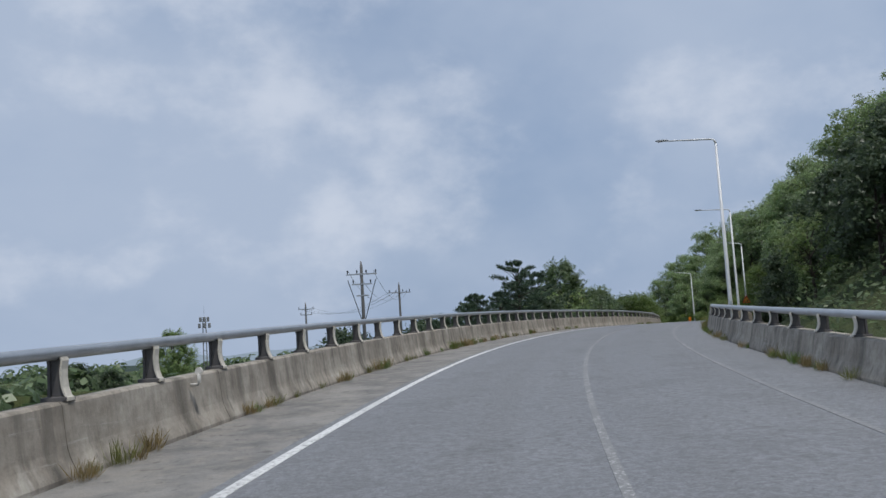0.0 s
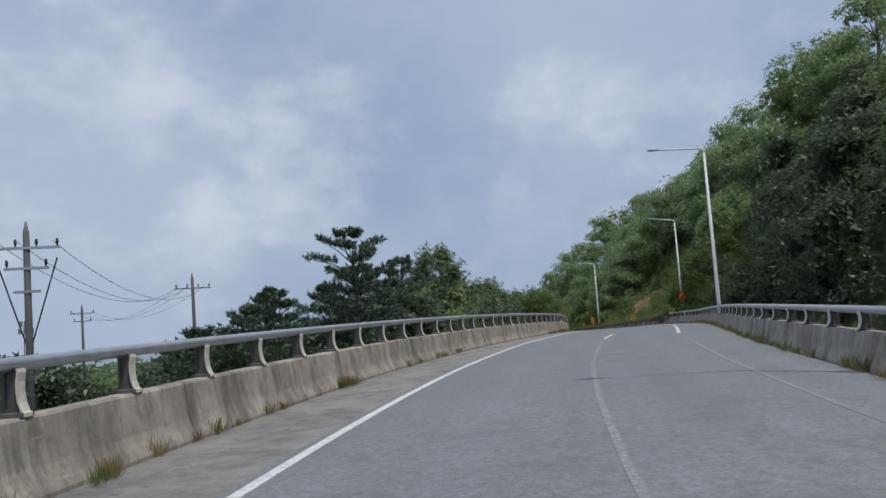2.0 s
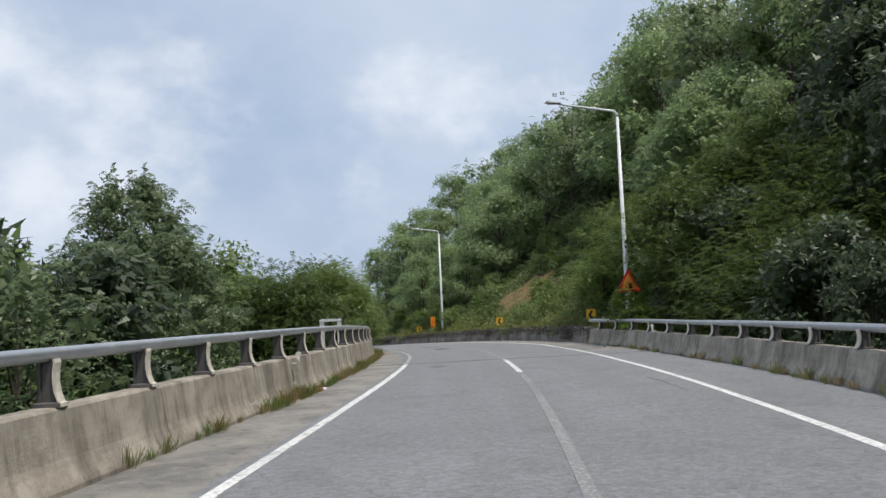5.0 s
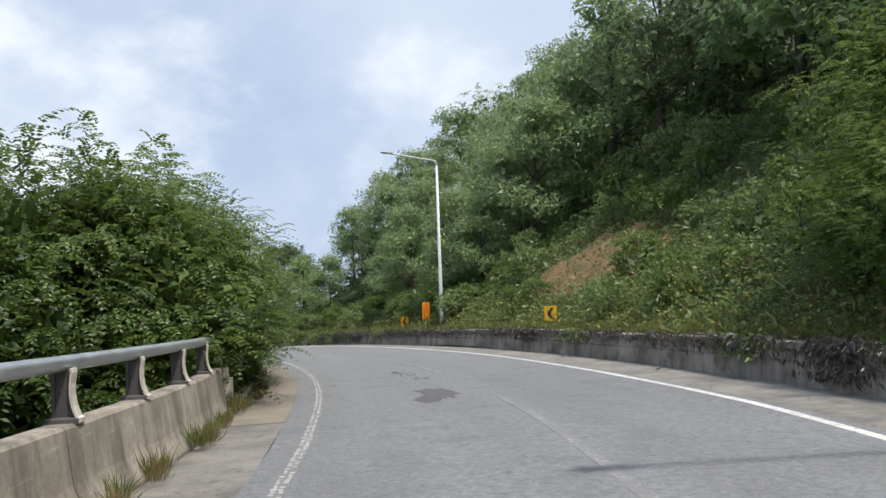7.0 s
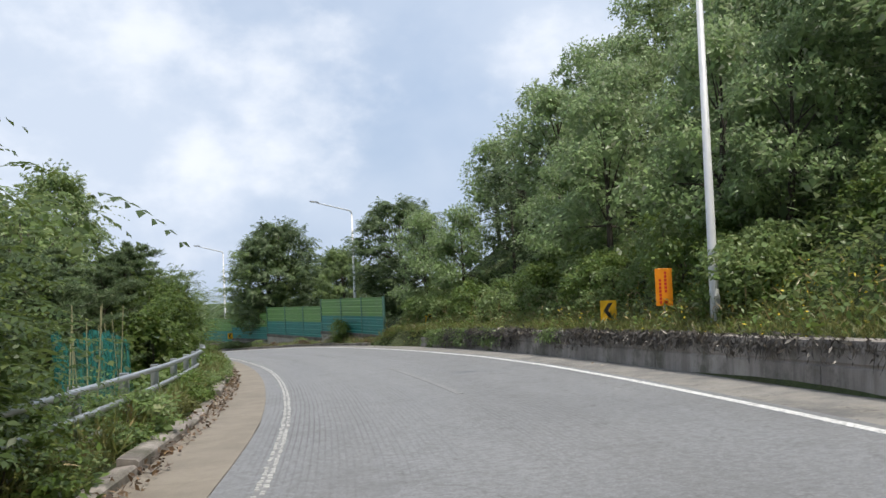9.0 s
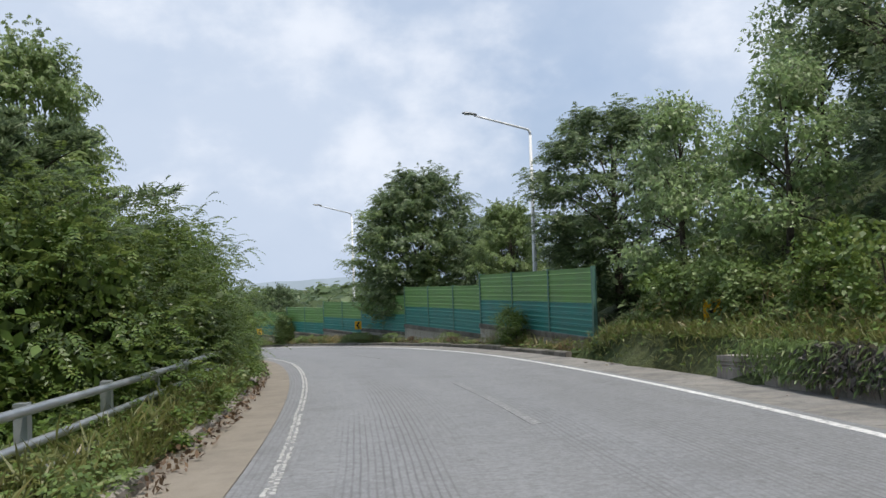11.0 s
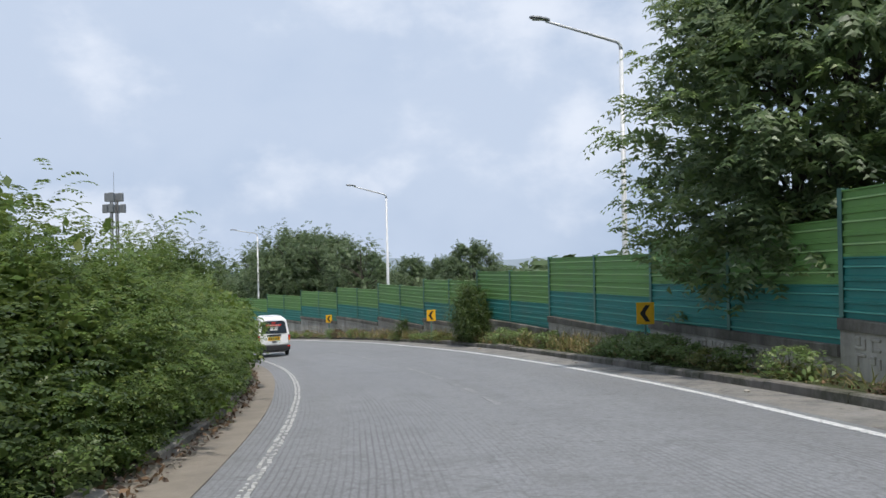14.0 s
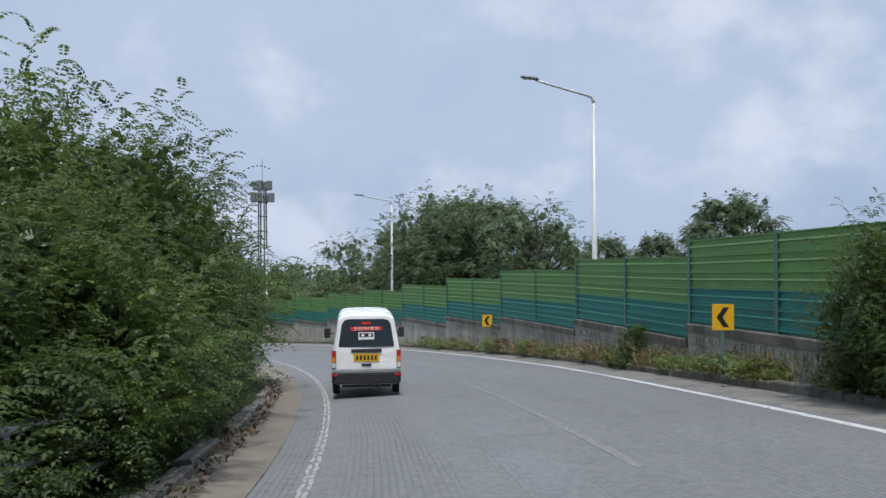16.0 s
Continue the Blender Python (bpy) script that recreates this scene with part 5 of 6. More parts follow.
def kind_of_plant(key):
    """The meshes of one plant of each kind, built once: trunk and crown."""
    if key in VARIANTS:
        return VARIANTS[key]
    sort, num = key
    rng = np.random.default_rng(100 * num + sum(map(ord, sort)))
    if sort == "broad":                      # hillside tree with dense crown
        H = 8.0
        c = clump_centres(rng, H, 3.1, 46, 0.08, skirt=True)
        r = rng.uniform(0.65, 1.35, len(c))
        many, size = ((82, 0.32), (170, 0.21), (82, 0.32), (170, 0.21), (34, 0.46), (34, 0.46))[num]      # finer for those close by, coarser far off
        q = np.concatenate([clump_leaves(rng, c, r, many, size), inner(rng, c * np.array([0.84, 0.84, 0.94]), r * 0.8, *((24, 0.36) if num in (1, 3) else (11, 0.6)))])
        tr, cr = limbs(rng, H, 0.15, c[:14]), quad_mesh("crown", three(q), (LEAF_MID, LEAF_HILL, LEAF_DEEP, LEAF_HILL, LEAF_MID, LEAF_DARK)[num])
    elif sort == "locust":                   # taller tree with feathered leaves and gaps
        H = 9.0
        c = clump_centres(rng, H, 3.3, 44, 0.2)
        per = 17
        cc = np.repeat(c, per, axis=0)
        out = unit(rng.normal(size=cc.shape) + np.array([0, 0, 0.25]))
        b = cc + out * rng.uniform(0.25, 1.05, (len(cc), 1)) * np.array([1, 1, 0.75])
        q = fronds(rng, b, out + rng.normal(size=cc.shape) * 0.4, rng.uniform(0.45, 0.75, len(cc)), 4, 0.20)
        q = np.concatenate([q, inner(rng, c * np.array([0.85, 0.85, 0.95]), np.full(len(c), 0.7), 12, 0.4)])
        tr, cr = limbs(rng, H, 0.17, c[:24]), quad_mesh("crown", q, LEAF_MID if num % 2 else LEAF_DARK)
    elif sort in ("grand", "shrub"):         # sprays of feathered leaves round a dark inside
        H, spread, n, per, pairs, leaf, reach, low, dark = (12.0, 4.9, 420, 9, 4, 0.25, 0.95, 0.04, 26) if sort == "grand" else (3.6, 1.5, 74, 8, 7, 0.074, 0.72, 0.02, 32)
        c = clump_centres(rng, H, spread, n, low, 1.0)
        way = unit(c * np.array([1, 1, 0]) * (0.7 if sort == "shrub" else 0.25) + rng.normal(size=c.shape) * 0.35 + np.array([0, 0, 0.55 if sort == "shrub" else 0.2]))
        side = unit(np.cross(way, np.array([0, 0, 1.0])) + rng.normal(size=c.shape) * 0.2)
        rows = []
        for j in range(per):                 # fronds to both sides of each twig, close to one plane
            t, sg = j / (per - 1), 1 if j % 2 else -1
            b = c + way * (t - 0.27) * reach + rng.normal(size=c.shape) * 0.04 * reach
            out = unit(way * (0.35 + 0.7 * t) + side * sg * (1.0 - 0.65 * t) + rng.normal(size=c.shape) * 0.18)
            rows.append(fronds(rng, b, out, reach * rng.uniform(0.42, 0.72, len(c)), pairs, leaf))
        core = (c[:, None, :] * (np.array([0.70, 0.70, 0.90]) if sort == "shrub" else np.array([0.88, 0.88, 0.97])) + rng.normal(size=(n, dark, 3)) * 0.22 * reach).reshape(-1, 3)
        L = reach * rng.uniform(0.15, 0.28, len(core)) * (1.0 if sort == "shrub" else 1.5)
        rows.append(leaves(rng, core, rng.normal(size=core.shape), rng.normal(size=core.shape) + np.array([0, 0, 0.8]), L, L * 0.6))
        if sort == "grand":
            tr, mat = limbs(rng, H, 0.22, c[:30]), (LEAF_DARK, LEAF_MID, LEAF_HILL)[num]
        else:
            tr, mat = limbs(rng, H, 0.045, c[:15], 0.08), (LEAF_SHRUB, LEAF_LIGHT)[num % 2]
        cr = quad_mesh("crown", np.concatenate(rows) if sort == "shrub" else three(np.concatenate(rows)), mat)
    elif sort == "bush":                     # low bush of broader leaves
        H = 1.7
        c = clump_centres(rng, H, 0.85, 26, 0.1, 1.0)
        r = rng.uniform(0.22, 0.42, len(c))
        q = np.concatenate([clump_leaves(rng, c, r, 32, 0.13, 0.9), inner(rng, c, r, 5, 0.18)])
        tr, cr = limbs(rng, H, 0.03, c[:8], 0.1), quad_mesh("crown", q, (LEAF_LIGHT, LEAF_MID, LEAF_LIGHT, LEAF_MID, LEAF_GRASS, LITTER)[num])
    elif sort == "vine":                     # mound of climbing vines with broad leaves
        H = 1.9
        c = clump_centres(rng, H, 1.0, 34, 0.05, 1.0)
        q = clump_leaves(rng, c, rng.uniform(0.2, 0.4, len(c)), 70, 0.095, 0.9, 0.5)
        mid = (q[:, 1] + q[:, 3]) / 2
        q[:, 1], q[:, 3] = mid + (q[:, 1] - mid) * 1.55, mid + (q[:, 3] - mid) * 1.55
        q = np.concatenate([q, inner(rng, c, np.full(len(c), 0.3), 6, 0.16)])
        tr, cr = limbs(rng, H, 0.02, c[:9], 0.1), quad_mesh("crown", q, (LEAF_VINE, LEAF_LIGHT)[num % 2])
    elif sort == "pine":                     # pine: whorls of level boughs with upturned shoots
        H = 10.0
        cs, ends = [], []
        for i in range(40):
            z = (0.34 + 0.63 * (i / 39) ** 0.9) if num == 2 else 0.34 + 0.64 * (i // 4) / 9 + rng.uniform(-0.008, 0.008)
            w = 2.3 * min(1.0, (1.02 - z) * 2.6) ** 0.8 * rng.uniform(0.4, 1.25) if num == 2 else 2.6 * min(1.0, (1.03 - z) * 3.3) ** 0.8 * rng.uniform(0.5, 1.12)
            a = i * 2.4 + rng.uniform(-0.5, 0.5)
            lift = rng.uniform(0.15, 0.5)
            ends.append(np.array([w * math.cos(a), w * math.sin(a), H * z + lift * w]))
            for f in np.arange(0.35, 1.01, 0.09):
                for off in (-1, 0, 1):
                    o = off * 0.5 * w * f * (1.2 - f) * rng.uniform(0.5, 1.3)
                    cs.append((w * f * math.cos(a) - o * math.sin(a), w * f * math.sin(a) + o * math.cos(a), H * z + lift * w * f + rng.uniform(-0.06, 0.10)))
        c = np.array(cs)
        shoot = unit(c * np.array([1, 1, 0]) * 0.35 + rng.normal(size=c.shape) * 0.25 + np.array([0, 0, 0.9]))
        per = 17
        cc, sh = np.repeat(c, per, axis=0), np.repeat(shoot, per, axis=0)
        b = cc + sh * rng.uniform(0.0, 0.30, (len(cc), 1))
        out = unit(sh * 0.7 + rng.normal(size=cc.shape) * 0.6)
        L = rng.uniform(0.15, 0.27, len(cc))
        q = leaves(rng, b, out, rng.normal(size=cc.shape), L, L * 0.24)
        tr, cr = limbs(rng, H, 0.15, ends, 0.3, 0.15, reach=(0.88, 0.95)), quad_mesh("crown", three(q), LEAF_DARK if num == 2 else LEAF_PINE)
    elif sort == "weed":                     # grass tuft
        n = 80
        a = rng.uniform(0, 2 * math.pi, n)
        b = np.stack([np.cos(a), np.sin(a), a * 0], 1) * rng.uniform(0, 0.16, (n, 1))
        way = b * 2.2 + rng.normal(size=b.shape) * 0.18 + np.array([0, 0, 0.8])
        L = rng.uniform(0.15, 0.42, n)
        q = leaves(rng, b, way, rng.normal(size=b.shape), L, L * 0.028 + 0.004)
        tr, cr = None, quad_mesh("blades", q, (LEAF_GRASS, LEAF_DRY, LEAF_LIGHT)[num % 3])
    VARIANTS[key] = (tr, cr)
    return VARIANTS[key]


NAMES = dict(grand=("large_tree", "large spreading broadleaf tree with a full green crown", "tree", "large trees"),
             broad=("tree", "leafy green broadleaf tree on the wooded slope", "tree", "trees of the hillside"),
             locust=("locust_tree", "green locust tree with feathered leaves and gaps in its crown", "tree", "locust trees"),
             shrub=("shrub", "dense green roadside shrub with feathered leaves", "shrub", "shrubs at the roadside"),
             bush=("bush", "low green leafy bush in the verge", "bush", "bushes in the verge"),
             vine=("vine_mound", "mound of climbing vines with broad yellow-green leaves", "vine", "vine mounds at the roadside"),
             pine=("pine_tree", "dark green pine with flat tiers of needles", "tree", "pines below the bridge"),
             weed=("weed_tuft", "tuft of grass and weeds at the foot of the concrete", "weeds", "weed tufts"))
FIRST = {}


def plant(sort, num, m):
    """A plant of that kind at the pose m."""
    if (sort, num) in FIRST:
        ob = copy_thing(FIRST[sort, num], m)
        ob.matrix_basis = m
        return ob
    name, label, category, group = NAMES[sort]
    tr, cr = kind_of_plant((sort, num))
    if tr is None:
        root = new(name, cr)
    else:
        root = new(name)
        new("trunk", tr).parent = root
        new("crown", cr).parent = root
    tagged(root, label, category, group)
    root.matrix_basis = m
    FIRST[sort, num] = root
    return root


def planted(s, d, px, py):
    """The height of the soil, on the raised verges too."""
    z = np.interp(s, SS, ZZ) + bank(s, d)
    g = ground_height(px, py)
    g = np.where((s > 171) & (s < 300) & (d > 7.2) & (d < 8.4), z + 0.11, g)
    return np.where((s > 117.5) & (s < 234) & (d < 0) & (d > -3.6), z + 0.04, g)


def grow(sort, num, s, d, height, rng, sink=0.1, foot=None, slim=1.0):
    """A plant of that height rooted in the ground at (s, d)."""
    p = at(s, d)
    z = float(planted(np.array([s]), np.array([d]), np.array([p.x]), np.array([p.y]))[0]) - sink if foot is None else foot
    full = dict(grand=12.0, broad=8.0, locust=9.0, shrub=3.6, bush=1.7, vine=1.9, pine=10.0, weed=0.35)[sort]
    k = height / full
    wide = (k ** 0.55 if sort in ('shrub', 'bush', 'vine') else k) * rng.uniform(0.9, 1.12) * slim
    m = pose(p.x, p.y, z, rng.uniform(-4, 4), rng.uniform(-4, 4), rng.uniform(0, 360)) @ Matrix.Diagonal((wide, wide, k, 1))
    return plant(sort, num, m)


R1 = random.Random(11)
RX = random.Random(8)
# the hillside wood
_s = 26.0
while _s < 200:
    for _row, (_d0, _h0, _h1) in enumerate(((10.6, 3.4, 5.2), (14.3, 5.0, 7.5), (19.0, 6.5, 9.0), (25.0, 7.0, 9.5), (32.5, 7.0, 10.0))):
        s_, d_ = _s + R1.uniform(-2.0, 2.0), _d0 + R1.uniform(-1.3, 1.3)
        if s_ < 50 and _row < 2 - (s_ - 26) / 12:
            continue
        if 110 < s_ < 140 and (_row == 0 or _row == 1 and s_ > 120):          # the open bank with the slip
            continue
        if _row == 0 and 106.5 < s_ <= 110:
            d_ += 4.0
        if s_ > 170:
            continue
        if _row == 4 and int(_s / 4.8) % 2:
            continue
        _k = "broad" if R1.random() < 0.85 else "locust"
        # Shade before 104 m and sun beyond it are put into leaf colours.
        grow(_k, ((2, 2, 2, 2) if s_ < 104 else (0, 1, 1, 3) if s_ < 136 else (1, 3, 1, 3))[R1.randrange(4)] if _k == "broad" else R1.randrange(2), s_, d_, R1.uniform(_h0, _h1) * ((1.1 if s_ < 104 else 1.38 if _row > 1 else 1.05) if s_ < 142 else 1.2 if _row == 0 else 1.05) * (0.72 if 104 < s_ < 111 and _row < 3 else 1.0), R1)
    _s += 4.8

for _v in ((111.5, 13.2, 6.6), (115.0, 13.6, 6.0)):   # paler trees over the lamp with the sign
    grow("grand", 2, *_v, R1, slim=0.88)
for _i in range(18):                     # light feathered growth stepping up the bank
    grow("shrub", 1, 107.8 + _i * 0.52 + RX.uniform(-0.3, 0.3), (9.9 if _i < 7 else 9.1, 10.5, 11.6)[_i % 3] + RX.uniform(-0.3, 0.3), (2.8, 3.4, 3.6)[_i % 3] * RX.uniform(0.85, 1.2), RX, slim=1.15)
for _i in range(30):
    grow("shrub", 2 * RX.randrange(2), 97.5 + _i * 0.36 + RX.uniform(-0.4, 0.4), (10.2, 12.0, 14.0)[_i % 3] + RX.uniform(-0.6, 0.6), RX.uniform(3.0, 4.6), RX, slim=1.25)
# trees behind the noise barrier
for _v in ((198.0, 10.9, 11.6, 0.97), (193.5, 14.0, 8.4, 0.85), (189.6, 13.2, 8.2, 0.72), (185.0, 15.0, 6.0, 0.9), (177.0, 11.8, 8.0, 1.0)):
    grow("grand", R1.randrange(2), *_v[:3], R1, slim=_v[3])
grow("grand", 1, 199.4, 10.9, 10.4, RX, slim=0.92)
for _v in ((257.5, 11.5, 11.2), (251.5, 12.0, 10.0), (245.0, 12.6, 8.6), (263.0, 12.5, 11.2), (269.0, 12.5, 10.2), (276.0, 13.0, 10.0)):
    grow("locust", 2 * R1.randrange(2), *_v, R1)
for _v in ((256.0, 12.6, 10.2), (247.0, 13.8, 7.6), (261.5, 13.6, 10.4), (266.5, 13.2, 9.6), (251.5, 13.4, 9.4)):
    grow("grand", 0, *_v, RX, slim=0.8)
for _s, _d, _top, _w in ((234.9, 16.9, -2.7, 0.8), (248.0, 22.0, -3.9, 0.7), (253.0, 22.0, -3.9, 0.75)):   # single round crowns over the barrier
    _p = at(_s, _d)
    grow("grand", 0, _s, _d, _top - float(ground_height(np.array([_p.x]), np.array([_p.y]))[0]), RX, slim=_w)
for _i in range(14):
    grow("broad", 4 + R1.randrange(2), R1.uniform(226, 252), R1.uniform(26, 36), R1.uniform(2.6, 3.3), R1)
for _i in range(40):
    grow("broad", 4 + R1.randrange(2), R1.uniform(212, 290), R1.uniform(28, 62), R1.uniform(3.6, 5.4), R1)
for _i in range(18):
    grow("broad", 4 + R1.randrange(2), 288 + R1.uniform(-10, 30), R1.uniform(-12, 8) if _i > 6 else R1.uniform(12, 22), R1.uniform(6, 9), R1)

# below the bridge: pines and mixed trees that reach over the rail
for _s, _d, _top in ((65.3, -10.3, 6.2), (72.0, -12.5, 5.0), (60.5, -12.5, 3.6), (79.0, -13.0, 4.4), (58.0, -12.0, 2.9), (62.5, -13.5, 3.6), (68.0, -13.0, 3.9), (57.0, -14.0, 2.2), (92.0, -15.0, 6.5)):
    _p = at(_s, _d)
    _z = float(ground_height(np.array([_p.x]), np.array([_p.y]))[0])
    grow("pine", R1.randrange(2), _s, _d, _top - _z, R1, slim=1.12)
for _i in range(24):
    _s, _d = R1.uniform(76, 116), R1.uniform(-19, -7.0)
    _k = "broad" if _i % 3 else "locust"
    _p = at(_s, _d)
    grow(_k, (0, 2, 2, 0)[R1.randrange(4)] if _i % 3 else 2 * R1.randrange(2), _s, _d, R1.uniform(1.5, 3.5) + 0.04 * (_s - 76) - float(ground_height(np.array([_p.x]), np.array([_p.y]))[0]), R1)
grow("grand", 1, 136.8, -15.0, 12.5, R1)
for _i in range(26):                     # dark tree tops just over the rail
    _s, _d = R1.uniform(38, 78), R1.uniform(-24, -12)
    _p = at(_s, _d)
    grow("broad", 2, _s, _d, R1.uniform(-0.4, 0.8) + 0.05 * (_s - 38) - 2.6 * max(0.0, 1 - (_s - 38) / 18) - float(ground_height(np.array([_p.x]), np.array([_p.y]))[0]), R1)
for _i in range(16):
    grow("broad", 4 + R1.randrange(2), R1.uniform(-10, 60), R1.uniform(-75, -34), R1.uniform(5, 8), R1)
for _i in range(22):
    _s = R1.uniform(116, 150)
    _d = R1.uniform(-22, -10)
    grow("broad", R1.randrange(4), _s, _d, R1.uniform(7.5, 9.5) if _s < 129 else R1.uniform(4.6, 6.0), R1)
for _s, _d, _h in ((163, -9.5, 10.6), (166, -11.0, 11.4), (168, -14.5, 10.0), (171, -11.0, 10.0), (173, -13.0, 8.0), (158, -18.0, 9.5), (150, -17.0, 9.5)):
    grow("locust", R1.randrange(2), _s, _d, _h, R1)
for _s, _d, _h in ((147, -9.5, 6.0), (150, -8.6, 6.4), (153, -9.4, 7.2), (156, -8.2, 6.6), (159, -9.0, 7.0), (161.5, -7.6, 5.6), (145, -12.0, 6.5)):
    grow("pine", 2, _s, _d, _h, R1, slim=1.5)

for _s, _d, _h, _w in ((175.0, -8.6, 12.8, 0.56), (169.0, -10.5, 10.4, 0.6), (165.0, -13.0, 9.6, 0.62)):
    grow("grand", 1, _s, _d, _h, RX, slim=_w)
for _s, _d, _h in ((157.5, -6.4, 5.6), (160.0, -6.0, 6.3), (162.2, -5.6, 6.6), (154.5, -7.2, 5.8), (164.5, -6.6, 6.8), (151.0, -7.6, 5.4)):
    grow("pine", 2, _s, _d, _h, RX, slim=1.5)
# lone trees of the valley
for _k, _n, _x, _y, _top, _wide in (("grand", 1, -75.1, 232.6, 4.0, 1.45), ("broad", 2, -125.7, 287.8, -4.5, 2.3), ("broad", 2, -131.0, 279.0, -6.5, 2.1), ("broad", 2, -117.5, 296.0, -7.5, 2.0)):
    _z = float(ground_height(np.array([_x]), np.array([_y]))[0]) - 0.3
    plant(_k, _n, pose(_x, _y, _z, 0, 0, 40 * _wide) @ Matrix.Diagonal((_wide, _wide, (_top - _z) / (12.0 if _k == "grand" else 8.0), 1)))

# the conical tree beyond the pine, and a lower one
for _s, _d, _top, _w in ((125.8, -14.9, 9.9, 0.62), (104.5, -10.5, 4.9, 0.7), (84.0, -13.0, 3.6, 0.7)):
    _p = at(_s, _d)
    grow("grand", 0, _s, _d, _top - float(ground_height(np.array([_p.x]), np.array([_p.y]))[0]), R1, slim=_w)

# the hedge of shrubs along the outer edge
for _s in (113.0, 114.3, 115.6, 116.8, 117.9):
    grow("shrub", R1.randrange(4), _s, -5.3 + R1.uniform(-0.3, 0.2), R1.uniform(4.9, 5.4), R1)
for _i in range(6):
    grow("shrub", 2 * RX.randrange(2), 111.5 + _i * 1.2, -6.6 + RX.uniform(-0.4, 0.4), RX.uniform(5.3, 5.8), RX, slim=1.2)
for _i in range(15):
    _s = 118.6 + _i * 0.85 + R1.uniform(-0.3, 0.3)
    grow("shrub", R1.randrange(4), _s, -4.3 + R1.uniform(-0.7, 0.5), R1.uniform(5.0, 5.7) if _s < 124 else R1.uniform(5.0, 5.6) if _s < 127.3 else R1.uniform(4.5, 5.0), R1)
for _i in range(8):
    grow("shrub", R1.randrange(4), 119.5 + _i * 1.2 + R1.uniform(-0.3, 0.3), -3.5 + R1.uniform(-0.2, 0.2), R1.uniform(3.0, 4.2), R1)
for _i in range(14):
    grow("shrub", RX.randrange(4), 121.0 + _i * 0.68 + RX.uniform(-0.2, 0.2), (-3.5, -4.4)[_i % 2] + RX.uniform(-0.2, 0.2), ((4.1, 4.7)[_i % 2] if _i < 9 else 4.0) + RX.uniform(-0.4, 0.3), RX, slim=1.12)
for _i in range(9):
    grow("shrub", RX.randrange(4), 116.4 + _i * 1.0, -4.4 + RX.uniform(-0.2, 0.2), RX.uniform(5.0, 5.6), RX, slim=1.2)
for _s, _h in ((130.8, 4.3), (131.8, 3.8), (132.8, 3.4), (133.8, 2.9), (134.8, 2.4), (132.0, 3.2), (133.2, 3.0)):
    grow("shrub", RX.randrange(4), _s, -4.2 + RX.uniform(-0.4, 0.4), _h, RX, slim=1.1)
for _i in range(6):
    grow("shrub", R1.randrange(4), 133 + _i * 4.8 + R1.uniform(-0.6, 0.6), -6.6 + R1.uniform(-0.8, 0.3), R1.uniform(2.2, 3.0), R1)
HEDGE = table((156, 4.2), (164, 4.8), (172, 5.3), (176, 5.2), (183, 5.2), (187, 4.9), (191, 4.3), (197, 2.9), (205, 2.4), (210, 2.9), (213, 3.6), (216, 4.7), (219, 5.9), (232, 6.3))
_s = 156.5
while _s < 232:
    _h = HEDGE(_s) * R1.uniform(0.9, 1.08)
    grow("shrub", R1.randrange(4) if _s < 206 else 2 * R1.randrange(2), _s + R1.uniform(-0.3, 0.3), -4.4 + R1.uniform(-0.7, 0.2), _h, R1)
    _s += 1.35
for _i in range(12):                     # thick sprays that lean out over the rail
    grow("shrub", 2 * RX.randrange(2), 205.5 + _i * 1.3 + RX.uniform(-0.3, 0.3), -4.0 + RX.uniform(-0.15, 0.15), min(4.2, HEDGE(205.5 + _i * 1.3) + 0.3), RX)
for _s in (216.0, 218.0, 220.0, 222.0):
    grow("shrub", R1.randrange(4), _s, -5.8 + R1.uniform(-0.5, 0.3), R1.uniform(6.4, 7.0), R1)
for _i in range(38):                     # low shrubs that hang over the rail
    _s = 166.0 + _i * 1.4 + R1.uniform(-0.4, 0.4)
    if not 209 < _s < 211:
        grow("shrub", R1.randrange(4), _s, -3.4 + R1.uniform(-0.15, 0.15), R1.uniform(0.55, 0.8) * min(3.4, HEDGE(_s)), R1)
for _i in range(21):
    grow("bush", R1.randrange(4), 167.0 + _i * 1.8 + R1.uniform(-0.7, 0.7), -2.85 + R1.uniform(-0.1, 0.1), R1.uniform(0.5, 0.9), R1)
for _i in range(18):
    grow("bush", R1.randrange(4), 119.0 + _i * 2.4 + R1.uniform(-0.9, 0.9), -3.4 + R1.uniform(-0.3, 0.1), R1.uniform(0.4, 0.8), R1)
for _i in range(16):
    grow("bush", R1.randrange(4), 122.0 + _i * 2.0 + R1.uniform(-0.9, 0.9), -2.82 + R1.uniform(-0.1, 0.08), R1.uniform(0.3, 0.65), R1)
for _i in range(32):
    grow("bush", R1.randrange(4), 147.0 + _i * 1.8 + R1.uniform(-0.9, 0.9), -2.62 + R1.uniform(-0.1, 0.08), R1.uniform(0.3, 0.7), R1)
for _s in (199.0, 200.3, 201.5, 202.6, 203.8, 205.0, 206.2):
    grow("vine", R1.randrange(2), _s, -3.1 + R1.uniform(-0.15, 0.15), R1.uniform(1.7, 2.5), R1)
for _s in (169.0, 173.5, 178.0, 186.0, 191.5, 195.0, 196.6, 198.0):
    grow("vine", R1.randrange(2), _s, -2.95 + R1.uniform(-0.15, 0.1), R1.uniform(0.8, 1.4), R1)
for _i in range(8):
    grow("shrub", 1, 191.0 + _i * 1.15 + RX.uniform(-0.3, 0.3), -3.2 + RX.uniform(-0.15, 0.1), RX.uniform(1.9, 2.5), RX)
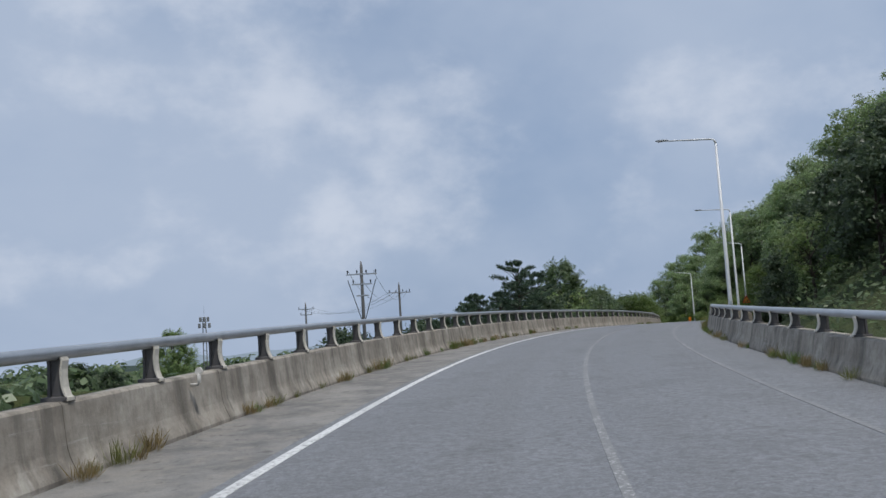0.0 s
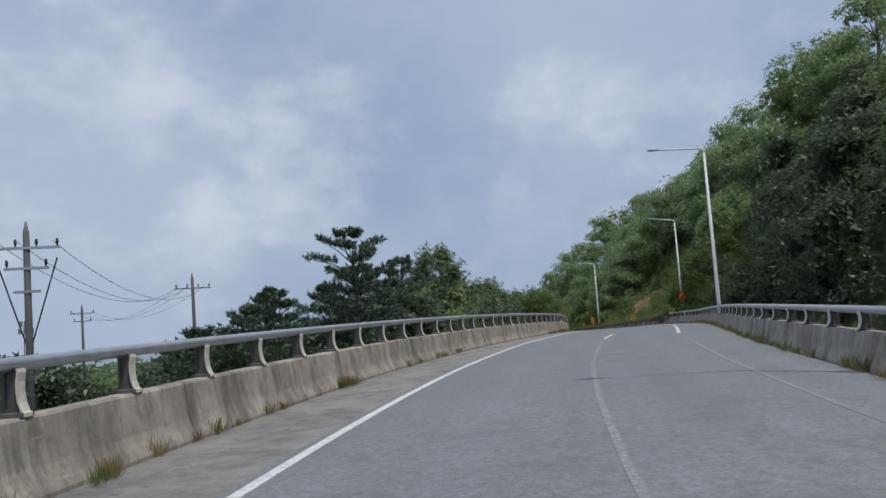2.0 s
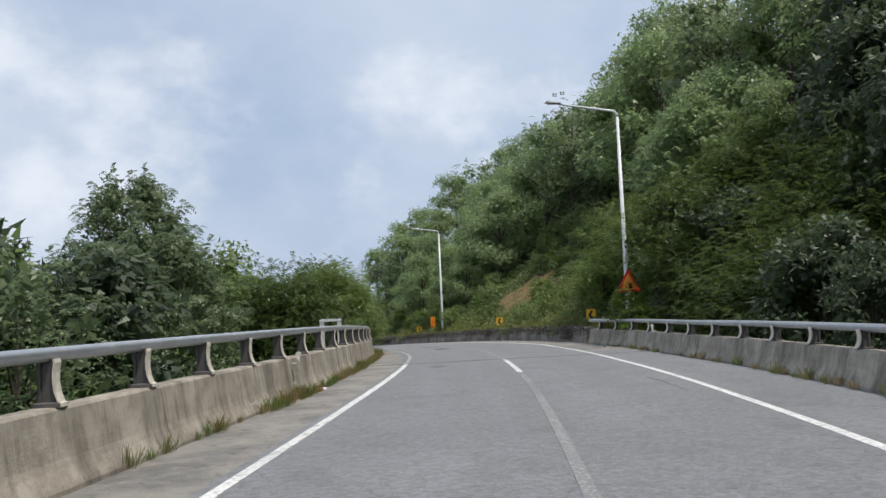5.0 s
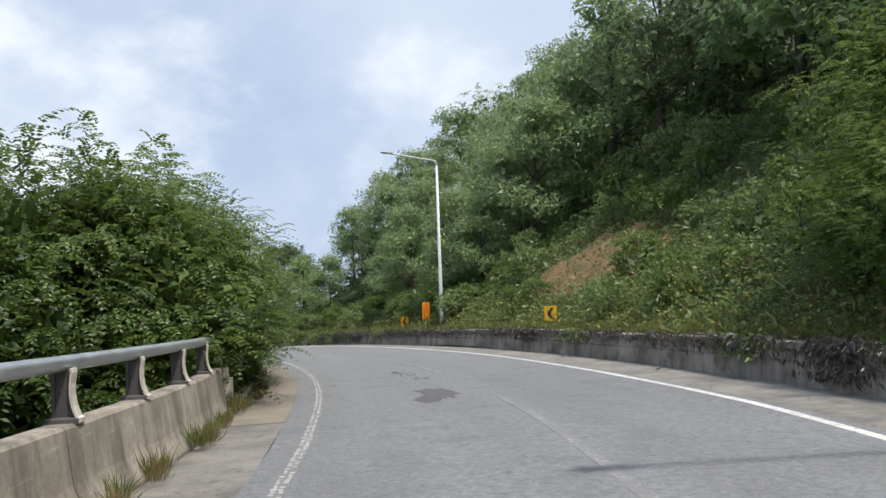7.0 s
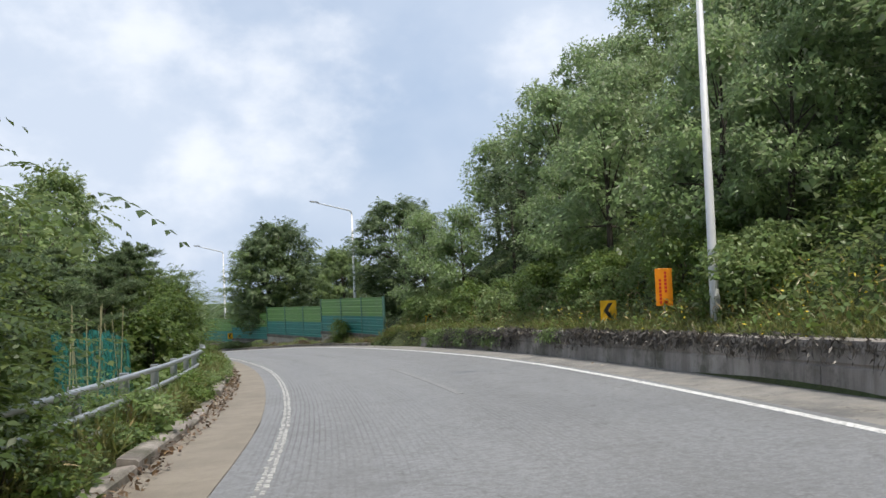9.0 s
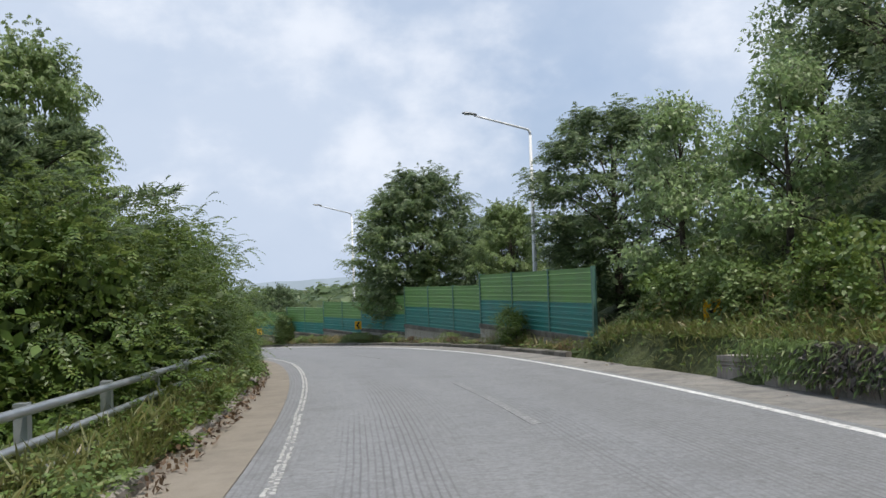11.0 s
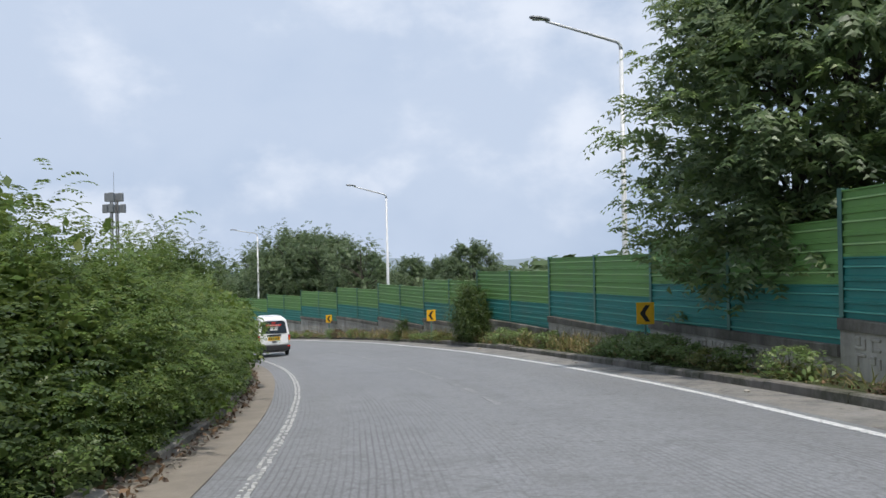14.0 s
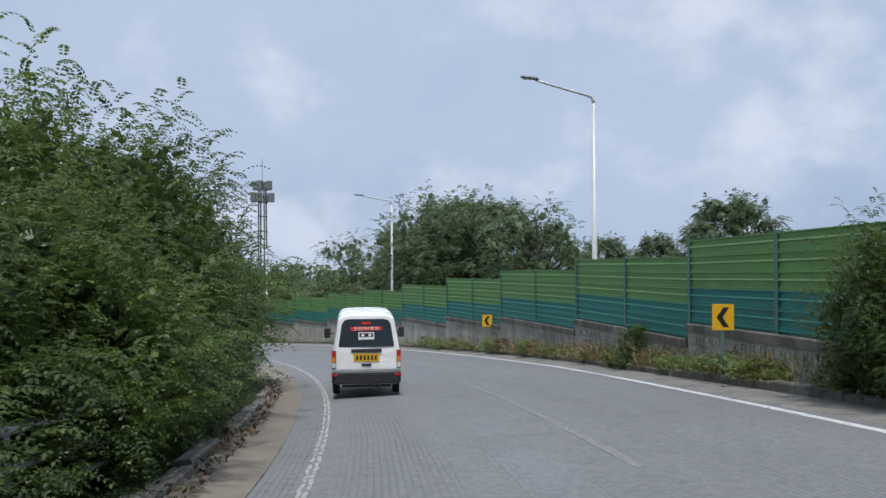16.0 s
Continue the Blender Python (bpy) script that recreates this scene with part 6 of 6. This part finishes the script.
for _s, _d, _h in ((105.6, 7.75, 1.2), (106.5, 7.85, 1.9), (107.3, 7.9, 1.4)):
    grow("vine", 0, _s, _d, _h, R1, foot=level(_s) + 0.42)
for _i in range(17):
    grow("bush", (1, 4, 0)[R1.randrange(3)], 128.5 + _i * 2.2 + R1.uniform(-0.8, 0.8), -2.78 + R1.uniform(-0.08, 0.08), R1.uniform(0.35, 0.85), R1)
for _s, _h in ((199.0, 0.55), (199.8, 0.7), (200.6, 0.8), (201.3, 0.75), (202.1, 0.8), (203.0, 0.6), (220.4, 0.5), (221.6, 0.6), (222.6, 0.5), (111.8, 0.6)):
    grow("bush", (1, 3)[RX.randrange(2)], _s, 7.62 if _s > 190 else 7.75, _h, RX)
# bushes before the block wall and on the bank
for _i in range(62):
    grow("bush", (1, 4, 4, 5, 3)[R1.randrange(5)], 173.5 + _i * 1.25 + R1.uniform(-1.2, 1.2), 7.75 + R1.uniform(-0.2, 0.25), R1.uniform(0.4, 1.0) * (0.45 if 173 < 173.5 + _i * 1.25 < 196 and _i % 5 else 0.75), R1)
for _s, _h in ((178.2, 1.5), (179.0, 1.7), (215.2, 1.9), (215.9, 2.7), (216.6, 2.9), (217.3, 2.2), (226.5, 1.3)):
    grow("shrub", 1 if _s < 190 else 2 * R1.randrange(2), _s, 7.85, _h, R1, slim=0.75)
def in_slip(s, d):
    """Whether a place lies on the bare earth of the bank."""
    return ((s - 132.6) / 4.0) ** 2 + ((d - 11.7) / 2.1) ** 2 < 1


for _i in range(130):
    _s = R1.uniform(109, 170)
    _d = R1.uniform(8.3, 18.0 if _s < 140 else 11.0)
    if not in_slip(_s, _d):
        grow("bush", R1.randrange(4), _s, _d, R1.uniform(0.7, 1.5) + 0.1 * (_d - 8.3), R1)




def undergrowth(name, label, regions, size, mat, seed, slip=0.42, rise=0.35, thin=0.5):
    """Loose leaves of the ground cover, over stretches (s0, s1, d0, d1, count)."""
    rng = np.random.default_rng(seed)
    quads = []
    for s0, s1, d0, d1, n, hmax in regions:
        s, d = rng.uniform(s0, s1, n), d0 + (d1 - d0) * rng.uniform(0, 1, n) ** 0.9
        thick = np.array([noise.noise(Vector((a * 0.45, b * 0.3, seed))) for a, b in zip(s, d)])
        keep = ((d < 7.3) | (s < 171) | (thick > rng.uniform(-0.55, 0.35, n))) & (s > 0)
        s, d = s[keep], d[keep]
        n = len(s)
        keep = ~in_slip(s, d) | (rng.uniform(0, 1, n) < slip)
        s, d = s[keep], d[keep]
        n = len(s)
        a = np.radians(np.interp(s, SS, HH))
        px, py = np.interp(s, SS, XX) + d * np.cos(a), np.interp(s, SS, YY) + d * np.sin(a)
        p = np.stack([px, py, planted(s, d, px, py) + rng.uniform(0, 1, n) ** 2 * hmax], 1)
        way = unit(rng.normal(size=p.shape) * np.array([1, 1, 0.5]) + np.array([0, 0, rise]))
        L = size * rng.uniform(0.6, 1.4, n)
        quads.append(leaves(rng, p, way, unit(rng.normal(size=p.shape) * 0.6 + np.array([0, 0, 1.0])), L, L * thin))
    ob = new(name, quad_mesh(name, np.concatenate(quads), mat))
    return tagged(ob, label, "undergrowth", kind="stuff")


undergrowth("undergrowth", "dark leafy undergrowth covering the wooded slope", [(30, 175, 9.5, 30, 26000, 1.6), (75, 118, -16, -5.5, 7000, 1.2)], 0.32, LEAF_DARK, 1)
undergrowth("verge_grass", "green grass and weeds on the bank above the wall", [(110, 142, 7.7, 15, 26000, 0.6), (142, 172, 7.7, 12, 9000, 0.6), (172, 300, 7.4, 8.3, 4200, 0.28), (118, 160, -6.5, -2.85, 14000, 0.5), (160, 205, -4.5, -2.85, 6500, 0.5)], 0.16, LEAF_MID, 2)
undergrowth("bank_weeds", "bright green leafy weeds along the wall's top", [(108, 172, 7.2, 9.5, 15000, 0.35), (110, 142, 9.0, 16, 12000, 0.6), (118, 205, -4.0, -2.75, 7000, 0.5)], 0.13, LEAF_LIGHT, 6)
undergrowth("dry_grass", "pale dry grass stalks on the verge", [(110, 172, 7.5, 9.5, 3000, 0.7), (123, 138, 9.0, 16.0, 3800, 0.35), (172, 182, 7.4, 8.2, 700, 0.3), (182, 200, 7.4, 8.2, 500, 0.15), (200, 250, 7.4, 8.2, 9000, 0.42), (120, 175, -3.6, -2.6, 2500, 0.4)], 0.26, LEAF_DRY, 3, 1.0, 1.1, 0.09)
undergrowth("tall_grass", "tall yellow-green grass along the foot of the walls", [(108, 171, 7.2, 8.4, 20000, 0.2), (172, 182, 7.5, 8.2, 800, 0.3), (182, 200, 7.5, 8.2, 500, 0.15), (200, 240, 7.5, 8.2, 7500, 0.42), (121, 146, -3.0, -2.6, 4500, 0.4), (146, 168, -3.0, -2.4, 6500, 0.5)], 0.27, LEAF_GRASS, 9, 0.1, 1.5, 0.075)
undergrowth("wild_flowers", "small yellow wild flowers among the weeds", [(112, 150, 7.3, 9.2, 1500, 0.6)], 0.07, FLOWER, 4)
undergrowth("leaf_litter", "brown dead leaves and twigs gathered along the gutter", [(119, 232, -2.5, -1.95, 5000, 0.05), (118.5, 124, -2.4, -2.0, 700, 0.06), (172, 232, 7.45, 8.0, 2500, 0.1)], 0.09, LITTER, 7)


def hanging_vines():
    """Dry runners and weeds that hang over the retaining wall's top edge."""
    rng = np.random.default_rng(44)
    quads = []
    for k in range(130):
        s0 = rng.uniform(110.5, 159.0)
        n = int(8 + 90 * rng.uniform() ** 3)
        s = s0 + rng.normal(size=n) * rng.uniform(0.1, 0.5)
        base = np.array([at(a, d_rb(a) + 0.04 + 0.05 * rng.uniform(), 0.70 + 0.06 * rng.uniform()) for a in s])
        way = unit(rng.normal(size=(n, 3)) * 0.35 - np.array([0, 0, 1.0]))
        L = rng.uniform(0.08, 0.22 + 0.3 * rng.uniform(), n)
        quads.append(leaves(rng, base, way, rng.normal(size=(n, 3)), L, 0.005 + L * 0.035))
    return tagged(new("hanging_vines", quad_mesh("hanging_vines", np.concatenate(quads), DRY_VINE)), "dry brown runners and weeds hanging over the wall", "undergrowth", kind="stuff")


hanging_vines()


def wall_drape(mat, spots, seed, label):
    """Weeds and runners that spill over the wall's top in patches."""
    rng = np.random.default_rng(seed)
    quads = []
    for s0, w, fall, n in spots:
        s = s0 + rng.normal(size=n) * w * 0.5
        u = rng.uniform(0, 1, n) ** 1.6
        base = np.array([at(a, d_rb(a) + 0.02 - 0.10 * q + 0.16 * (1 - q) * b, 0.80 - fall * q) for a, q, b in zip(s, u, rng.uniform(0, 1, n))])
        way = unit(rng.normal(size=(n, 3)) * 0.6 - np.array([0, 0, 0.9]))
        nrm = unit(rng.normal(size=(n, 3)) * 0.5 + np.array([-0.8, -0.3, 0.6]))
        L = rng.uniform(0.06, 0.2, n)
        quads.append(leaves(rng, base, way, nrm, L, L * rng.uniform(0.08, 0.36, n)))
    return tagged(new("wall_weeds", quad_mesh("wall_weeds", np.concatenate(quads), mat)), label, "undergrowth", kind="stuff")


_r = random.Random(61)
wall_drape(LEAF_MID, ((153.4, 1.5, 0.55, 1500), (156.6, 1.2, 0.60, 1300), (159.6, 1.9, 0.6, 2200), (147.6, 0.8, 0.35, 400), (125.0, 1.0, 0.3, 300), (116.0, 0.8, 0.4, 400)), 5, "green weeds spilling over the retaining wall")
wall_drape(DRY_VINE, [(110.8 + 1.15 * k + _r.uniform(-0.5, 0.5), _r.uniform(0.5, 1.6), _r.uniform(0.10, 0.5), int(60 + 420 * _r.random() ** 2)) for k in range(42)] + [(151.2, 1.0, 0.6, 1100), (155.0, 1.4, 0.6, 1300), (158.2, 1.4, 0.6, 1300), (113.2, 0.9, 0.6, 1000)], 6, "dry brown runners spilling over the retaining wall")


# ---- small things ----
# weed tufts at the foot of the barriers
R2 = random.Random(21)
for _i in range(80):
    _s = R2.choice((R2.uniform(3, 60), R2.uniform(80, 117)))
    grow("weed", R2.randrange(3), _s, d_lb(_s) + 0.02, R2.uniform(0.12, 0.3), R2, foot=level(_s) + 0.0)
for _s, _n, _h in ((8.0, 3, 0.35), (9.2, 3, 0.4), (13.5, 4, 0.4), (18.0, 3, 0.4), (21.5, 4, 0.45), (31.0, 5, 0.5), (32.6, 5, 0.55), (34.0, 4, 0.45), (37.7, 4, 0.5), (47.3, 4, 0.45), (89.5, 4, 0.5), (91.0, 4, 0.45), (100.0, 4, 0.5), (107.5, 3, 0.4), (110.5, 3, 0.45), (112.5, 4, 0.5), (114.5, 3, 0.4), (116.3, 4, 0.5)):
    for _i in range(_n):
        _q = _s + R2.uniform(-0.5, 0.5)
        grow("weed", (1, 0, 1, 2)[_i % 4], _q, d_lb(_q) + R2.uniform(0.02, 0.2), _h * R2.uniform(0.35, 0.75), R2, foot=level(_q))
for _i in range(85):
    _s = 88.0 + _i * 0.25 + R2.uniform(-0.1, 0.1)
    if not 101.0 < _s < 102.4:
        grow("weed", (0, 1, 1, 2)[R2.randrange(4)], _s, d_lb(_s) + R2.uniform(0.02, 0.2), R2.uniform(0.08, 0.26), R2, foot=level(_s))
for _i in range(150):
    _s = R2.uniform(8, 110)
    grow("weed", R2.randrange(3), _s, d_rb(_s) - R2.uniform(0.0, 0.15), R2.uniform(0.1, 0.3), R2, foot=level(_s) + 0.0)


def drain_pipe(s, base, side):
    """A white vent pipe with an elbow and a round cap on the barrier's face."""
    root = tagged(new("drain_pipe"), "short white plastic vent pipe with round cap on the barrier", "pipe", "vent pipes")
    root.matrix_basis = stand(s, base(s) + 0.02 * side, 0.25, 0, 0.68)
    k = side
    MB().tube([(0.14 * k, 0, 0.62), (-0.02 * k, 0, 0.62), (-0.05 * k, 0, 0.66), (-0.05 * k, 0, 0.86)], 0.035, 10).made("pipe", PIPE, root, smooth=True)
    MB().tube([(-0.05 * k, -0.03, 0.90), (-0.05 * k, 0.03, 0.90)], 0.075, 14).made("cap", PIPE, root, "round cap")
    return root


drain_pipe(11.2, d_lb, -1)
drain_pipe(90.9, d_lb, -1)
drain_pipe(119.3, d_lb, -1)
drain_pipe(101.5, d_rb, 1)


def steel_cage():
    root = tagged(new("steel_rack"), "white-painted steel frame rack behind the concrete barrier", "rack")
    root.matrix_basis = stand(101.2, -3.72, -1.2)
    for x in (-0.28, 0.28):
        for y in (-0.45, 0.0, 0.45):
            MB().box(x - 0.025, x + 0.025, y - 0.025, y + 0.025, 0.0, 2.8).made("upright", LAMP_PAINT, root)
    for z in (0.1, 1.65, 2.75):
        for x in (-0.28, 0.28):
            MB().box(x - 0.03, x + 0.03, -0.47, 0.47, z, z + 0.06).made("side_bar", LAMP_PAINT, root)
        for y in (-0.45, 0.45):
            MB().box(-0.31, 0.31, y - 0.03, y + 0.03, z, z + 0.06).made("cross_bar", LAMP_PAINT, root)
    return root


steel_cage()


def netting():
    """Teal garden netting hung on bamboo stakes beside a plot."""
    root = tagged(new("net_fence"), "sagging teal netting on leaning bamboo stakes round a plot", "fence")
    rng = random.Random(8)
    mb, n = MB(), 150
    for i in range(n + 1):
        s = 144.5 + 9.5 * i / n
        d = -5.6 - 0.35 * math.sin(i * 0.07) + 0.05 * math.sin(i * 1.1) + 0.03 * math.sin(i * 2.3)
        g = -1.1
        for j in range(6):
            p = at(s, d + 0.04 * math.sin(i * 0.38 + j), g + (2.6 + 0.16 * math.sin(i * 0.16) + 0.05 * math.sin(i * 0.9)) * j / 5)
            mb.v.append(tuple(p))
    for i in range(n):
        for j in range(5):
            if rng.random() < 0.985:
                mb.f.append((i * 6 + j, i * 6 + 6 + j, i * 6 + 7 + j, i * 6 + 1 + j))
    mb.made("net", NETTING, root, "teal netting", smooth=True)
    for i in range(13):
        s = 144.2 + 0.8 * i
        a, b = at(s, -5.5, -1.4), at(s + rng.uniform(-0.35, 0.35), -5.5 + rng.uniform(-0.3, 0.3), rng.uniform(1.5, 2.5))
        MB().tube([a, a.lerp(b, 0.5), b], [0.022, 0.018, 0.012], 6).made("stake", BAMBOO, root, "bamboo stake")
    return root


netting()


def antenna_mast():
    root = tagged(new("antenna_mast"), "distant grey antenna mast with a boxy head over the trees", "antenna mast")
    root.matrix_basis = pose(-93.1, 327.8, -14.0, 0, 0, 20)
    for x in (-0.7, 0.7):
        for y in (-0.7, 0.7):
            MB().tube([(x, y, 0), (x * 0.8, y * 0.8, 23)], 0.16, 6).made("leg", POLE_CONC, root)
    for z in range(2, 23, 3):
        MB().box(-0.8, 0.8, -0.8, 0.8, z, z + 0.15).made("platform", POLE_CONC, root)
    for z, w in ((20.0, 2.4), (22.5, 1.8)):
        for x, y in ((w, 0), (-w, 0), (0, w), (0, -w)):
            MB().box(x * 0.8 - 0.5, x * 0.8 + 0.5, y * 0.8 - 0.5, y * 0.8 + 0.5, z, z + 1.9, bevel=0.1).made("antenna_panel", LAMP_HEAD, root, "grey antenna box")
    MB().tube([(0, 0, 22), (0, 0, 29)], 0.06, 6).made("rod", GALV, root)
    return root


antenna_mast()


# patches and marks on the road
def patch(s, d, w, l, label):
    n = 16 if w < 0.1 else 48
    ragged = lambda k, q: 1 + 0.35 * noise.noise(Vector((s, math.cos(2 * math.pi * k / n) * 2 + q, math.sin(2 * math.pi * k / n) * 2))) + 0.35 * noise.noise(Vector((s + q, k * 1.7, 3)))
    pts = [(d + w * math.cos(2 * math.pi * k / n) * ragged(k, 1), s + l * math.sin(2 * math.pi * k / n) * ragged(k, 1)) for k in range(n)]
    v = [tuple(at(b, a, 0.005)) for a, b in pts] + [tuple(at(b, a, -0.03)) for a, b in pts]
    f = [tuple(range(n))] + [(k, k + n, (k + 1) % n + n, (k + 1) % n) for k in range(n)]
    return structure(fix_normals(MB().add(v, f).made("road_patch", PATCH)), label, "road patch")


PATCH = m_plain("dark_patch_asphalt", (0.105, 0.106, 0.11), 0.9, 0.0, 0.3, 7)
patch(99.3, -0.35, 0.22, 0.35, "small dark asphalt repair patch")
_r = random.Random(77)
for _i in range(26):
    _q = _r.random()
    patch(120.8 + 3.4 * _q + _r.uniform(-0.2, 0.2), 1.68 - 0.34 * _q + _r.gauss(0, 0.09), _r.uniform(0.012, 0.04), _r.uniform(0.03, 0.14), "small dark hole in the broken asphalt")
patch(117.4, 1.42, 0.36, 1.1, "dark rough asphalt repair patch")
patch(116.4, 1.1, 0.22, 0.5, "dark rough asphalt repair patch")


def crack(s0, s1, d, label):
    """A thin wandering crack filled with tar."""
    pts = along(s0, s1, 0.12)
    off = [d + 0.16 * noise.noise(Vector((s * 0.9, d, 3))) + 0.05 * noise.noise(Vector((s * 4.0, d, 7))) for s in pts]
    mb = MB()
    for s, o in zip(pts, off):
        w = 0.004 + 0.006 * abs(noise.noise(Vector((s * 3, 1, 1))))
        mb.v += [tuple(at(s, o - w, 0.004)), tuple(at(s, o + w, 0.004)), tuple(at(s, o + w, -0.02)), tuple(at(s, o - w, -0.02))]
    for i in range(len(pts) - 1):
        mb.f += [(4 * i + k, 4 * i + (k + 1) % 4, 4 * i + 4 + (k + 1) % 4, 4 * i + 4 + k) for k in range(4)]
    return structure(fix_normals(mb.made("road_crack", BLACK)), label, "road crack")


def expansion_joint(s, d0, d1):
    """A steel-edged rubber joint across the end of the bridge deck."""
    n = 12
    mb = MB()
    for k in range(n + 1):
        d = d0 + (d1 - d0) * k / n
        mb.v += [tuple(at(s, d, 0.005)), tuple(at(s + 0.07, d, 0.005)), tuple(at(s + 0.07, d, -0.03)), tuple(at(s, d, -0.03))]
    for k in range(n):
        mb.f += [(4 * k + j, 4 * k + (j + 1) % 4, 4 * k + 4 + (j + 1) % 4, 4 * k + 4 + j) for j in range(4)]
    mb.f += [(3, 2, 1, 0), (4 * n, 4 * n + 1, 4 * n + 2, 4 * n + 3)]
    return structure(fix_normals(mb.made("expansion_joint", VAN_BLACK)), "thin dark expansion joint across the bridge end", "road joint")


expansion_joint(101.8, -2.7, 6.9)
crack(120.6, 124.4, 1.5, "thin dark tar-filled crack in the asphalt")
crack(89.0, 92.0, 4.1, "thin dark tar-filled crack in the asphalt")


# litter and stones along the gutter
def stone(s, d, size, mat, name, label, category):
    bm = bmesh.new()
    bmesh.ops.create_icosphere(bm, subdivisions=1, radius=size)
    for v in bm.verts:
        v.co *= 0.75 + 0.5 * R2.random()
        v.co.z *= 0.45
    me = bpy.data.meshes.new(name)
    bm.to_mesh(me)
    bm.free()
    me.materials.append(mat)
    ob = new(name, me)
    ob.matrix_basis = stand(s, d, size * 0.25, R2.uniform(0, 360))
    return tagged(ob, label, category, category + " at the road's edge")


for _i in range(46):
    _s = R2.uniform(122, 222)
    stone(_s, -2.35 + R2.uniform(-0.25, 0.2), R2.uniform(0.03, 0.09), R2.choice((WALLC, SOIL, BLOCKS)), "stone", "small rough stone lying in the gutter", "stone")
for _i in range(26):
    _s = R2.uniform(115, 222)
    stone(_s, d_rb(_s) - R2.uniform(0.08, 0.5), R2.uniform(0.025, 0.07), R2.choice((WALLC, SOIL, BLOCKS)), "stone", "small rough stone beside the wall", "stone")
stone(92.2, -2.95, 0.09, STICKER_RED, "litter", "crumpled red and white litter by the barrier", "litter")
stone(92.6, -2.92, 0.08, STICKER_WHITE, "litter", "crumpled white litter by the barrier", "litter")
stone(151.5, 6.95, 0.08, NETTING, "litter", "crumpled blue-green litter by the wall", "litter")
stone(197.0, 7.15, 0.08, STICKER_WHITE, "litter", "crumpled white litter by the kerb", "litter")
stone(105.9, 6.46, 0.06, NETTING, "litter", "crumpled blue litter at the road's edge", "litter")
stone(203.8, -2.47, 0.06, NETTING, "litter", "crumpled blue litter in the gutter", "litter")
stone(195.2, 7.45, 0.09, STICKER_WHITE, "litter", "crumpled white litter on the kerb", "litter")
stone(148.3, -2.1, 0.07, STICKER_WHITE, "litter", "crumpled white litter in the gutter", "litter")


def wall_blocks():
    """Raised angular figures in a band under the coping of the wall below the noise barrier."""
    wall = bpy.data.objects["block_wall"]
    rng = random.Random(12)
    bars = [MB().box(0.0, w, -0.035, 0.03, 0.0, h, bevel=0.01) for w, h in ((0.24, 0.055), (0.055, 0.20), (0.13, 0.055), (0.09, 0.10))]
    meshes = [b.mesh("raised_bar", BLOCKS) for b in bars]
    rest = MB()
    count = 0
    for (s0, s1), (t0, t1) in zip(zip(FENCE_CUTS[:-1], FENCE_CUTS[1:]), FENCE_TOPS):
        s = s0 + 0.1
        while s < min(s1, 246) - 0.42:
            for row in range(2):
                zt = t0 + (t1 - t0) * (s - s0) / (s1 - s0) - 2.36 - level(s) - 0.50 - 0.29 * row
                if zt < 0.14:
                    break
                for k, u, h in ((0, 0.0, 0.17), (1, 0.185, 0.0), (2, 0.0, 0.0), (3, 0.04, 0.065)) if (round(s / 0.36) + row) % 2 else ((1, 0.0, 0.0), (0, 0.05, 0.0), (2, 0.12, 0.17), (3, 0.13, 0.08)):
                    if rng.random() < 0.1:
                        continue
                    m = stand(s + u, d_fence(s + u) - 0.1, zt + h, 90) @ Matrix.Diagonal((1, rng.uniform(0.7, 1.2), rng.uniform(0.9, 1.0), 1))
                    if count < 300 and 184 < s < 212:
                        ob = new("raised_bar", meshes[k])
                        ob.parent = wall
                        ob.matrix_basis = m
                        count += 1
                    else:
                        rest.add([m @ Vector(p) for p in bars[k].v], bars[k].f)
            s += 0.36
    ob = rest.made("more_raised_bars", BLOCKS, wall)
    tagged(ob, kind="stuff")


wall_blocks()
